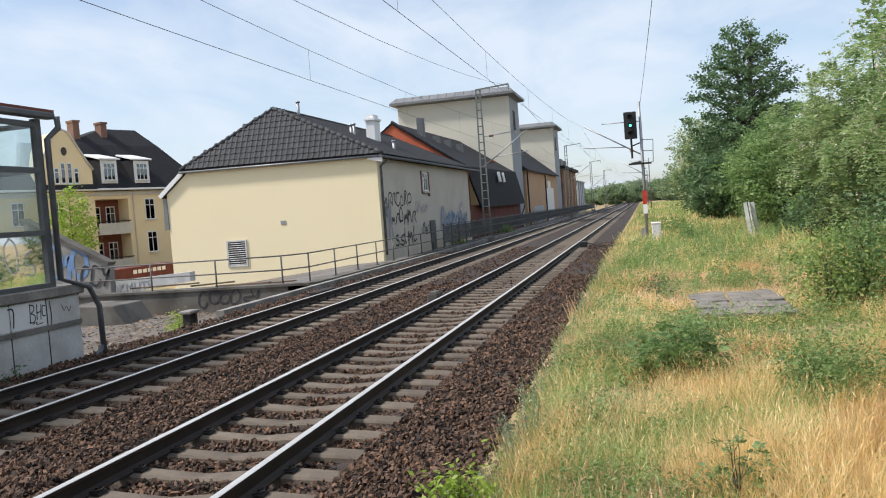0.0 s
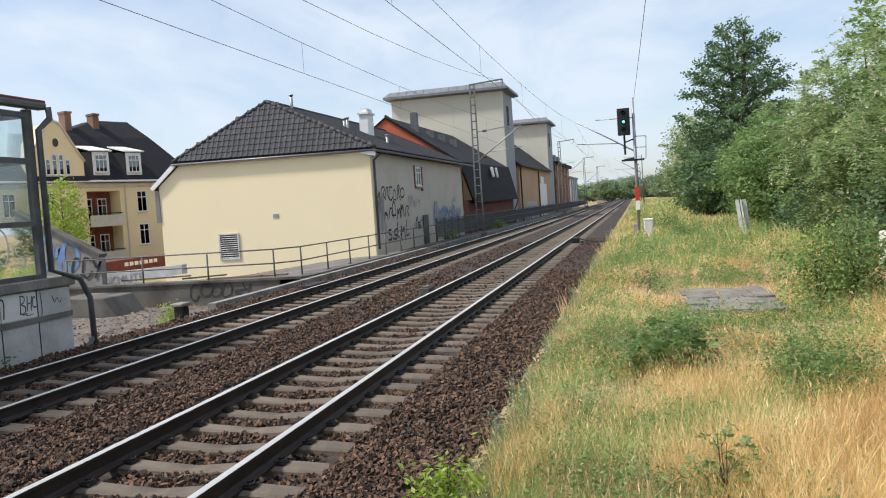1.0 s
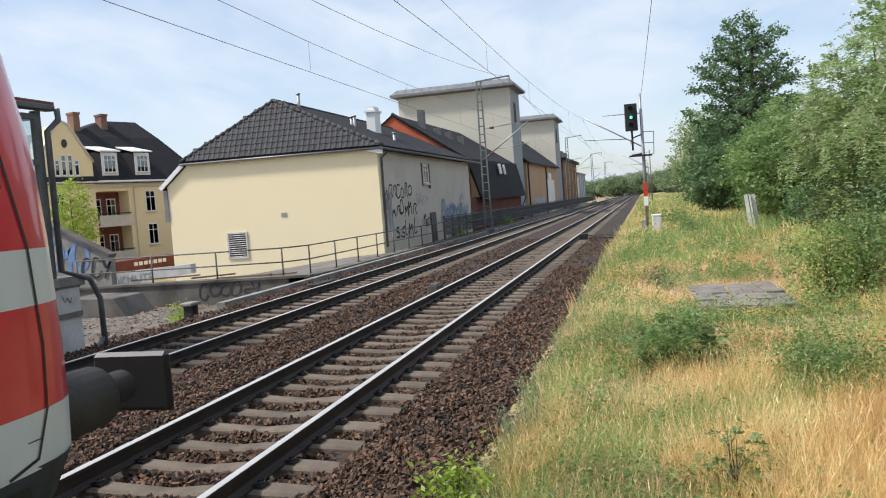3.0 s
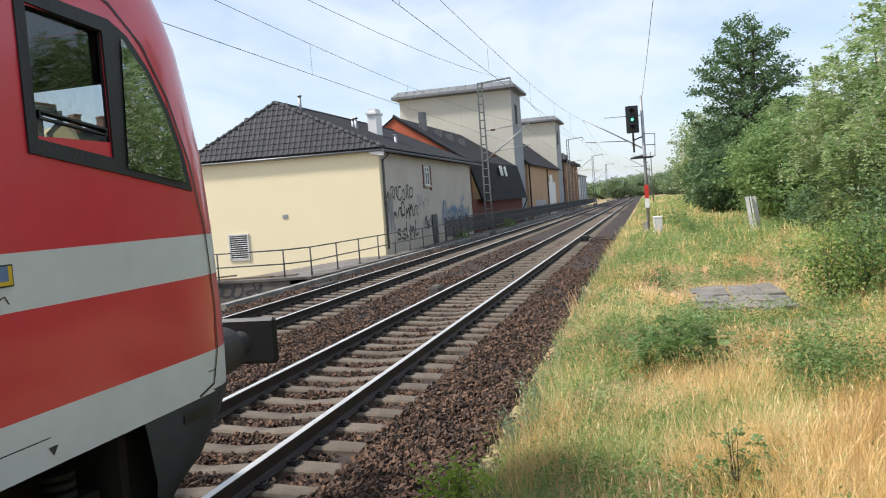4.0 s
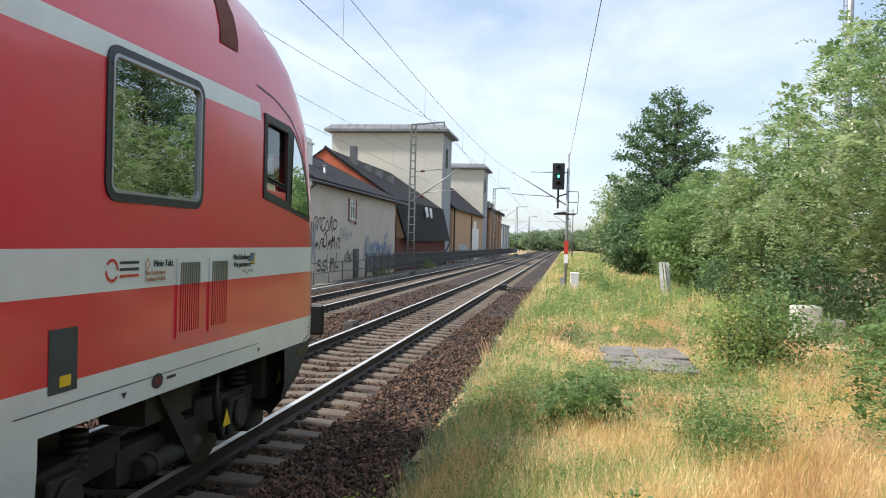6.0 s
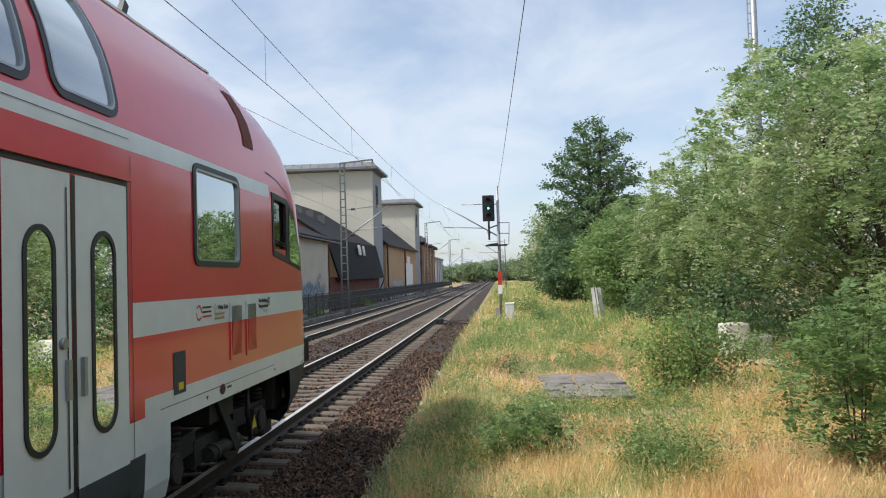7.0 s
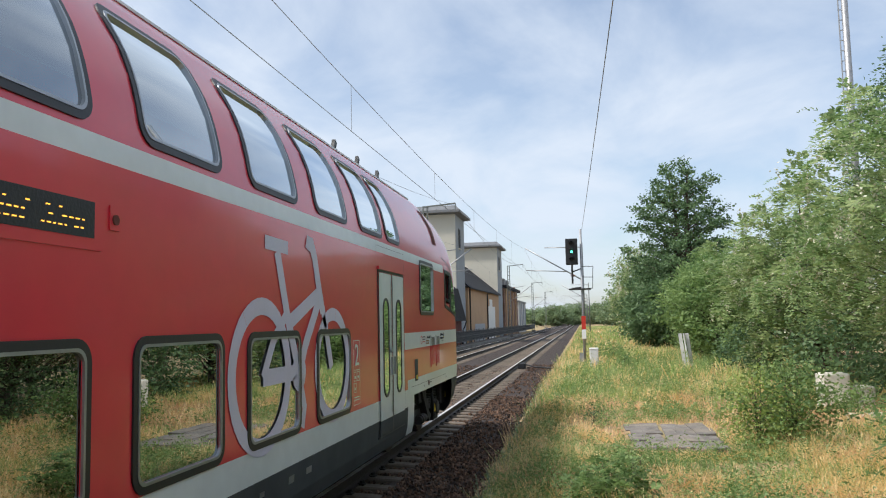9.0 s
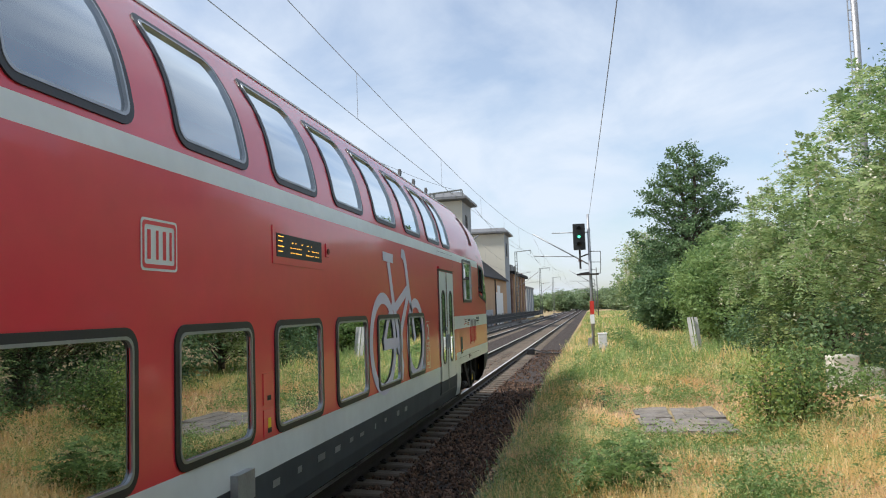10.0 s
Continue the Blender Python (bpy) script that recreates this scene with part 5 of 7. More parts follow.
def make_far_buildings():
    # maroon house with an orange gable and mansard roof
    h = thing("mansard_house", "orange gable house with dark mansard roof above maroon walls", "house")
    Y0, Y1 = 61.05, 87.0
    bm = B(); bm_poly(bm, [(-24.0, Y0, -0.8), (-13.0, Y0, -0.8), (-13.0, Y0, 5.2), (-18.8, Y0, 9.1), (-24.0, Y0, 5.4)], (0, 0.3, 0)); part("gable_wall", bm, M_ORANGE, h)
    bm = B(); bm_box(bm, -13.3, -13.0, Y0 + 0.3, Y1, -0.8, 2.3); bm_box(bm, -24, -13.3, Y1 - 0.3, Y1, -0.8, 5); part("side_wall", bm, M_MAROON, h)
    bm = B(); t = (0, 0, -0.15)
    bm_poly(bm, [(-13.1, Y0 - 0.1, 5.35), (-13.1, Y1 - 1.2, 5.6), (-18.8, Y1 - 1.2, 9.4), (-18.8, Y0 - 0.1, 9.25)], t)
    bm_poly(bm, [(-18.8, Y0 - 0.1, 9.25), (-18.8, Y1 - 1.2, 9.4), (-24.3, Y1 - 1.2, 5.3), (-24.3, Y0 - 0.1, 5.3)], t)
    part("roof_slope", bm, M_SLATE, h)
    bm = B(); bm_poly(bm, [(-12.55, Y0 + 2.4, 2.05), (-12.5, Y1 + 0.4, 2.2), (-13.1, Y1 - 1.2, 5.6), (-13.1, Y0 - 0.05, 5.35)], (-0.15, 0, 0)); part("mansard_slope", bm, M_SLATE, h)
    bm = B(); bm_poly(bm, [(-13.1, Y1 - 1.2, 5.6), (-12.5, Y1 + 0.4, 2.2), (-24, Y1 + 0.4, 2.2), (-24.3, Y1 - 1.2, 5.3), (-18.8, Y1 - 1.2, 9.4)], (0, -0.1, 0)); part("end_slope", bm, M_SLATE, h)
    bm = B(); bm_path(bm, [(-12.5, Y1 + 0.3, 2.15), (-12.7, Y1 + 0.2, 1.5), (-12.9, Y1 - 0.3, 1.0), (-12.9, Y1 - 0.3, -0.3)], 0.07, 6); part("downpipe", bm, M_BLACK, h)
    for y, s in ((73.0, 0.9), (75.5, 0.6)):
        bm = B(); bm_poly(bm, [(-12.72, y, 4.3), (-12.72, y + s, 4.3), (-12.86, y + s, 5.2), (-12.86, y, 5.2)], (0.12, 0, 0.05)); part("skylight", bm, M_WHITE, h)
    for y, x, z in ((64.5, -17.5, 8.9), (67.5, -17.0, 8.6), (70.0, -16.6, 8.4), (72.0, -16, 8.1)):
        bm = B(); bm_box(bm, x - 0.25, x + 0.25, y, y + 0.7, z - 0.9, z - 0.1 if y > 65 else z + 0.9); part("roof_vent", bm, M_STEEL_D, h)
    bm = B()
    for k in range(40): bm_tube(bm, (-18.8 + 5.7 * k / 40, Y0 - 0.12, 9.3 - 3.9 * k / 40), (-18.8 + 5.7 * (k + 1) / 40, Y0 - 0.12, 9.3 - 3.9 * (k + 1) / 40), 0.12, 0.14, n=6)
    part("verge_tiles", bm, M_TILE, h)
    # towers with a projecting metal roof edge
    for nm, X0, X1, Y0, Y1, z1 in (("pale", -25.4, -13.2, 85.0, 91.8, 13.75), ("pale", -27.0, -13.1, 127.0, 134.5, 13.8)):
        w = thing("silo_tower", "tall pale rendered tower block with a flat zinc-edged roof", "tower", group="silo towers")
        box_part("front_wall", w, M_TOWER, X0, X1 - 0.001, Y0, Y0 + 0.4, -1, z1, "pale cream wall"); box_part("side_wall", w, M_TOWER, X0, X0 + 0.4, Y0 + 0.4, Y1, -1, z1); box_part("back_wall", w, M_TOWER, X0 + 0.4, X1 - 0.4, Y1 - 0.4, Y1, -1, z1)
        # side away from the sun: its bluish shade is put into the colour
        bm = B(); bm_box(bm, X1 - 0.4, X1, Y0 + 0.4, Y1, -1, z1); part("side_wall", bm, M_TOWER_B, w, "track-side wall with blue-grey shade in its colour")
        bm = B()
        v0 = [(X0 - 0.05, Y0 - 0.05), (X1 + 0.05, Y0 - 0.05), (X1 + 0.05, Y1 + 0.05), (X0 - 0.05, Y1 + 0.05)]; v1 = [(X0 - 0.7, Y0 - 0.7), (X1 + 0.7, Y0 - 0.7), (X1 + 0.7, Y1 + 0.7), (X0 - 0.7, Y1 + 0.7)]
        rings = [[bm.verts.new((x, y, z)) for x, y in v] for v, z in ((v0, z1 - 0.1), (v1, z1 + 0.05), (v1, z1 + 0.3), (v0, z1 + 0.85))]
        for a, b in zip(rings, rings[1:]):
            for k in range(4): bm.faces.new((a[k], a[(k + 1) % 4], b[(k + 1) % 4], b[k]))
        bm.faces.new(rings[-1]); bm.faces.new(rings[0][::-1])
        part("roof_edge", bm, M_ZINC, w)
        for k in range(14):
            x = X0 + (X1 - X0) * k / 13
            bm = B(); bm_beam(bm, (x, Y0 - 0.71, z1 + 0.3), (x, Y0 - 0.07, z1 + 0.86), 0.05, 0.05); part("roof_seam", bm, M_ZINC, w)
        window_unit(w, (X1 + 0.01, Y0 + 3.0, z1 - 3.6), (0, 1, 0), 1.2, 2.2, "tower_window", 1, M_STEEL_D, (1, 0, 0))
    # tan house between the towers
    h = thing("tan_house", "tan rendered low house with a dark pitched roof", "house")
    bm = B(); bm_box(bm, -24, -13.0, 92.6, 127.0, -0.8, 6.1); part("wall", bm, M_TAN, h)
    bm = B(); bm_poly(bm, [(-12.6, 92.2, 6.0), (-12.6, 127, 6.2), (-18, 127, 10.7), (-18, 92.2, 10.5)], (0, 0, -0.15)); part("roof_slope", bm, M_SLATE, h)
    bm = B(); bm_poly(bm, [(-18, 92.2, 10.5), (-18, 127, 10.7), (-24, 127, 6.0), (-24, 92.2, 6.0)], (0, 0, -0.15)); bm_poly(bm, [(-13, 92.6, 6), (-24, 92.6, 6), (-18, 92.6, 10.3)], (0, 0.2, 0)); part("roof_slope", bm, M_SLATE, h)
    for y in (93.5, 111.0):
        bm = B(); bm_tube(bm, (-12.9, y, -0.5), (-12.9, y, 5.9), 0.09, n=6); part("downpipe", bm, M_BLACK, h)
    bm = B(); bm_box(bm, -12.99, -12.96, 112.5, 121, -0.5, 4.2); bm_box(bm, -12.985, -12.955, 114, 117.5, 4.2, 5.2); part("white_patch", bm, M_WHITE, h)
    bm = B(); bm_box(bm, -12.99, -12.965, 98, 108, -0.5, 1.8); part("graffiti", bm, M_SPRAY_S, h)
    h = thing("brick_house", "brown brick flat-roofed house with rooftop units", "house")
    bm = B(); bm_box(bm, -22, -12.9, 135.2, 163, -0.8, 7.6); part("wall", bm, M_BRICK_P, h)
    bm = B(); bm_box(bm, -22.4, -12.3, 134.9, 163.5, 7.6, 8.1); part("roof_edge", bm, M_SLATE, h)
    for y in (140, 147, 154): bm = B(); bm_box(bm, -15.5, -14, y, y + 3, 8.1, 9.8); part("roof_unit", bm, M_STEEL_D, h)
    for y in (137, 143.5, 150, 156.5): bm = B(); bm_box(bm, -12.9, -12.7, y, y + 1.2, -0.5, 7.6); part("pilaster", bm, M_TAN, h)
    h = thing("white_shed", "pale grey panelled shed beside the railway", "shed")
    bm = B(); bm_box(bm, -21, -12.9, 165.5, 186, -0.8, 5.9); part("wall", bm, M_CONC_P, h)
    for y in (168, 173, 178, 183): bm = B(); bm_box(bm, -12.9, -12.8, y, y + 1.6, 0, 5.9); part("panel", bm, M_TOWER_B, h)
    bm = B(); bm_box(bm, -21.2, -12.7, 165.3, 186.2, 5.9, 6.2); part("roof_edge", bm, M_ZINC, h)

def make_apartments():
    h = thing("apartment_house", "ochre apartment house with steep dark roof, dormers and red-brown loggias", "house")
    X, Y0, Y1, E = -47.0, 40.0, 79.0, 6.15
    bm = B(); bm_box(bm, X - 12, X, Y0, 61.9, -1.4, E); bm_box(bm, X - 12, X, 66.6, Y1, -1.4, E)
    bm_box(bm, X - 12, X, 61.9, 66.6, 5.35, E); bm_box(bm, X - 12, X - 1.6, 61.9, 66.6, -1.4, 5.35)
    part("wall", bm, M_APT, h)
    bm = B(); bm_box(bm, X - 1.6, X - 1.55, 61.92, 66.58, -1.3, 5.34); part("loggia_back_wall", bm, M_LOGGIA, h)
    for z in (-0.9, 2.35):
        bm = B(); bm_box(bm, X - 1.5, X + 0.35, 61.95, 66.55, z - 0.16, z); part("balcony_slab", bm, M_APT_L, h)
        bm = B(); bm_box(bm, X + 0.18, X + 0.33, 61.95, 66.55, z, z + 0.85); part("balcony_front", bm, M_APT_L, h)
        bm = B(); bm_tube(bm, (X + 0.25, 61.95, z + 1.0), (X + 0.25, 66.55, z + 1.0), 0.05, n=6); part("balcony_rail", bm, M_IRON, h)
        for y in (63.2, 65.3): window_unit(h, (X - 1.54, y, z + 0.3), (0, 1, 0), 1.3, 2.1, "balcony_door", 1, M_WHITE, (1, 0, 0))
    bm = B(); bm_box(bm, X, X + 0.12, Y0, Y1, E - 0.5, E - 0.12); part("cornice", bm, M_APT_L, h)
    bm = B(); bm_tube(bm, (X + 0.5, Y0, E + 0.05), (X + 0.5, Y1 + 0.2, E + 0.05), 0.1, n=6); part("gutter", bm, M_WHITE, h)
    bm = B(); bm_tube(bm, (X + 0.1, 67.3, -1), (X + 0.1, 67.3, E), 0.07, n=6); part("downpipe", bm, M_APT_L, h)
    # steep lower roof and flatter top
    bm = B(); t = (-0.2, 0, -0.1)
    bm_poly(bm, [(X + 0.55, Y0, E), (X + 0.55, Y1 + 0.5, E), (X - 3.4, Y1 - 3.5, 10.6), (X - 3.4, Y0, 10.6)], t)
    bm_poly(bm, [(X - 3.4, 61.5, 10.6), (X - 3.4, Y1 - 3.5, 10.6), (X - 5.6, 74.2, 12.4), (X - 5.6, 69.0, 12.4)], t)
    bm_poly(bm, [(X + 0.55, Y1 + 0.5, E), (X - 13, Y1 + 0.5, E), (X - 8, Y1 - 3.5, 10.6), (X - 3.4, Y1 - 3.5, 10.6)], (0, -0.1, -0.1))
    bm_poly(bm, [(X - 3.4, Y1 - 3.5, 10.6), (X - 8.0, Y1 - 3.5, 10.6), (X - 7.6, 74.2, 12.4), (X - 5.6, 74.2, 12.4)], (0, -0.1, -0.1))
    bm_poly(bm, [(X - 5.6, 69.0, 12.4), (X - 3.4, 61.5, 10.6), (X - 8, 61.5, 10.6), (X - 7.6, 69.0, 12.4)], (0, 0.1, 0))
    bm_box(bm, X - 7.6, X - 5.6, 69.0, 74.2, 12.3, 12.4)
    part("roof", bm, M_SLATE, h)
    # gabled bay
    bm = B(); bm_poly(bm, [(X + 0.3, 54.5, E - 0.2), (X + 0.3, 61.6, E - 0.2), (X + 0.3, 61.6, 8.0), (X + 0.3, 60.9, 8.6), (X + 0.3, 58.8, 11.0), (X + 0.3, 58.0, 11.2), (X + 0.3, 57.3, 11.0), (X + 0.3, 55.2, 8.6), (X + 0.3, 54.5, 8.0)], (-2.8, 0, 0)); part("gable_bay", bm, M_APT, h)
    bm = B(); bm_path(bm, [(X + 0.32, 61.75, 7.95), (X + 0.32, 61.0, 8.65), (X + 0.32, 58.85, 11.1), (X + 0.32, 58.0, 11.35), (X + 0.32, 57.2, 11.1), (X + 0.32, 55.0, 8.6), (X + 0.32, 54.4, 8.0)], 0.13, 6); part("gable_coping", bm, M_APT_L, h)
    for y in (56.9, 57.75, 58.6, 59.45): window_unit(h, (X + 0.31, y, 6.75 + 0.0), (0, 1, 0), 0.62, 1.35 if y in (56.9, 59.45) else 1.8, "gable_window", 0, M_WHITE, (1, 0, 0))
    bm = B(); bm_tube(bm, (X + 0.28, 58.1, 9.5), (X + 0.36, 58.1, 9.5), 0.36, n=16); part("round_window", bm, M_INNER, h)
    bm = B(); bm_poly(bm, [(X + 0.65, 54.3, 6.3), (X + 0.65, 61.9, 6.3), (X + 0.25, 61.9, 6.75), (X + 0.25, 54.3, 6.75)], (-0.1, 0, -0.1)); part("skirt_roof", bm, M_SLATE, h)
    # dormers
    for y in (64.2, 69.0):
        d = thing("dormer", "", ""); d.parent = h
        bm = B(); bm_box(bm, X - 2.6, X + 0.05, y - 1.2, y + 1.2, 6.7, 8.9); part("dormer_wall", bm, M_SLATE, d)
        bm = B(); bm_poly(bm, [(X + 0.3, y - 1.5, 8.85), (X + 0.3, y + 1.5, 8.85), (X - 2.6, y + 1.3, 9.5), (X - 2.6, y - 1.3, 9.5)], (0, 0, 0.12)); part("dormer_roof", bm, M_WHITE, d)
        bm = B(); bm_box(bm, X + 0.05, X + 0.08, y - 1.15, y + 1.15, 6.75, 8.8); part("dormer_front", bm, M_WHITE, d)
        window_unit(d, (X + 0.085, y, 7.0), (0, 1, 0), 1.7, 1.6, "dormer_window", 2, M_WHITE, (1, 0, 0))
    for y in (69.8, 57.0, 52.0, 48.0, 44.0):
        for z in (0.3, 3.35): window_unit(h, (X + 0.005, y, z), (0, 1, 0), 1.5, 1.95, "flat_window", 1, M_WHITE, (1, 0, 0))
    for y, x in ((63.9, X - 4.6), (68.2, X - 4.9)):
        bm = B(); bm_box(bm, x - 0.5, x + 0.5, y - 0.45, y + 0.45, 9.0, 12.7); bm_box(bm, x - 0.58, x + 0.58, y - 0.53, y + 0.53, 12.7, 12.9); part("chimney", bm, M_BRICK_P, h)
    h.matrix_world = Matrix.Translation((-46.1, 63.0, 0)) @ Matrix.Rotation(radians(-21), 4, "Z") @ Matrix.Diagonal((1, 0.69, 1, 1)) @ Matrix.Translation((-X, -64.2, 0))

def make_shelter():
    s = thing("glass_shelter", "glass and steel stairway shelter on a painted concrete base with graffiti", "shelter")
    X, Y1, Y0, XB = -10.25, 12.4, 5.0, -12.2
    z0 = -0.75
    bm = B(); bm_box(bm, XB, X + 0.03, Y0, 12.78, z0 - 0.3, 1.0); part("base", bm, M_CONC_P, s, "painted concrete base with graffiti", bevel=0.03)
    bm = B(); bm_box(bm, XB - 0.05, X + 0.10, Y0 - 0.05, 12.86, 1.0, 1.18); part("base_coping", bm, M_CONC, s, bevel=0.02)
    bm = B(); bm_box(bm, X + 0.03, X + 0.06, Y0, 12.76, 0.44, 0.53); part("base_ledge", bm, M_CONC, s)
    for y in (11.9, 11.05, 9.6): bm = B(); bm_box(bm, X + 0.028, X + 0.036, y, y + 0.02, z0, 1.0); part("panel_joint", bm, M_BLACK, s)
    for y in (12.15, 10.4, 8.6, 6.8):
        bm = B(); bm_box(bm, X - 0.09, X + 0.02, y - 0.07, y + 0.07, 1.18, 4.15); part("post", bm, M_STEEL_D, s)
    for z in (1.22, 2.15, 3.25, 4.05):
        bm = B(); bm_box(bm, X - 0.05, X + 0.025, Y0, 12.08, z - 0.045, z + 0.045); part("transom", bm, M_STEEL_D, s)
    for y0, y1 in ((10.47, 12.08), (8.67, 10.33), (6.87, 8.53)):
        for a, b in ((1.27, 2.1), (2.2, 3.2), (3.3, 4.0)):
            bm = B(); bm_poly(bm, [(X - 0.03, y0, a), (X - 0.03, y1, a), (X - 0.03, y1, b), (X - 0.03, y0, b)]); o = part("pane", bm, M_GLASS_SH, s); o.visible_shadow = False
    for a, b in ((1.27, 2.1), (2.2, 3.2), (3.3, 4.0)):
        bm = B(); bm_poly(bm, [(XB + 0.1, 12.15, a), (X - 0.1, 12.15, a), (X - 0.1, 12.15, b), (XB + 0.1, 12.15, b)]); o = part("pane", bm, M_GLASS_SH, s); o.visible_shadow = False
    bm = B(); bm_box(bm, XB, XB + 0.1, 12.09, 12.21, 1.18, 4.15); part("post", bm, M_STEEL_D, s)
    for z in (2.15, 3.25, 4.05): bm = B(); bm_box(bm, XB + 0.1, X - 0.09, 12.12, 12.18, z - 0.045, z + 0.045); part("transom", bm, M_STEEL_D, s)
    bm = B(); bm_box(bm, X - 0.04, X + 0.16, Y0, 12.45, 4.16, 4.27); part("eaves_gutter", bm, M_STEEL_D, s, bevel=0.02)
    bm = B(); bm_poly(bm, [(X + 0.12, Y0, 4.27), (X + 0.12, 12.47, 4.275), (XB - 0.1, 12.47, 4.62), (XB - 0.1, Y0, 4.62)], (0, 0, 0.05)); part("roof", bm, M_LOGGIA, s, "reddish sheet roof")
    bm = B(); bm_path(bm, [(X + 0.2, 12.42, 4.2), (X + 0.2, 12.44, 4.0), (X + 0.07, 12.29, 3.8), (X + 0.07, 12.29, 1.3), (X + 0.12, 12.95, 1.1), (X + 0.15, 13.15, 0.7), (X + 0.15, 13.2, -0.9)], 0.055, 10); part("downpipe", bm, M_STEEL_D, s)
    bm = B(); bm_path(bm, [(X + 0.15, 13.2, 0.0), (X + 0.1, 12.9, -0.35), (X + 0.1, 12.7, -0.75)], 0.05, 8); part("pipe_elbow", bm, M_STEEL_D, s)
    side = Matrix(((0, 0, 1, 0), (1, 0, 0, 0), (0, 1, 0, 0), (0, 0, 0, 1)))
    box_part("painted_panel", s, M_WHITE, X + 0.03, X + 0.036, Y0 + 0.5, 11.88, 0.55, 0.985, "white painted panel with black sprayed letters")
    for pts, r in (([(11.52, 0.95), (11.50, 0.62)], 0.022), ([(11.50, 0.94), (11.62, 0.92), (11.60, 0.82), (11.51, 0.79), (11.64, 0.75), (11.60, 0.62), (11.48, 0.64)], 0.022), ([(11.68, 0.93), (11.66, 0.66)], 0.022), ([(11.67, 0.78), (11.76, 0.80)], 0.02), ([(11.78, 0.92), (11.75, 0.66)], 0.022), ([(11.87, 0.88), (11.80, 0.90), (11.79, 0.70), (11.88, 0.72)], 0.022), ([(11.55, 0.60), (11.68, 0.64), (11.60, 0.58), (11.80, 0.60)], 0.014), ([(11.02, 0.92), (11.16, 0.93), (11.12, 0.60)], 0.028), ([(11.94, 0.45), (12.02, 0.6), (11.99, 0.95)], 0.02), ([(12.28, 0.85), (12.34, 0.7), (12.40, 0.84), (12.46, 0.68), (12.52, 0.8)], 0.014)):
        bm = B(); ribbon(bm, smooth_line(pts) if len(pts) > 2 else pts, r, lambda y, z: Vector((X + 0.039, y, z))); part("graffiti", bm, M_SPRAY_D, s)
    # blue tags on the panes
    spray(s, M_SPRAY_S, (X - 0.02, 10.8, 1.35), (0, 1, 0), (0, 0, 1), (1, 0, 0), 1.1, 0.6, 3, 0.006, 9, name="pane_graffiti")
    # sloping stair wall behind
    w = thing("stair_wall", "sloping concrete stair wall covered with blue graffiti", "wall")
    bm = B(); bm_poly(bm, [(-22.6, 25.6, -1.3), (-19.1, 25.6, -1.3), (-19.1, 25.6, 1.0), (-22.6, 25.6, 2.8)], (0, 0.3, 0)); part("wall_slab", bm, M_CONC, w)
    bm = B(); bm_beam(bm, (-22.65, 25.72, 2.86), (-19.05, 25.72, 1.02), 0.42, 0.12); part("wall_coping", bm, M_CONC_D, w)
    spray(w, M_SPRAY_B, (-21.7, 25.59, 0.3), (1, 0, 0), (0, 0, 1), (0, -1, 0), 1.6, 1.4, 3, 0.09, 5, name="graffiti")
    spray(w, M_SPRAY_D, (-20.3, 25.575, 0.1), (1, 0, 0), (0, 0, 1), (0, -1, 0), 1.2, 0.85, 3, 0.05, 6, name="graffiti")
    rp = B(); bm_poly(rp, [(-18.6, 22.6, -1.1), (-16.3, 22.6, -1.1), (-16.9, 22.6, -0.25), (-18.6, 22.6, -0.2)], (0, 1.6, 0)); solo("concrete_ramp", rp, M_CONC_D, "stained sloping concrete block by the wall", "block", bevel=0.03)
    for k, (x, y, z, dx, dy) in enumerate(((-18.6, 26.1, 0.12, 2.6, 0.3), (-15.2, 26.3, 0.02, 2.2, -0.2), (-14.4, 26.8, -0.05, 1.9, 0.4), (-16.3, 26.4, 0.06, 1.5, 0.5))):
        pl = B(); bm_beam(pl, (x, y, z - 0.1), (x + dx, y + dy, z - 0.06), 0.22, 0.05); tagged(new("plank", finish(pl, "plank", M_LITTER)), "weathered loose plank on the rubble strip", "plank", "loose planks")
    rng = np.random.default_rng(8)
    n = 4200
    x, y = rng.uniform(-19, -10.4, n), rng.uniform(12.9, 24.9, n)
    c = np.stack([x, y, ground_z(x, y) + 0.05], 1); a = rng.uniform(0, 6.28, n); sz = rng.uniform(0.02, 0.075, n)
    u = np.stack([np.cos(a) * sz, np.sin(a) * sz, rng.normal(scale=0.012, size=n)], 1); w2 = np.stack([-np.sin(a) * sz * 0.7, np.cos(a) * sz * 0.7, rng.normal(scale=0.012, size=n)], 1)
    tagged(quads("leaf_litter", np.stack([c - u, c - w2, c + u, c + w2], 1), M_LITTER), "dry brown leaf litter and rubble on gravel", "litter", kind="stuff")
    g = thing("shop_front", "dark red shop front below street level", "shop")
    bm = B(); bm_box(bm, -31.5, -30.0, 37.5, 47.5, -1.4, 0.05); part("front", bm, M_MAROON, g)
    for k in range(7): bm = B(); bm_box(bm, -30.0, -29.97, 42.4 + 0.5 * k, 42.75 + 0.5 * k, -0.35, -0.12); part("sign_bar", bm, M_WHITE, g)
    # white parapet with sprayed letters beyond the railing
    p = thing("white_parapet", "low whitewashed parapet wall with sprayed marks", "wall")
    bm = B(); bm_poly(bm, [(-21.0, 27.2, -0.35), (-16.8, 27.2, 0.08), (-16.8, 27.2, 0.44), (-21.0, 27.2, 0.22)], (0, 0.35, 0)); part("wall_slab", bm, M_CONC_P, p)
    text_part("graffiti", "OKMUTE", 0.46, M_SPRAY_S, Matrix.Translation((-20.3, 27.19, -0.22)) @ Matrix.Rotation(radians(-4), 4, "Y") @ Matrix.Rotation(radians(90), 4, "X"), p, "grey sprayed letters")
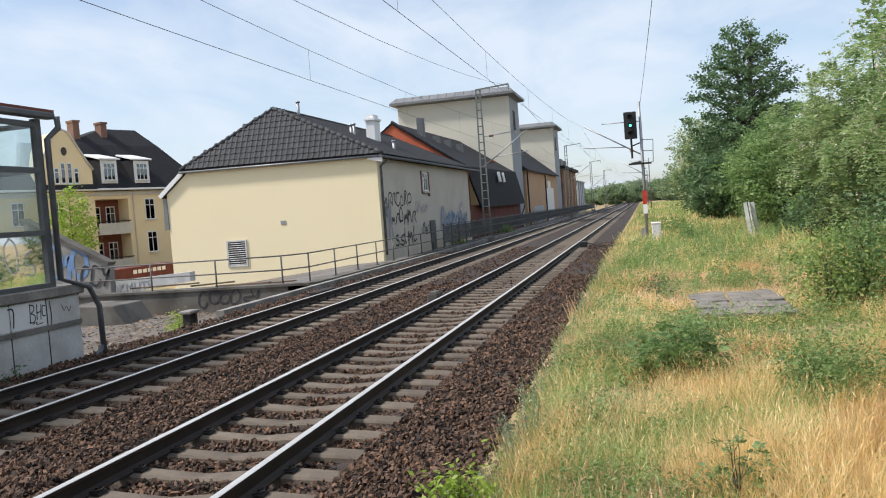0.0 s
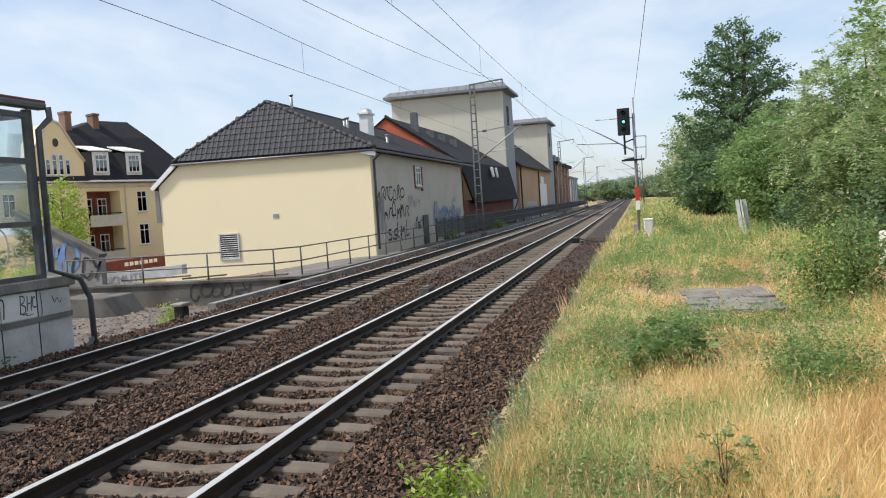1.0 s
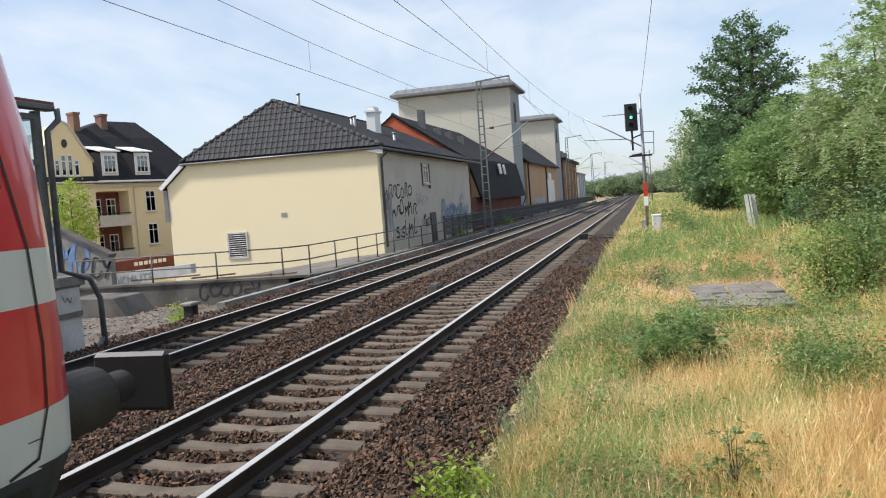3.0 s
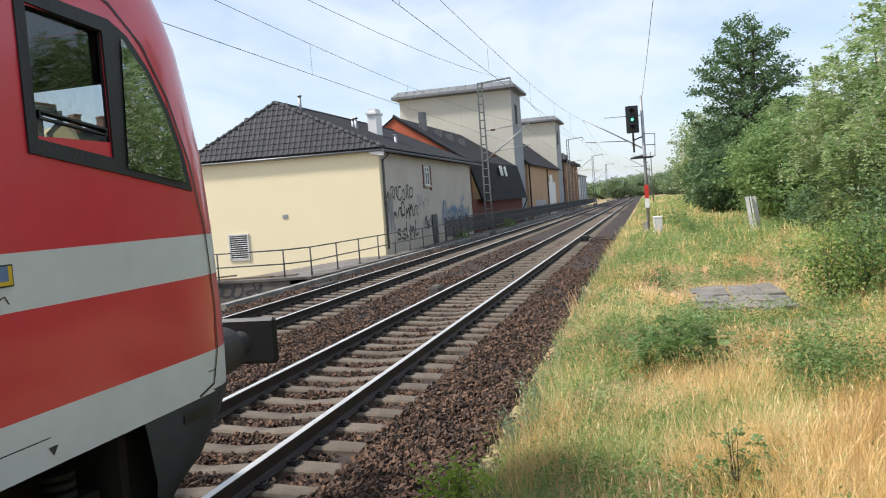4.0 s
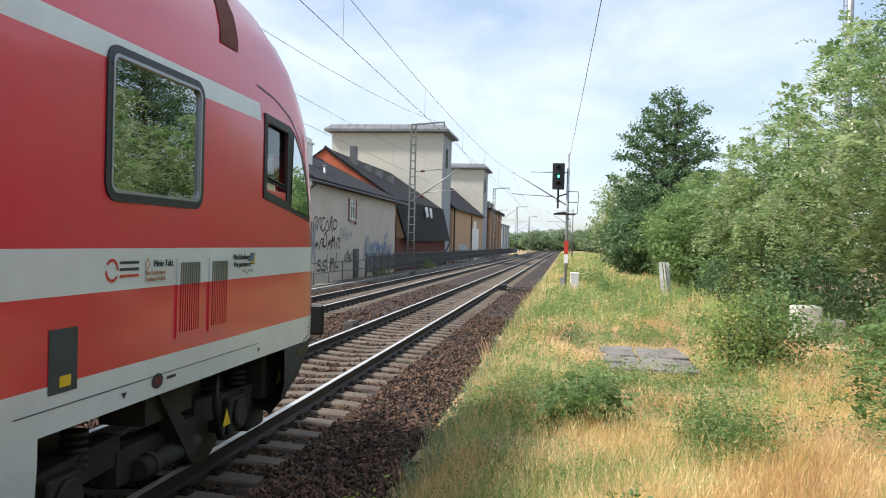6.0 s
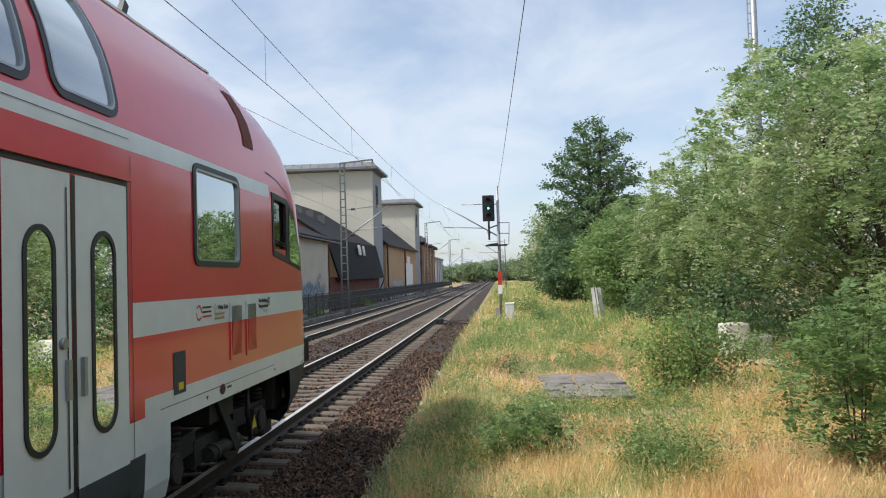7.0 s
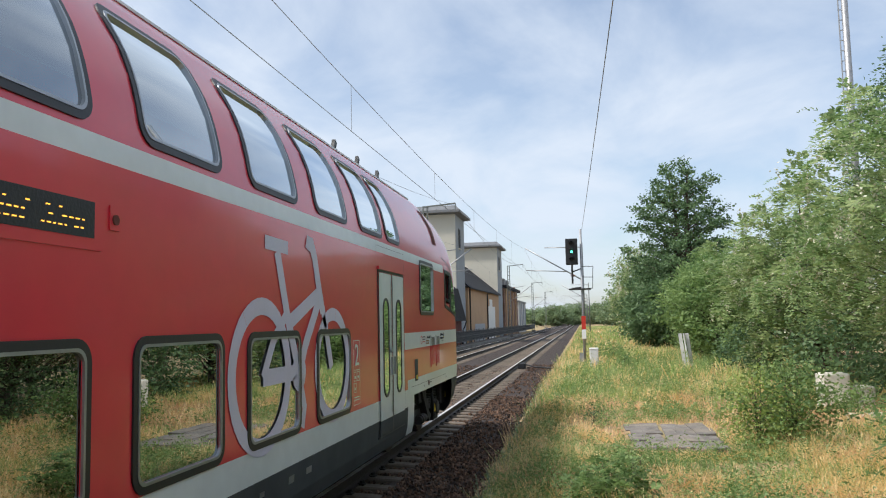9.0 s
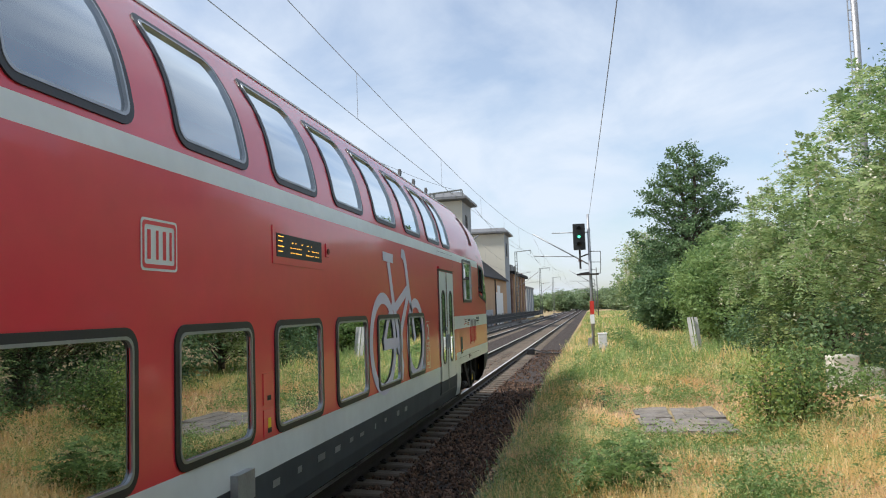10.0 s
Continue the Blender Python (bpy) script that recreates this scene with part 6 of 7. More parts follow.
    wg = thing("wall_graffiti", "dark sprayed scribble on a concrete wall", "graffiti", kind="structure")
    spray(wg, M_SPRAY_D, (-15.2, WALL_Y - 0.012, -0.75), (1, 0, 0), (0, 0, 1), (0, -1, 0), 2.4, 0.6, 6, 0.03, 8, name="spray_stroke")

make_cream_house()
make_far_buildings()
make_apartments()
make_shelter()

# ---- overhead line, signal, small railway things ----
def lattice_mast(x, y, h, base=-0.3, arm=None, label="grey-green lattice steel catenary mast"):
    m = thing("catenary_mast", label, "mast", (x, y, base), group="catenary masts")
    H = h - base
    w0, w1 = 0.24, 0.14
    for sx in (-1, 1):
        bm = B(); bm_beam(bm, (sx * w0, 0, 0), (sx * w1, 0, H), 0.07, 0.10); part("chord", bm, M_MAST, m)
    n = int(H / 0.55)
    for k in range(n):
        z = H * (k + 0.3) / n; w = w0 + (w1 - w0) * z / H
        bm = B(); bm_box(bm, -w, w, -0.055, -0.043, z, z + 0.07); bm_box(bm, -w, w, 0.043, 0.055, z, z + 0.07); part("batten", bm, M_MAST, m)
    bm = B(); bm_box(bm, -0.45, 0.45, -0.3, 0.3, -0.3, 0.30); part("footing", bm, M_CONC, m)
    if arm:
        bm = B(); bm_beam(bm, (-0.1, 0, H - 0.05), (arm, 0, H + 0.12), 0.10, 0.10); bm_box(bm, arm - 0.03, arm + 0.03, -0.03, 0.03, H - 0.4, H + 0.1); part("cross_arm", bm, M_MAST, m)
    return m

def cantilever(m, x0, x1, zs, y=0.0, base=-0.3):
    """Insulated bracket from the mast (at x0, in the mast's space) to the wire at x1."""
    za, zb, zc, zt = [z - base for z in zs]
    bm = B(); bm_tube(bm, (x0, y, za), (x1, y, zt), 0.045, n=8); bm_tube(bm, (x0, y, zb), (x1 - 0.35 * (x1 - x0), y, zb + (zt - zb) * 0.92), 0.035, n=8); bm_tube(bm, (x0 + (x1 - x0) * 0.25, y, za + (zt - za) * 0.25), (x1, y, zc + 0.12), 0.03, n=8)
    part("bracket_tube", bm, M_STEEL, m)
    for z, t in ((za, 0.12), (zb, 0.15)):
        bm = B(); q = x0 + (x1 - x0) * t
        for k in range(6): bm_tube(bm, (q + 0.05 * k * (1 if x1 > x0 else -1), y, z + (zt - z) * (t if z == za else t * 0.92)), (q + (0.05 * k + 0.025) * (1 if x1 > x0 else -1), y, z + (zt - z) * (t if z == za else t * 0.92)), 0.085, n=10)
        part("insulator", bm, M_LOGGIA, m)
    bm = B(); bm_tube(bm, (x1, y, zc + 0.12), (x1 + 0.75 * (1 if x1 < x0 else -1), y, zc + 0.02), 0.02, n=6); part("steady_arm", bm, M_STEEL, m)

def span(name, xa, ya, xb, yb, za, zb, sag, r, label, n=14):
    bm = B()
    pts = [(xa + (xb - xa) * k / n, ya + (yb - ya) * k / n, za + (zb - za) * k / n - 4 * sag * (k / n) * (1 - k / n)) for k in range(n + 1)]
    bm_path(bm, pts, r, 5)
    return solo(name, bm, M_WIRE, label, "wire")

def make_overhead():
    my = [-8.0, 55.0, 119.0, 176.0, 236.0]
    for y in my:
        if y < 0: continue
        m = lattice_mast(-10.6, y, 10.2, arm=2.15)
        cantilever(m, 0.1, 3.2, (4.9, 6.9, 5.55, 7.1), base=-0.3)
        m2 = thing("catenary_mast", "slim steel tube catenary mast beside the grass", "mast", (0.10 if y < 60 else 1.0, y + 3.0, 0), group="catenary masts")
        bm = B(); bm_tube(bm, (0, 0, -0.2), (0, 0, 7.5), 0.10, 0.07, n=10); part("post", bm, M_MAST, m2)
        cantilever(m2, -0.1, -4.0, (4.9, 7.2, 5.55, 7.25), base=0.0)
    for xc, nm in ((T1, "near"), (T2, "far")):
        ys = [-9.0] + [y + (3.0 if nm == "near" else 0) for y in my[1:]]
        for a, b in zip(ys, ys[1:]):
            span("contact_wire", xc, a, xc, b, 5.58, 5.58, 0.02, 0.0068, "thin dark overhead contact wire")
            w = thing("catenary_wire", "dark catenary wire with droppers above the track", "wire", group="catenary wires")
            n = 16; sag = 0.93
            f = lambda t: 7.25 - 4 * sag * t * (1 - t)
            bm = B(); bm_path(bm, [(xc, a + (b - a) * k / n, f(k / n)) for k in range(n + 1)], 0.0065, 5); part("messenger_wire", bm, M_WIRE, w)
            first, gap = (22.25, 8.4) if nm == "near" else (19.3, 8.65)
            for k in range(-3, 4):
                t = (first + gap * k - a) / (b - a) if a < 0 else (k + 4) / 8
                if not 0.04 < t < 0.96: continue
                bm = B(); bm_tube(bm, (xc, a + (b - a) * t, 5.58), (xc, a + (b - a) * t, f(t)), 0.005, n=4); part("dropper", bm, M_WIRE, w)
    span("feeder_wire", -8.45, -45, -8.45, 55, 10.2, 10.2, 2.7, 0.0085, "dark feeder wire on mast tops")
    span("feeder_wire", -8.45, 55, -8.45, 119, 10.2, 10.4, 1.4, 0.014, "dark feeder wire on mast tops")
    span("feeder_wire", -8.45, 119, -8.45, 176, 10.4, 10.4, 1.2, 0.014, "dark feeder wire on mast tops")
    span("guy_wire", 0.10, 33.95, 1.0, -20, 5.8, 6.4, 0.25, 0.0075, "dark wire running back from the signal mast")

def make_signal():
    s = thing("railway_signal", "black light signal showing green on a grey post with red-white band", "signal", (0.04, 33.95, 0.2))
    k = 33.93 / 38.0
    Z = lambda z: 1.99 + (z - 1.99) * k - 0.2
    bm = B(); bm_tube(bm, (0, 0, -0.3), (0, 0, Z(6.29)), 0.065, 0.05, n=12); part("post", bm, M_STEEL, s)
    for a, b, m in ((2.24, 1.62, M_REDP), (1.62, 1.20, M_WHITE)):
        bm = B(); bm_box(bm, -0.085, 0.085, -0.10, -0.07, Z(b), Z(a)); part("mast_plate", bm, m, s)
    hd = thing("signal_head", "", ""); hd.parent = s
    x0, x1, z0, z1 = -0.64, -0.14, Z(4.62), Z(5.85)
    bm = B(); bm_box(bm, x0, x1, -0.16, -0.10, z0, z1); part("backboard", bm, M_BLACK, hd, bevel=0.02)
    bm = B(); bm_box(bm, x0 + 0.08, x1 - 0.08, -0.10, 0.12, z0 + 0.08, z1 - 0.08); part("lamp_housing", bm, M_BLACK, hd, bevel=0.02)
    xc = (x0 + x1) / 2
    for q, lit in ((0.80, False), (0.5, True), (0.2, False)):
        z = z0 + (z1 - z0) * q
        bm = B()
        for j in range(12):
            a0, a1 = radians(-10 + 200 * j / 12), radians(-10 + 200 * (j + 1) / 12)
            bm.faces.new([bm.verts.new(p) for p in ((xc + 0.105 * math.cos(a0), -0.16, z + 0.105 * math.sin(a0)), (xc + 0.105 * math.cos(a1), -0.16, z + 0.105 * math.sin(a1)), (xc + 0.105 * math.cos(a1), -0.34, z + 0.105 * math.sin(a1)), (xc + 0.105 * math.cos(a0), -0.34, z + 0.105 * math.sin(a0)))])
        part("lamp_hood", bm, M_BLACK, hd)
        bm = B(); bm_tube(bm, (xc, -0.175, z), (xc, -0.16, z), 0.055, n=16); part("lens", bm, M_GREENLAMP if lit else M_IRON, hd)
    bm = B(); bm_beam(bm, (xc, 0, Z(3.75)), (xc, 0, z0 + 0.02), 0.08, 0.08); bm_beam(bm, (xc - 0.05, 0, Z(3.5)), (0, 0, Z(3.55)), 0.08, 0.10); bm_beam(bm, (xc, 0, Z(4.3)), (0, 0, Z(4.45)), 0.05, 0.05); bm_box(bm, xc - 0.16, 0.35, -0.2, 0.2, Z(3.45), Z(3.52)); part("bracket", bm, M_IRON, s)
    bm = B()
    for a, b in (((0, -0.05, Z(4.55)), (0.46, -0.05, Z(4.53))), ((0.46, -0.05, Z(4.53)), (0.42, -0.05, Z(3.52))), ((0, -0.05, Z(4.05)), (0.44, -0.05, Z(4.03))), ((0.05, -0.05, Z(3.5)), (0.42, -0.05, Z(3.52)))): bm_tube(bm, a, b, 0.015, n=6)
    part("service_cage", bm, M_STEEL_D, s)
    for j in range(9):
        bm = B(); bm_box(bm, -0.01, 0.14, -0.02, 0.02, Z(0.6 + 0.33 * j), Z(0.63 + 0.33 * j)); part("step_iron", bm, M_STEEL_D, s)
    bm = B(); bm_box(bm, -0.22, -0.04, -0.2, 0.1, 0.0, 0.5); part("junction_box", bm, M_STEEL, s)
    bm = B(); bm_box(bm, -0.2, 0.2, -0.2, 0.2, -0.4, 0.02); part("footing", bm, M_CONC, s)
    c = thing("cable_cabinet", "small white trackside cabinet in the grass", "cabinet", (0.38, 31.0, 0.22))
    bm = B(); bm_box(bm, -0.16, 0.16, -0.14, 0.14, 0, 0.72); part("cabinet_body", bm, M_WHITE, c, bevel=0.015)
    bm = B(); bm_box(bm, -0.18, 0.18, -0.16, 0.16, 0.72, 0.78); part("cabinet_lid", bm, M_WHITE, c, bevel=0.015)
    bm = B(); bm_box(bm, -0.135, 0.135, -0.148, -0.141, 0.05, 0.68); part("cabinet_door", bm, M_CONC_P, c)
    # white-grey slanted fence panel post
    p = thing("metal_post", "leaning galvanised metal channel post by the bushes", "post", (3.62, 30.0, 0.1))
    bm = B(); bm_beam(bm, (0.10, 0, -0.2), (-0.08, 0, 1.40), 0.24, 0.03); bm_beam(bm, (-0.02, 0.06, -0.2), (-0.20, 0.06, 1.40), 0.03, 0.12); bm_beam(bm, (0.22, 0.06, -0.2), (0.04, 0.06, 1.40), 0.03, 0.12); part("channel", bm, M_CONC_P, p)
    # equipment in the ballast
    bm = B(); bm_box(bm, -5.2, -4.95, 18.65, 19.2, -0.2, 0.04); bm_box(bm, -5.16, -4.98, 18.7, 19.15, 0.04, 0.07); solo("track_magnet", bm, M_CONC_D, "brown box shaped device beside the rail", "track device", bevel=0.015)
    bm = B(); bm_box(bm, -9.4, -9.1, 21.3, 22.6, -0.22, -0.02); solo("track_magnet", bm, M_IRON, "dark rusty device beside the far rail", "track device", bevel=0.015)
    cb = thing("rail_contact", "black rail contact box with a cable across the ballast", "track device")
    bm = B(); bm_box(bm, -3.1, -2.75, 38.6, 39.2, -0.2, 0.06); part("contact_box", bm, M_BLACK, cb, bevel=0.02)
    bm = B(); bm_path(bm, [(-2.75, 38.8, 0.0), (-2.3, 38.0, -0.08), (-1.7, 37.6, -0.1), (-1.2, 37.2, -0.1)], 0.035, 6); part("cable", bm, M_BLACK, cb)
    h = thing("ground_marker", "small grey concrete marker on short legs in the gravel", "marker", (-10.85, 17.4, -0.35))
    bm = B(); bm_box(bm, -0.16, 0.16, -0.22, 0.22, 0.34, 0.42); part("top", bm, M_CONC, h, bevel=0.02)
    for y in (-0.12, 0.12): bm = B(); bm_box(bm, -0.1, 0.1, y - 0.04, y + 0.04, -0.1, 0.34); part("leg", bm, M_IRON, h)
    # tall lamp mast behind the trees
    t = thing("lamp_mast", "tall slim grey steel mast behind the trees", "mast", (12.85, 40, 0))
    bm = B(); bm_tube(bm, (0, 0, 0), (0, 0, 20), 0.19, 0.14, n=12); part("pole", bm, M_STEEL, t)
    bm = B(); bm_tube(bm, (-0.32, 0, 0), (-0.28, 0, 20), 0.03, n=6); part("conduit", bm, M_STEEL, t)
    for k in range(30): bm = B(); bm_box(bm, -0.32, -0.1, -0.02, 0.02, 4 + 0.5 * k, 4.04 + 0.5 * k); part("rung", bm, M_STEEL, t)
    # weathered slab in the grass
    bm = B()
    for i in range(5):
        for j in range(4):
            x, y = 0.66 + 0.27 * i + random.uniform(-0.05, 0.05), 11.95 + 0.66 * j + random.uniform(-0.12, 0.12)
            z = 0.228 + 0.0035 * ((3 * i + 7 * j) % 9)
            bm_poly(bm, [(x + random.uniform(-0.02, 0.02), y, z), (x + 0.30, y + random.uniform(-0.08, 0.08), z), (x + random.uniform(0.25, 0.33), y + 0.70, z + random.uniform(-0.01, 0.02)), (x + random.uniform(-0.05, 0.03), y + random.uniform(0.6, 0.75), z)], (0, 0, -0.12))
    solo("concrete_slab", bm, M_SLABTOP, "cracked weathered grey concrete slab in the dry grass", "slab")
    c = thing("concrete_block", "pale concrete blocks behind the bushes", "block")
    bm = B(); bm_box(bm, 4.45, 4.95, 16.4, 16.9, 0.0, 0.95); bm_box(bm, 4.98, 5.4, 16.45, 16.9, 0.0, 0.7); part("block", bm, M_WALLPALE, c, bevel=0.03)
    bm = B(); bm_box(bm, 4.5, 5.2, 14.9, 15.3, 0.0, 0.36); part("block", bm, M_WALLPALE, c, bevel=0.03)

M_SLABTOP = mat("weathered_slab", (0.23, 0.21, 0.19), 0.95, var=0.55, scale=4, fine=28, bump=0.9, col2=(0.12, 0.108, 0.095), island=0.10, patch=0.5, patch_col=(0.27, 0.225, 0.17), patch_scale=2.2)
M_WALLPALE = mat("pale_concrete_block", (0.76, 0.72, 0.62), 0.9, var=0.3, scale=2, fine=25)
make_overhead()
make_signal()
make_railing()

# ---- plants ----
M_LEAF_D = leafy("dark_leaf", (0.085, 0.155, 0.070), (0.17, 0.26, 0.115), 0.45)
M_LEAF_M = leafy("mid_leaf", (0.125, 0.215, 0.070), (0.27, 0.38, 0.135), 0.48)
M_LEAF_L = leafy("light_locust_leaf", (0.19, 0.30, 0.11), (0.42, 0.50, 0.235), 0.52)
M_LEAF_Y = leafy("yellow_green_leaf", (0.24, 0.36, 0.05), (0.42, 0.52, 0.10), 0.45)
M_LEAF_YB = leafy("olive_yellow_leaf", (0.24, 0.33, 0.08), (0.42, 0.50, 0.16), 0.48)
M_BLOSSOM = leafy("pale_blossom", (0.55, 0.52, 0.38), (0.75, 0.72, 0.58), 0.3)
M_GRASS_D = leafy("dry_grass", (0.70, 0.485, 0.18), (0.93, 0.74, 0.41), 0.3)
M_GRASS_O = leafy("rusty_grass", (0.60, 0.36, 0.20), (0.80, 0.56, 0.34), 0.3)
M_GRASS_G = leafy("green_grass", (0.20, 0.32, 0.085), (0.46, 0.55, 0.20), 0.4)
RNG = np.random.default_rng(21)

def leaf_quads(c, size, rng, aspect=0.5, droop=0.25):
    """Leaves as bent-free small quads round the points c."""
    n = len(c)
    d = rng.normal(size=(n, 3)); d[:, 2] = d[:, 2] * 0.55 - droop
    d /= np.linalg.norm(d, axis=1)[:, None]
    u = rng.normal(size=(n, 3)); u -= (u * d).sum(1)[:, None] * d; u /= np.linalg.norm(u, axis=1)[:, None]
    s = size * rng.uniform(0.6, 1.3, n)[:, None]
    w = u * s * aspect
    t = d * s
    return np.stack([c - t * 0.5, c + w * 0.5 + t * 0.05, c + t * 0.55, c - w * 0.5 + t * 0.05], 1)

def twig_tips(profile, n, rng, squash=1.0):
    """About n well-spaced branch tips inside a lobed crown; profile = [(z, half width), ...]."""
    zs, ws = np.array([p[0] for p in profile]), np.array([p[1] for p in profile])
    m = n * 9
    z = rng.uniform(zs[0], zs[-1], m)
    w = np.interp(z, zs, ws)
    ok = rng.random(m) < (w / ws.max()) ** 1.3
    z, w = z[ok], w[ok]; m = len(z)
    a = rng.uniform(0, 2 * math.pi, m)
    ph = rng.uniform(0, 6.28, 3); f = 5.5 / (zs[-1] - zs[0])
    lobe = 1 + 0.13 * np.sin(2 * a + ph[0] + z * f) + 0.12 * np.sin(3 * a + ph[1] - z * f * 1.9) + 0.12 * np.sin(5 * a + ph[2] + z * f * 3.1)
    r = w * lobe * rng.uniform(0.05, 1, m) ** 0.5
    P = np.stack([r * np.cos(a), r * np.sin(a) * squash, z], 1)
    vol = float((math.pi * squash * (ws[1:] ** 2 + ws[:-1] ** 2) / 2 * np.diff(zs)).sum())
    gap = 0.72 * (vol / n) ** (1 / 3)
    kept = P[:1]
    for p in P[1:]:
        if ((kept - p) ** 2).sum(1).min() > gap * gap:
            kept = np.concatenate([kept, p[None]])
            if len(kept) >= n: break
    return kept

def tree(name, label, base, profile, leaf_mat, n_tip, per, leaf, spread, seed, trunk_r=0.18, blossom=None, frond=0, squash=1.0, lean=(0.0, 0.0), stems=1):
    """Trunk, limbs and twigs, with leaves in sprays at the twig ends; frond > 0: that many feathered leaves at each."""
    rng = np.random.default_rng(seed); rr = random.Random(seed)
    t = thing(name, label, "tree" if "tree" in name else "bush", base)
    tips = twig_tips(profile, n_tip, rng, squash)
    top, low = profile[-1][0], profile[0][0]
    tips[:, 0] += lean[0] * (tips[:, 2] / top) ** 1.5; tips[:, 1] += lean[1] * (tips[:, 2] / top) ** 1.5
    nseg = 7
    trunks = []
    for q in range(stems):
        off = Vector((rr.uniform(-1, 1), rr.uniform(-1, 1), 0)) * (0.25 * profile[len(profile) // 2][1] if stems > 1 else 0.0)
        trunks.append([Vector((lean[0] * (k / nseg) ** 1.5, lean[1] * (k / nseg) ** 1.5, -0.15 + (top * 0.93 + 0.15) * k / nseg)) + off * (k / nseg) + Vector((rr.uniform(-1, 1), rr.uniform(-1, 1), 0)) * trunk_r * (0.6 if k else 0) for k in range(nseg + 1)])
    bm = B()
    for pts in trunks:
        for k in range(nseg):
            bm_tube(bm, pts[k], pts[k + 1], trunk_r * (1 - k / nseg * 0.9), trunk_r * (1 - (k + 1) / nseg * 0.9), n=8)
    out = np.zeros_like(tips)
    for i, p in enumerate(tips):
        q = Vector(p); pts = trunks[i % stems]
        rad = math.hypot(q.x, q.y)
        z = max(low * 0.5 + 0.05, min(top * 0.9, q.z - 0.55 * rad))
        f = min(0.999, max(0.0, z / (top * 0.93))) * nseg; k = int(f); st = pts[k].lerp(pts[k + 1], f - k)
        d = q - st; out[i] = d.normalized() if d.length > 1e-4 else (0, 0, 1)
        mid = st.lerp(q, 0.5) + Vector((rr.uniform(-0.1, 0.1), rr.uniform(-0.1, 0.1), 0.1)) * d.length
        r = max(0.0025, trunk_r * 0.16 * (1 - 0.6 * q.z / top))
        bm_tube(bm, st, mid, r, r * 0.7, n=5, caps=False); bm_tube(bm, mid, q, r * 0.7, r * 0.25, n=4, caps=False)
    part("trunk", bm, M_BARK, t)
    n = len(tips)
    if frond:
        c = np.repeat(tips, frond, 0) + rng.normal(scale=spread * 0.34, size=(n * frond, 3))
        d = np.repeat(out, frond, 0) * 0.55 + rng.normal(scale=0.6, size=(n * frond, 3)); d[:, 2] = d[:, 2] * 0.85 - 0.12
        d /= np.linalg.norm(d, axis=1)[:, None]; m = len(c)
        k = np.arange(per) // 2; side = np.where(np.arange(per) % 2 == 0, 1.0, -1.0)
        L = spread * rng.uniform(0.6, 1.15, m); sx = (k + 0.7) / (per / 2)
        h = np.cross(d, [0, 0, 1.0]); h /= np.linalg.norm(h, axis=1)[:, None] + 1e-6
        stalk = c[:, None] + d[:, None] * (sx[None, :, None] * L[:, None, None]) + np.array([0, 0, -1.0]) * ((sx ** 2)[None, :, None] * (0.55 * L)[:, None, None])
        w = h[:, None] * side[None, :, None] * 0.9 + d[:, None] * 0.4 + rng.normal(scale=0.16, size=(m, per, 3))
        w /= np.linalg.norm(w, axis=2)[..., None]
        sz = leaf * (1.15 - 0.45 * sx)[None, :, None] * rng.uniform(0.8, 1.2, (m, per, 1))
        e = d[:, None] * sz * 0.24 + rng.normal(scale=0.05, size=(m, per, 3)) * sz
        v = np.stack([stalk, stalk + w * sz * 0.5 + e, stalk + w * sz, stalk + w * sz * 0.5 - e], 2).reshape(-1, 4, 3)
    else:
        p = tips[:, None] + rng.normal(scale=spread, size=(n, per, 3)) * np.array([0.8, 0.8, 0.45]) + out[:, None] * rng.normal(scale=spread * 0.7, size=(n, per, 1)) - out[:, None] * spread * 0.4
        v = leaf_quads(p.reshape(-1, 3), leaf, rng, 0.55)
    o = quads("crown", v, leaf_mat); o.parent = t
    if blossom:
        cnt, sz = blossom
        outer = tips[np.argsort(-np.linalg.norm(tips[:, :2], axis=1) / (np.interp(tips[:, 2], [q[0] for q in profile], [q[1] for q in profile]) + 0.2))][: max(8, int(0.7 * n))]
        c2 = outer[rng.integers(0, len(outer), cnt)] + rng.normal(scale=spread * 0.35, size=(cnt, 3))
        p = c2[:, None] + rng.normal(scale=0.05, size=(cnt, 12, 3)) * np.array([0.7, 0.7, 1.5]) * (1 + sz * 4)
        o = quads("blossom", leaf_quads(p.reshape(-1, 3), sz, rng, 0.8), M_BLOSSOM); o.parent = t
    return t

def egg(w, z0, z1):
    """A crown's outline: half widths over the height."""
    return [(z0 + (z1 - z0) * f, w / 2 * k) for f, k in ((0, 0.45), (0.12, 0.78), (0.35, 1.0), (0.6, 0.92), (0.8, 0.66), (0.93, 0.36), (1.0, 0.1))]

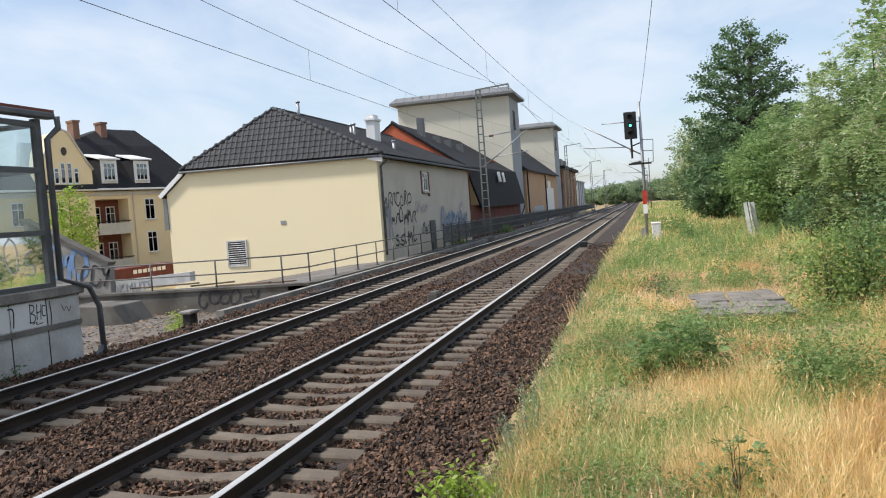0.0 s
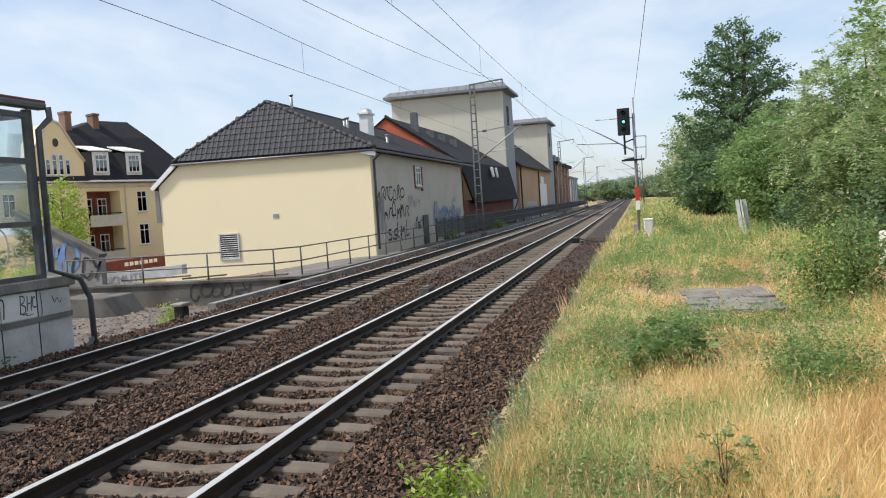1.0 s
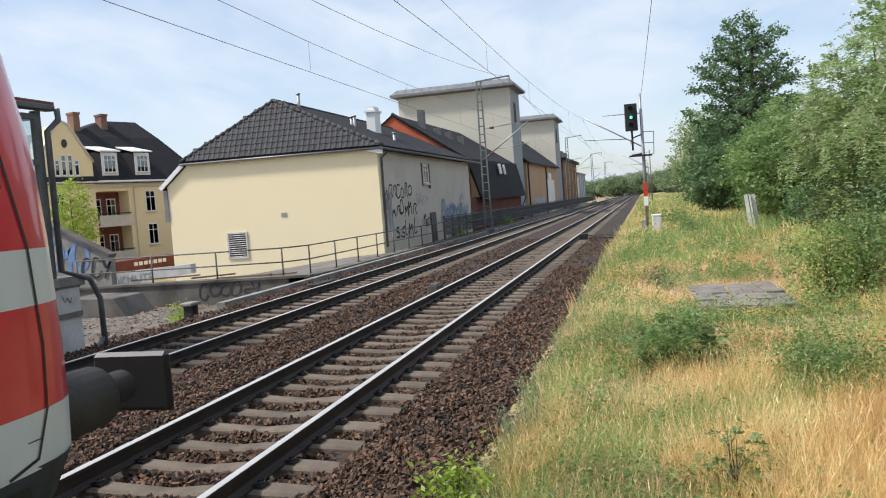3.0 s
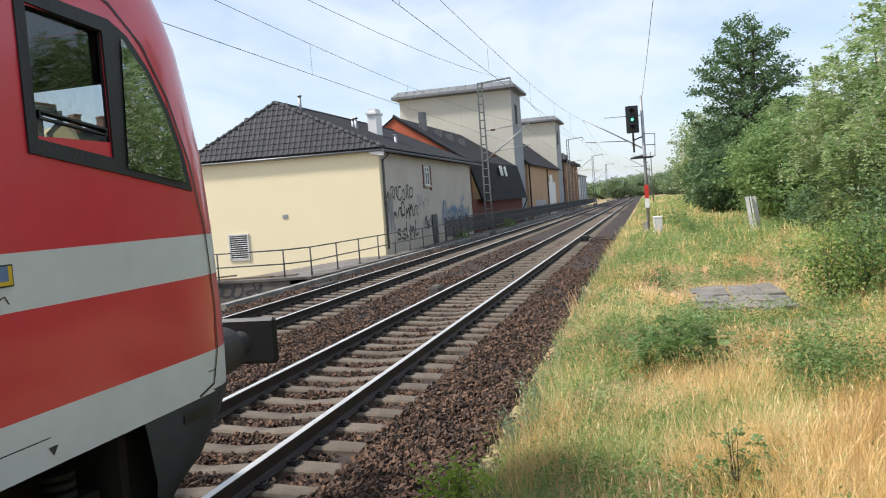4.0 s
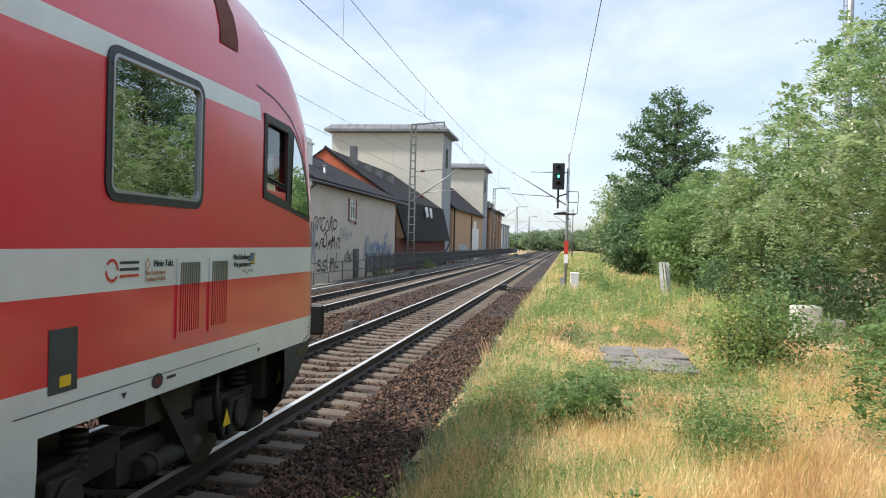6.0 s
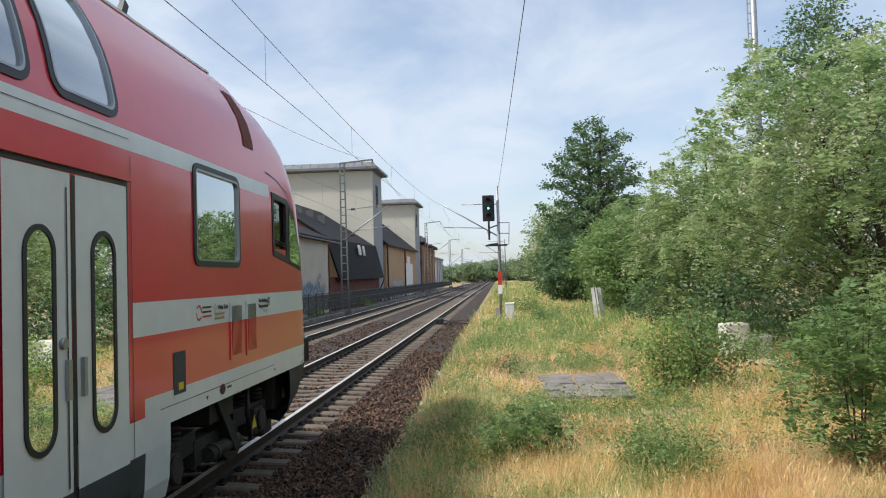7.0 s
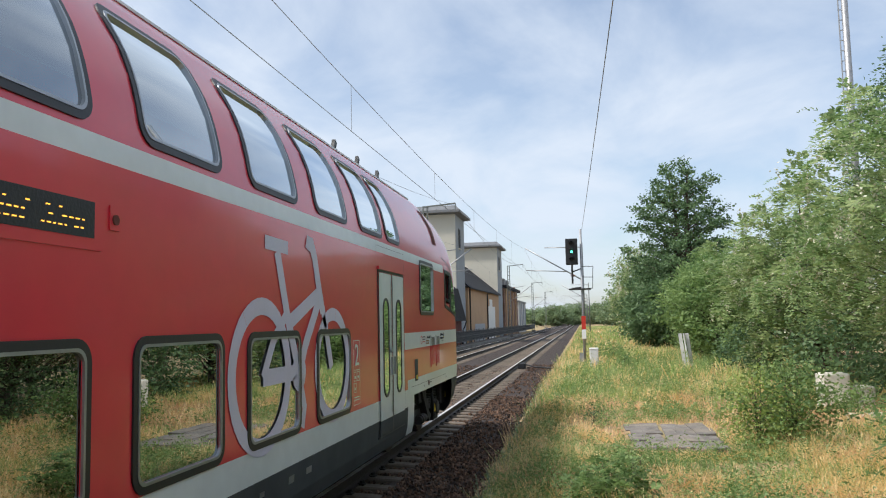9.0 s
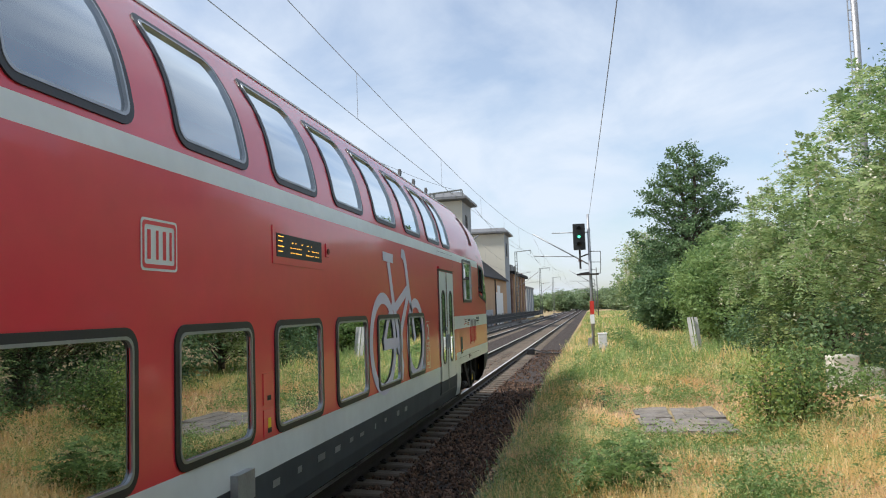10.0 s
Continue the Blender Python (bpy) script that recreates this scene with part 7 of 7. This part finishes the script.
def make_trees():
    # tall dark tree with two leads
    tree("maple_tree", "tall dark green broadleaf tree above the bushes", (6.9, 57, 0), [(0.6, 3.0), (2.5, 3.6), (5.0, 3.7), (7.5, 3.2), (9.2, 2.8), (10.6, 2.3), (11.8, 1.6), (12.8, 0.7)], M_LEAF_D, 360, 105, 0.21, 0.28, 1, 0.34, stems=2)
    # hedge of middle trees
    for x, y, w, z1, m, sd in ((4.7, 50, 4.2, 4.2, M_LEAF_D, 2), (6.6, 43, 5.2, 5.4, M_LEAF_M, 3), (8.6, 46, 6.6, 6.4, M_LEAF_M, 4), (9.8, 38, 6.0, 5.4, M_LEAF_D, 5), (5.8, 66, 5.4, 6.8, M_LEAF_D, 6), (12.0, 52, 9, 6.8, M_LEAF_M, 7), (5.5, 34.5, 4.4, 4.6, M_LEAF_M, 8)):
        tree("field_tree", "bushy mid-green young tree at the field edge", (x, y, 0.1), egg(w, 0.3, z1), m, 180, 92, 0.15 if y < 45 else 0.19, 0.27, sd, 0.14, stems=3)
    tree("locust_tree", "pale flowering locust tree behind the bushes", (4.6, 70, 0.1), egg(4.6, 1.0, 8.2), M_LEAF_L, 200, 50, 0.2, 0.36, 12, 0.16, blossom=(160, 0.16))
    # near locust trees with feathered leaves and pale blossom
    for x, y, w, z0, z1, n, ln, sd in ((7.0, 15.5, 6.6, 1.5, 6.0, 200, (-0.6, 0), 21), (9.6, 20.0, 8.0, 1.0, 7.0, 210, (-0.4, 0), 22), (6.6, 24.5, 5.6, 0.8, 5.7, 150, (-0.3, 0), 23)):
        tree("locust_tree", "light green locust tree with feathered leaves and pale blossom clusters", (x, y, 0.2), egg(w, z0, z1), M_LEAF_L, n, 12, 0.12 if y < 22 else 0.15, 0.46, sd, 0.11, blossom=(420, 0.055), frond=20, lean=ln, stems=2)
    tree("poplar_tree", "dark broadleaf tree behind the locusts", (13.6, 34, 0), egg(5.6, 4, 13.4), M_LEAF_D, 200, 90, 0.17, 0.36, 31, 0.25)
    # trees past the camera, mirrored in the train's windows
    for x, y, w, z1, sd in ((8.8, 6.0, 6.0, 6.5, 41), (6.3, 1.2, 5.4, 6.2, 42), (6.2, -4.2, 5.6, 5.6, 43), (7.2, -10, 6.4, 6.6, 44), (9, -18, 8, 8, 45), (11.5, -1, 7, 8, 46)):
        tree("field_tree", "bushy mid-green young tree at the field edge", (x, y, 0.2), egg(w, 0.15, z1), M_LEAF_D, 230, 44, 0.2, 0.36, sd, 0.16, stems=2)
    # far woods, their distance haze put into the leaf colour
    for k, (x, y, w, z1) in enumerate(((-6, 330, 26, 8.5), (14, 300, 24, 9), (-30, 340, 30, 8), (9, 230, 10, 8), (-16, 310, 16, 7), (-10, 296, 14, 7.5), (-1, 318, 16, 8.5), (5, 285, 11, 7.5), (-24, 305, 14, 7), (34, 260, 30, 13), (-60, 330, 30, 10), (10.5, 150, 12, 10), (13, 110, 11, 9), (11.5, 85, 10, 9), (-26, 260, 14, 8))):
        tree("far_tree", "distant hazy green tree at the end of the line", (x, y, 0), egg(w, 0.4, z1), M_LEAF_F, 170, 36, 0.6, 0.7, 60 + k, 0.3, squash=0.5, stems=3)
    # small street tree by the apartments
    tree("street_tree", "bright yellow-green young street tree", (-39.3, 49.0, -1.0), egg(3.7, 1.0, 7.0), M_LEAF_Y, 120, 46, 0.19, 0.24, 51, 0.09)

def make_bushes():
    def bush(x, y, w, h, m, n, sd, leaf=0.07, label="low green leafy bush in the dry grass", frond=0, per=24, r=None):
        return tree("bush", label, (x, y, float(ground_z(x, y))), egg(w, 0.08 * h, h), m, max(9, n // 2 if frond else n // 3), per, leaf, r or 0.13 * h + 0.02, sd, 0.006 + 0.004 * h, frond=frond, stems=4)
    bush(0.24, 8.0, 0.80, 0.56, M_LEAF_M, 120, 71, 0.055, "dark green young locust bush in the dry grass", 5, 16, r=0.17)
    bush(-0.3, 8.7, 0.8, 0.34, M_HERB, 110, 72, 0.032, r=0.09)
    bush(0.55, 9.6, 0.8, 0.40, M_HERB, 90, 91, 0.036, r=0.10)
    bush(0.42, 4.72, 0.42, 0.42, M_LEAF_M, 36, 73, 0.036, "dark stalked weed with feathered leaves", 2, 12, r=0.11)
    bush(0.15, 14.6, 0.8, 0.4, M_LEAF_D, 60, 75, 0.05, per=14, r=0.10)
    bush(-1.24, 4.78, 0.44, 0.58, M_LEAF_Y, 130, 74, 0.05, r=0.07, label="small bright yellow-green shrub at the ballast edge")
    bush(2.45, 12.3, 1.1, 1.2, M_LEAF_YB, 210, 76, 0.06, r=0.13, label= "yellow-green shrub beside the slab")
    bush(2.95, 12.4, 1.5, 1.3, M_LEAF_M, 420, 77, 0.065, r=0.14, label= "leafy green shrub beside the slab")
    bush(4.4, 10.9, 1.6, 1.2, M_LEAF_M, 330, 78, 0.065, r=0.14, label= "leafy green shrub beside the slab")
    bush(3.15, 7.4, 1.2, 1.7, M_LEAF_M, 190, 79, 0.07, "young locust shoots in the grass", 5, 16, r=0.26)
    bush(5.2, 9.0, 1.8, 2.4, M_LEAF_L, 220, 80, 0.07, "young locust shoots in the grass", 5, 16, r=0.26)
    bush(3.35, 14.6, 0.8, 0.8, M_LEAF_M, 90, 94, 0.06, r=0.13, label="leafy green shrub beside the pale blocks")
    bush(4.75, 15.3, 0.9, 0.62, M_LEAF_M, 120, 93, 0.06, r=0.10, label="leafy green shrub beside the pale blocks")
    bush(6.1, 11.6, 2.2, 2.0, M_LEAF_L, 420, 95, 0.085, "leafy green locust shoots under the trees", 7, 18, r=0.32)
    bush(7.3, 9.3, 2.4, 2.3, M_LEAF_L, 420, 96, 0.085, "leafy green locust shoots under the trees", 7, 18, r=0.32)
    bush(5.9, 14.2, 1.8, 1.5, M_LEAF_D, 240, 97, 0.08, r=0.14, label="dark green leafy shrub under the trees")
    bush(6.6, 17.6, 2.2, 1.6, M_LEAF_D, 260, 81, 0.10, "dark green leafy bush by the path")
    bush(1.3, 7.3, 0.6, 0.34, M_HERB_B, 80, 82, 0.022, r=0.09, label= "pale green weeds in the dry grass")
    bush(-11.3, 17.6, 0.7, 0.55, M_LEAF_Y, 70, 83, 0.06, "bright green weed in the gravel")
    bush(-10.4, 10.9, 1.2, 0.75, M_LEAF_D, 200, 84, 0.06, "dark green bush at the foot of the concrete base")
    bush(5.4, 27.0, 2.6, 1.8, M_LEAF_D, 260, 85, 0.13, "dark green leafy bush by the path")
    bush(6.0, 20.0, 3.0, 2.0, M_LEAF_D, 320, 86, 0.12, "dark green leafy bush by the path")
    bush(1.5, 30.5, 0.8, 0.6, M_LEAF_M, 60, 87, 0.09)
    bush(1.3, 36.0, 1.6, 0.9, M_LEAF_M, 110, 88, 0.1)
    bush(-11.6, 50, 1.2, 0.7, M_LEAF_M, 80, 89, 0.1, "weeds at the foot of the fence")
    bush(-11.2, 66, 1.6, 0.9, M_LEAF_M, 80, 90, 0.12, "weeds at the foot of the fence")

def blades(n, xr, yr, hgt, width, rng, dens=None, lean=0.35):
    x = rng.uniform(*xr, n); y = rng.uniform(*yr, n)
    # two thirds stand in tufts of their own height
    m = max(1, n // 26); own = rng.integers(0, m, n); tuft = rng.random(n) < 0.66
    cx, cy, ch = rng.uniform(*xr, m), rng.uniform(*yr, m), rng.uniform(0.5, 1.5, m)
    x = np.where(tuft, cx[own] + rng.normal(scale=width * 14, size=n), x); y = np.where(tuft, cy[own] + rng.normal(scale=width * 14, size=n), y)
    tall = np.where(tuft, ch[own], 0.8)
    if dens is not None:
        k = rng.random(n) < dens(x, y)
        x, y, tall = x[k], y[k], tall[k]
    n = len(x)
    z = ground_z(x, y)
    a = rng.uniform(0, 2 * math.pi, n)
    low = 1 - 0.62 * smoothstep(-0.2, 0.4, x) * (1 - smoothstep(2.0, 3.0, x)) * smoothstep(9.0, 10.2, y) * (1 - smoothstep(16.5, 18.0, y))
    h = hgt * tall * low * rng.uniform(0.5, 1.2, n)
    w = width * rng.uniform(0.6, 1.3, n)
    lx, ly = rng.normal(scale=lean, size=n) * h, rng.normal(scale=lean, size=n) * h
    b = np.stack([x, y, z - 0.01], 1); s = np.stack([np.cos(a) * w, np.sin(a) * w, 0 * w], 1)
    t = b + np.stack([lx, ly, h], 1)
    return np.stack([b - s, b + s, t + s * 0.25, t - s * 0.25], 1)

def fbm(x, y, f, seed=0.0):
    return np.array([noise.noise(Vector((float(a) * f + seed, float(b) * f, seed))) for a, b in zip(x, y)])

def make_grass():
    rng = RNG
    slab = lambda x, y: ~((x > 0.6) & (x < 2.0) & (y > 11.8) & (y < 14.6))
    edge = lambda x, y=0.0: np.clip((x + 1.16 + edge_wave(y)) / 0.22, 0.0, 1)
    path = lambda x, y: np.exp(-((y - 16.2) / 1.5) ** 2) * smoothstep(-0.6, 0.2, x)
    near = lambda x, y: smoothstep(-0.2, 0.6, x) * (1 - smoothstep(7.5, 10, y))
    weedy = lambda x, y: np.exp(-(((x + 0.35) / 0.6) ** 2 + ((y - 4.6) / 0.9) ** 2)) + 0.8 * np.exp(-(((x - 0.1) / 0.7) ** 2 + ((y - 9.2) / 1.3) ** 2))
    def dry(x, y): return edge(x, y) * slab(x, y) * np.clip(0.36 + 2.6 * fbm(x, y, 0.8, 3.0) - 0.40 * smoothstep(17, 20, y) - 0.5 * path(x, y) + 0.45 * near(x, y) - 0.45 * weedy(x, y) + 0.7 * np.exp(-((x + 0.85) / 0.3) ** 2) * (1 - smoothstep(9, 15, y)), 0.04, 1)
    def green(x, y): return edge(x, y) * slab(x, y) * np.clip(0.10 + 2.8 * fbm(x, y, 0.75, 9.0) - 0.30 * near(x, y) + 0.8 * weedy(x, y) + 0.5 * np.exp(-((x + 1.0) / 0.3) ** 2) * (y > 11) + 1.2 * smoothstep(17.5, 19.5, y) - 0.7 * path(x, y), 0.03, 1)
    def rusty(x, y): return edge(x, y) * slab(x, y) * np.clip(0.26 + 2.6 * fbm(x, y, 0.6, 17.0) + 0.75 * path(x, y) - 1.1 * smoothstep(18, 20, y) + 0.3 * smoothstep(9.5, 11, y) * (1 - smoothstep(17, 19, y)), 0.0, 1)
    sets = (("dry_grass", M_GRASS_D, dry, "straw-yellow dry grass", 1.0, 1.15), ("rusty_grass", M_GRASS_O, rusty, "reddish dry grass seed heads", 0.9, 0.9), ("green_grass", M_GRASS_G, green, "fresh green grass tufts", 0.9, 1.0))
    for nm, m, f, lab, k, hk in sets:
        q = [blades(int(62000 * k), (-1.4, 3.2), (3.0, 7.5), 0.20 * hk, 0.0022, rng, f, 0.40), blades(int(60000 * k), (-1.4, 5.0), (7.5, 13), 0.18 * hk, 0.0033, rng, f, 0.40), blades(int(45000 * k), (-1.5, 8.0), (13, 24), 0.20 * hk, 0.0062, rng, f, 0.38), blades(int(26000 * k), (-1.5, 9.0), (24, 60), 0.30 * hk, 0.016, rng, f), blades(int(9000 * k), (-1.8, 9.0), (60, 200), 0.3, 0.05, rng, f), blades(int(9000 * k), (2.0, 9.0), (-8, 4), 0.25, 0.008, rng, f)]
        rim = lambda x, y: np.exp(-((x + 1.04 + edge_wave(y)) / 0.13) ** 2) * np.clip(0.35 + 2.5 * fbm(x, y, 1.3, 31.0 + 5 * hk), 0.02, 1)
        q += [blades(int(15000 * k), (-2.0, -0.5), (3.5, 12), 0.27, 0.0032, rng, rim, 0.35), blades(int(16000 * k), (-2.0, -0.5), (12, 40), 0.34, 0.008, rng, rim, 0.35)]
        if nm != "green_grass":
            # nodding seed heads on the nearer blades
            for z in q[:3]:
                b = z[rng.random(len(z)) < 0.22]
                tip = (b[:, 2] + b[:, 3]) / 2; root = (b[:, 0] + b[:, 1]) / 2
                d = tip - root; hgt = np.linalg.norm(d, axis=1)[:, None]; d = d / hgt + rng.normal(scale=0.25, size=d.shape)
                w = (b[:, 1] - b[:, 0]) * 0.75; L = np.minimum(0.045, 0.25 * hgt)
                q.append(np.stack([tip - d * L * 0.2, tip + d * L * 0.3 + w, tip + d * L, tip + d * L * 0.3 - w], 1))
        tagged(quads(nm, np.concatenate(q), m), lab, "grass", kind="stuff")

EDGE_WEEDS = [(-1.18 + 0.09 * math.sin(k * 2.1), 5.6 + 0.78 * k + 0.3 * math.sin(k * 5.3), 0.26 + 0.16 * abs(math.sin(k * 1.7))) for k in range(24)]

def make_herbs():
    # leafy weeds in loose patches, and tall stalks at the ballast edge
    rng = np.random.default_rng(77)
    spots = [(-0.15, 9.2, 0.75, 1.3, 420, 0.22), (0.35, 10.6, 0.7, 0.9, 220, 0.2), (-0.35, 4.9, 0.55, 0.5, 420, 0.15), (-0.75, 5.6, 0.3, 0.7, 320, 0.16), (-0.6, 10.5, 0.4, 1.6, 420, 0.2), (0.9, 9.6, 0.6, 0.7, 260, 0.18), (-0.2, 6.6, 0.45, 0.5, 160, 0.15), (-0.5, 4.2, 0.3, 0.4, 160, 0.14), (-0.1, 4.4, 0.35, 0.35, 160, 0.12), (1.4, 7.2, 0.22, 0.35, 420, 0.42), (-0.95, 15.0, 0.3, 3.5, 420, 0.25), (-0.9, 8.0, 0.22, 2.0, 160, 0.2), (1.6, 15.9, 0.8, 0.7, 240, 0.25), (2.6, 11.4, 0.9, 0.7, 260, 0.3), (-0.4, 20.0, 0.7, 3.0, 420, 0.3), (1.8, 22.0, 1.3, 3.0, 420, 0.35), (0.2, 27, 1.2, 3.0, 300, 0.4), (3.4, 31, 1.2, 3, 260, 0.6), (0.4, 6.2, 0.5, 0.6, 60, 0.15), (3.5, 8.5, 1.0, 1.0, 200, 0.3)]
    q = []
    for x, y, sx, sy, n, h in spots:
        c = np.stack([rng.normal(x, sx, n), rng.normal(y, sy, n)], 1)
        c = c[(c[:, 0] > -1.35) & ~((c[:, 0] > 0.7) & (c[:, 0] < 2.1) & (c[:, 1] > 12.0) & (c[:, 1] < 14.5))]
        n = len(c)
        z = ground_z(c[:, 0], c[:, 1])
        hh = h * rng.uniform(0.4, 1.3, n)
        k = 22
        f = rng.random((n, k))
        p = np.stack([c[:, :1] + rng.normal(scale=0.035, size=(n, k)), c[:, 1:] + rng.normal(scale=0.035, size=(n, k)), z[:, None] + hh[:, None] * f], 2)
        q.append(leaf_quads(p.reshape(-1, 3), 0.026 + 0.0014 * y, rng, 0.4, -0.35))
    tagged(quads("herb_patches", np.concatenate(q), M_HERB), "low grey-green leafy weeds among dry grass", "weeds", kind="stuff")
    for i, (x, y, h) in enumerate(((-1.02, 6.3, 0.62), (-1.0, 6.5, 0.5), (-1.1, 6.1, 0.42), (-1.38, 5.2, 0.3), (-1.2, 5.0, 0.34), (-1.05, 4.75, 0.3), (-1.2, 12.5, 0.4), (-1.25, 15.5, 0.45), *EDGE_WEEDS)):
        w = thing("tall_weed", "tall thin grey-green weed at the ballast edge", "weed", (x, y, float(ground_z(x, y)) + (0.0 if x > -1.5 else 0.1)), group="tall weeds")
        n = 5; rr = random.Random(i)
        tips = []
        for k in range(n):
            a = (rr.uniform(-0.03, 0.03), rr.uniform(-0.03, 0.03), -0.12); b = (a[0] + rr.uniform(-0.12, 0.12), a[1] + rr.uniform(-0.12, 0.12), h * rr.uniform(0.65, 1.1)); tips.append((a, b))
            bm = B(); bm_tube(bm, a, b, 0.004, 0.002, n=4); part("stalk", bm, M_HERB_B, w)
        P = np.array([np.array(a) + (np.array(b) - np.array(a)) * f for a, b in tips for f in np.linspace(0.25, 1.0, 26)])
        o = quads("leaves", leaf_quads(P + rng.normal(scale=0.012, size=P.shape), 0.035, rng, 0.3, -0.5), M_HERB_B); o.parent = w

# paler, greyer green: carries the haze of the far woods
M_LEAF_F = leafy("far_leaf_with_haze", (0.17, 0.25, 0.13), (0.30, 0.38, 0.20), 0.42)
M_HERB = leafy("herb_green", (0.15, 0.25, 0.075), (0.34, 0.43, 0.17), 0.4)
M_HERB_B = leafy("grey_green_weed", (0.20, 0.29, 0.17), (0.38, 0.46, 0.30), 0.35)
make_trees()
make_bushes()
make_herbs()
make_grass()
make_stones()
make_track(T1, "near railway track with concrete sleepers and worn rails")
make_track(T2, "far railway track with concrete sleepers and worn rails")


def motions():
    # the car gathers speed from standing
    rows = [(0.0, -0.30), (0.5, -0.25), (1.0, -0.08), (1.5, 0.17), (2.0, 0.50), (2.5, 0.98), (3.2, 1.82), (4.0, 3.00), (4.5, 3.80), (5.0, 4.69), (5.5, 5.64), (5.7, 6.02), (6.3, 7.36), (6.8, 8.62), (7.0, 9.16), (7.5, 10.54), (8.0, 12.06), (8.5, 13.67), (9.0, 15.35), (9.5, 17.11), (10.0, 18.98)]
    walk(train, [(t, pose(T1, y, 0)) for t, y in rows])


motions()
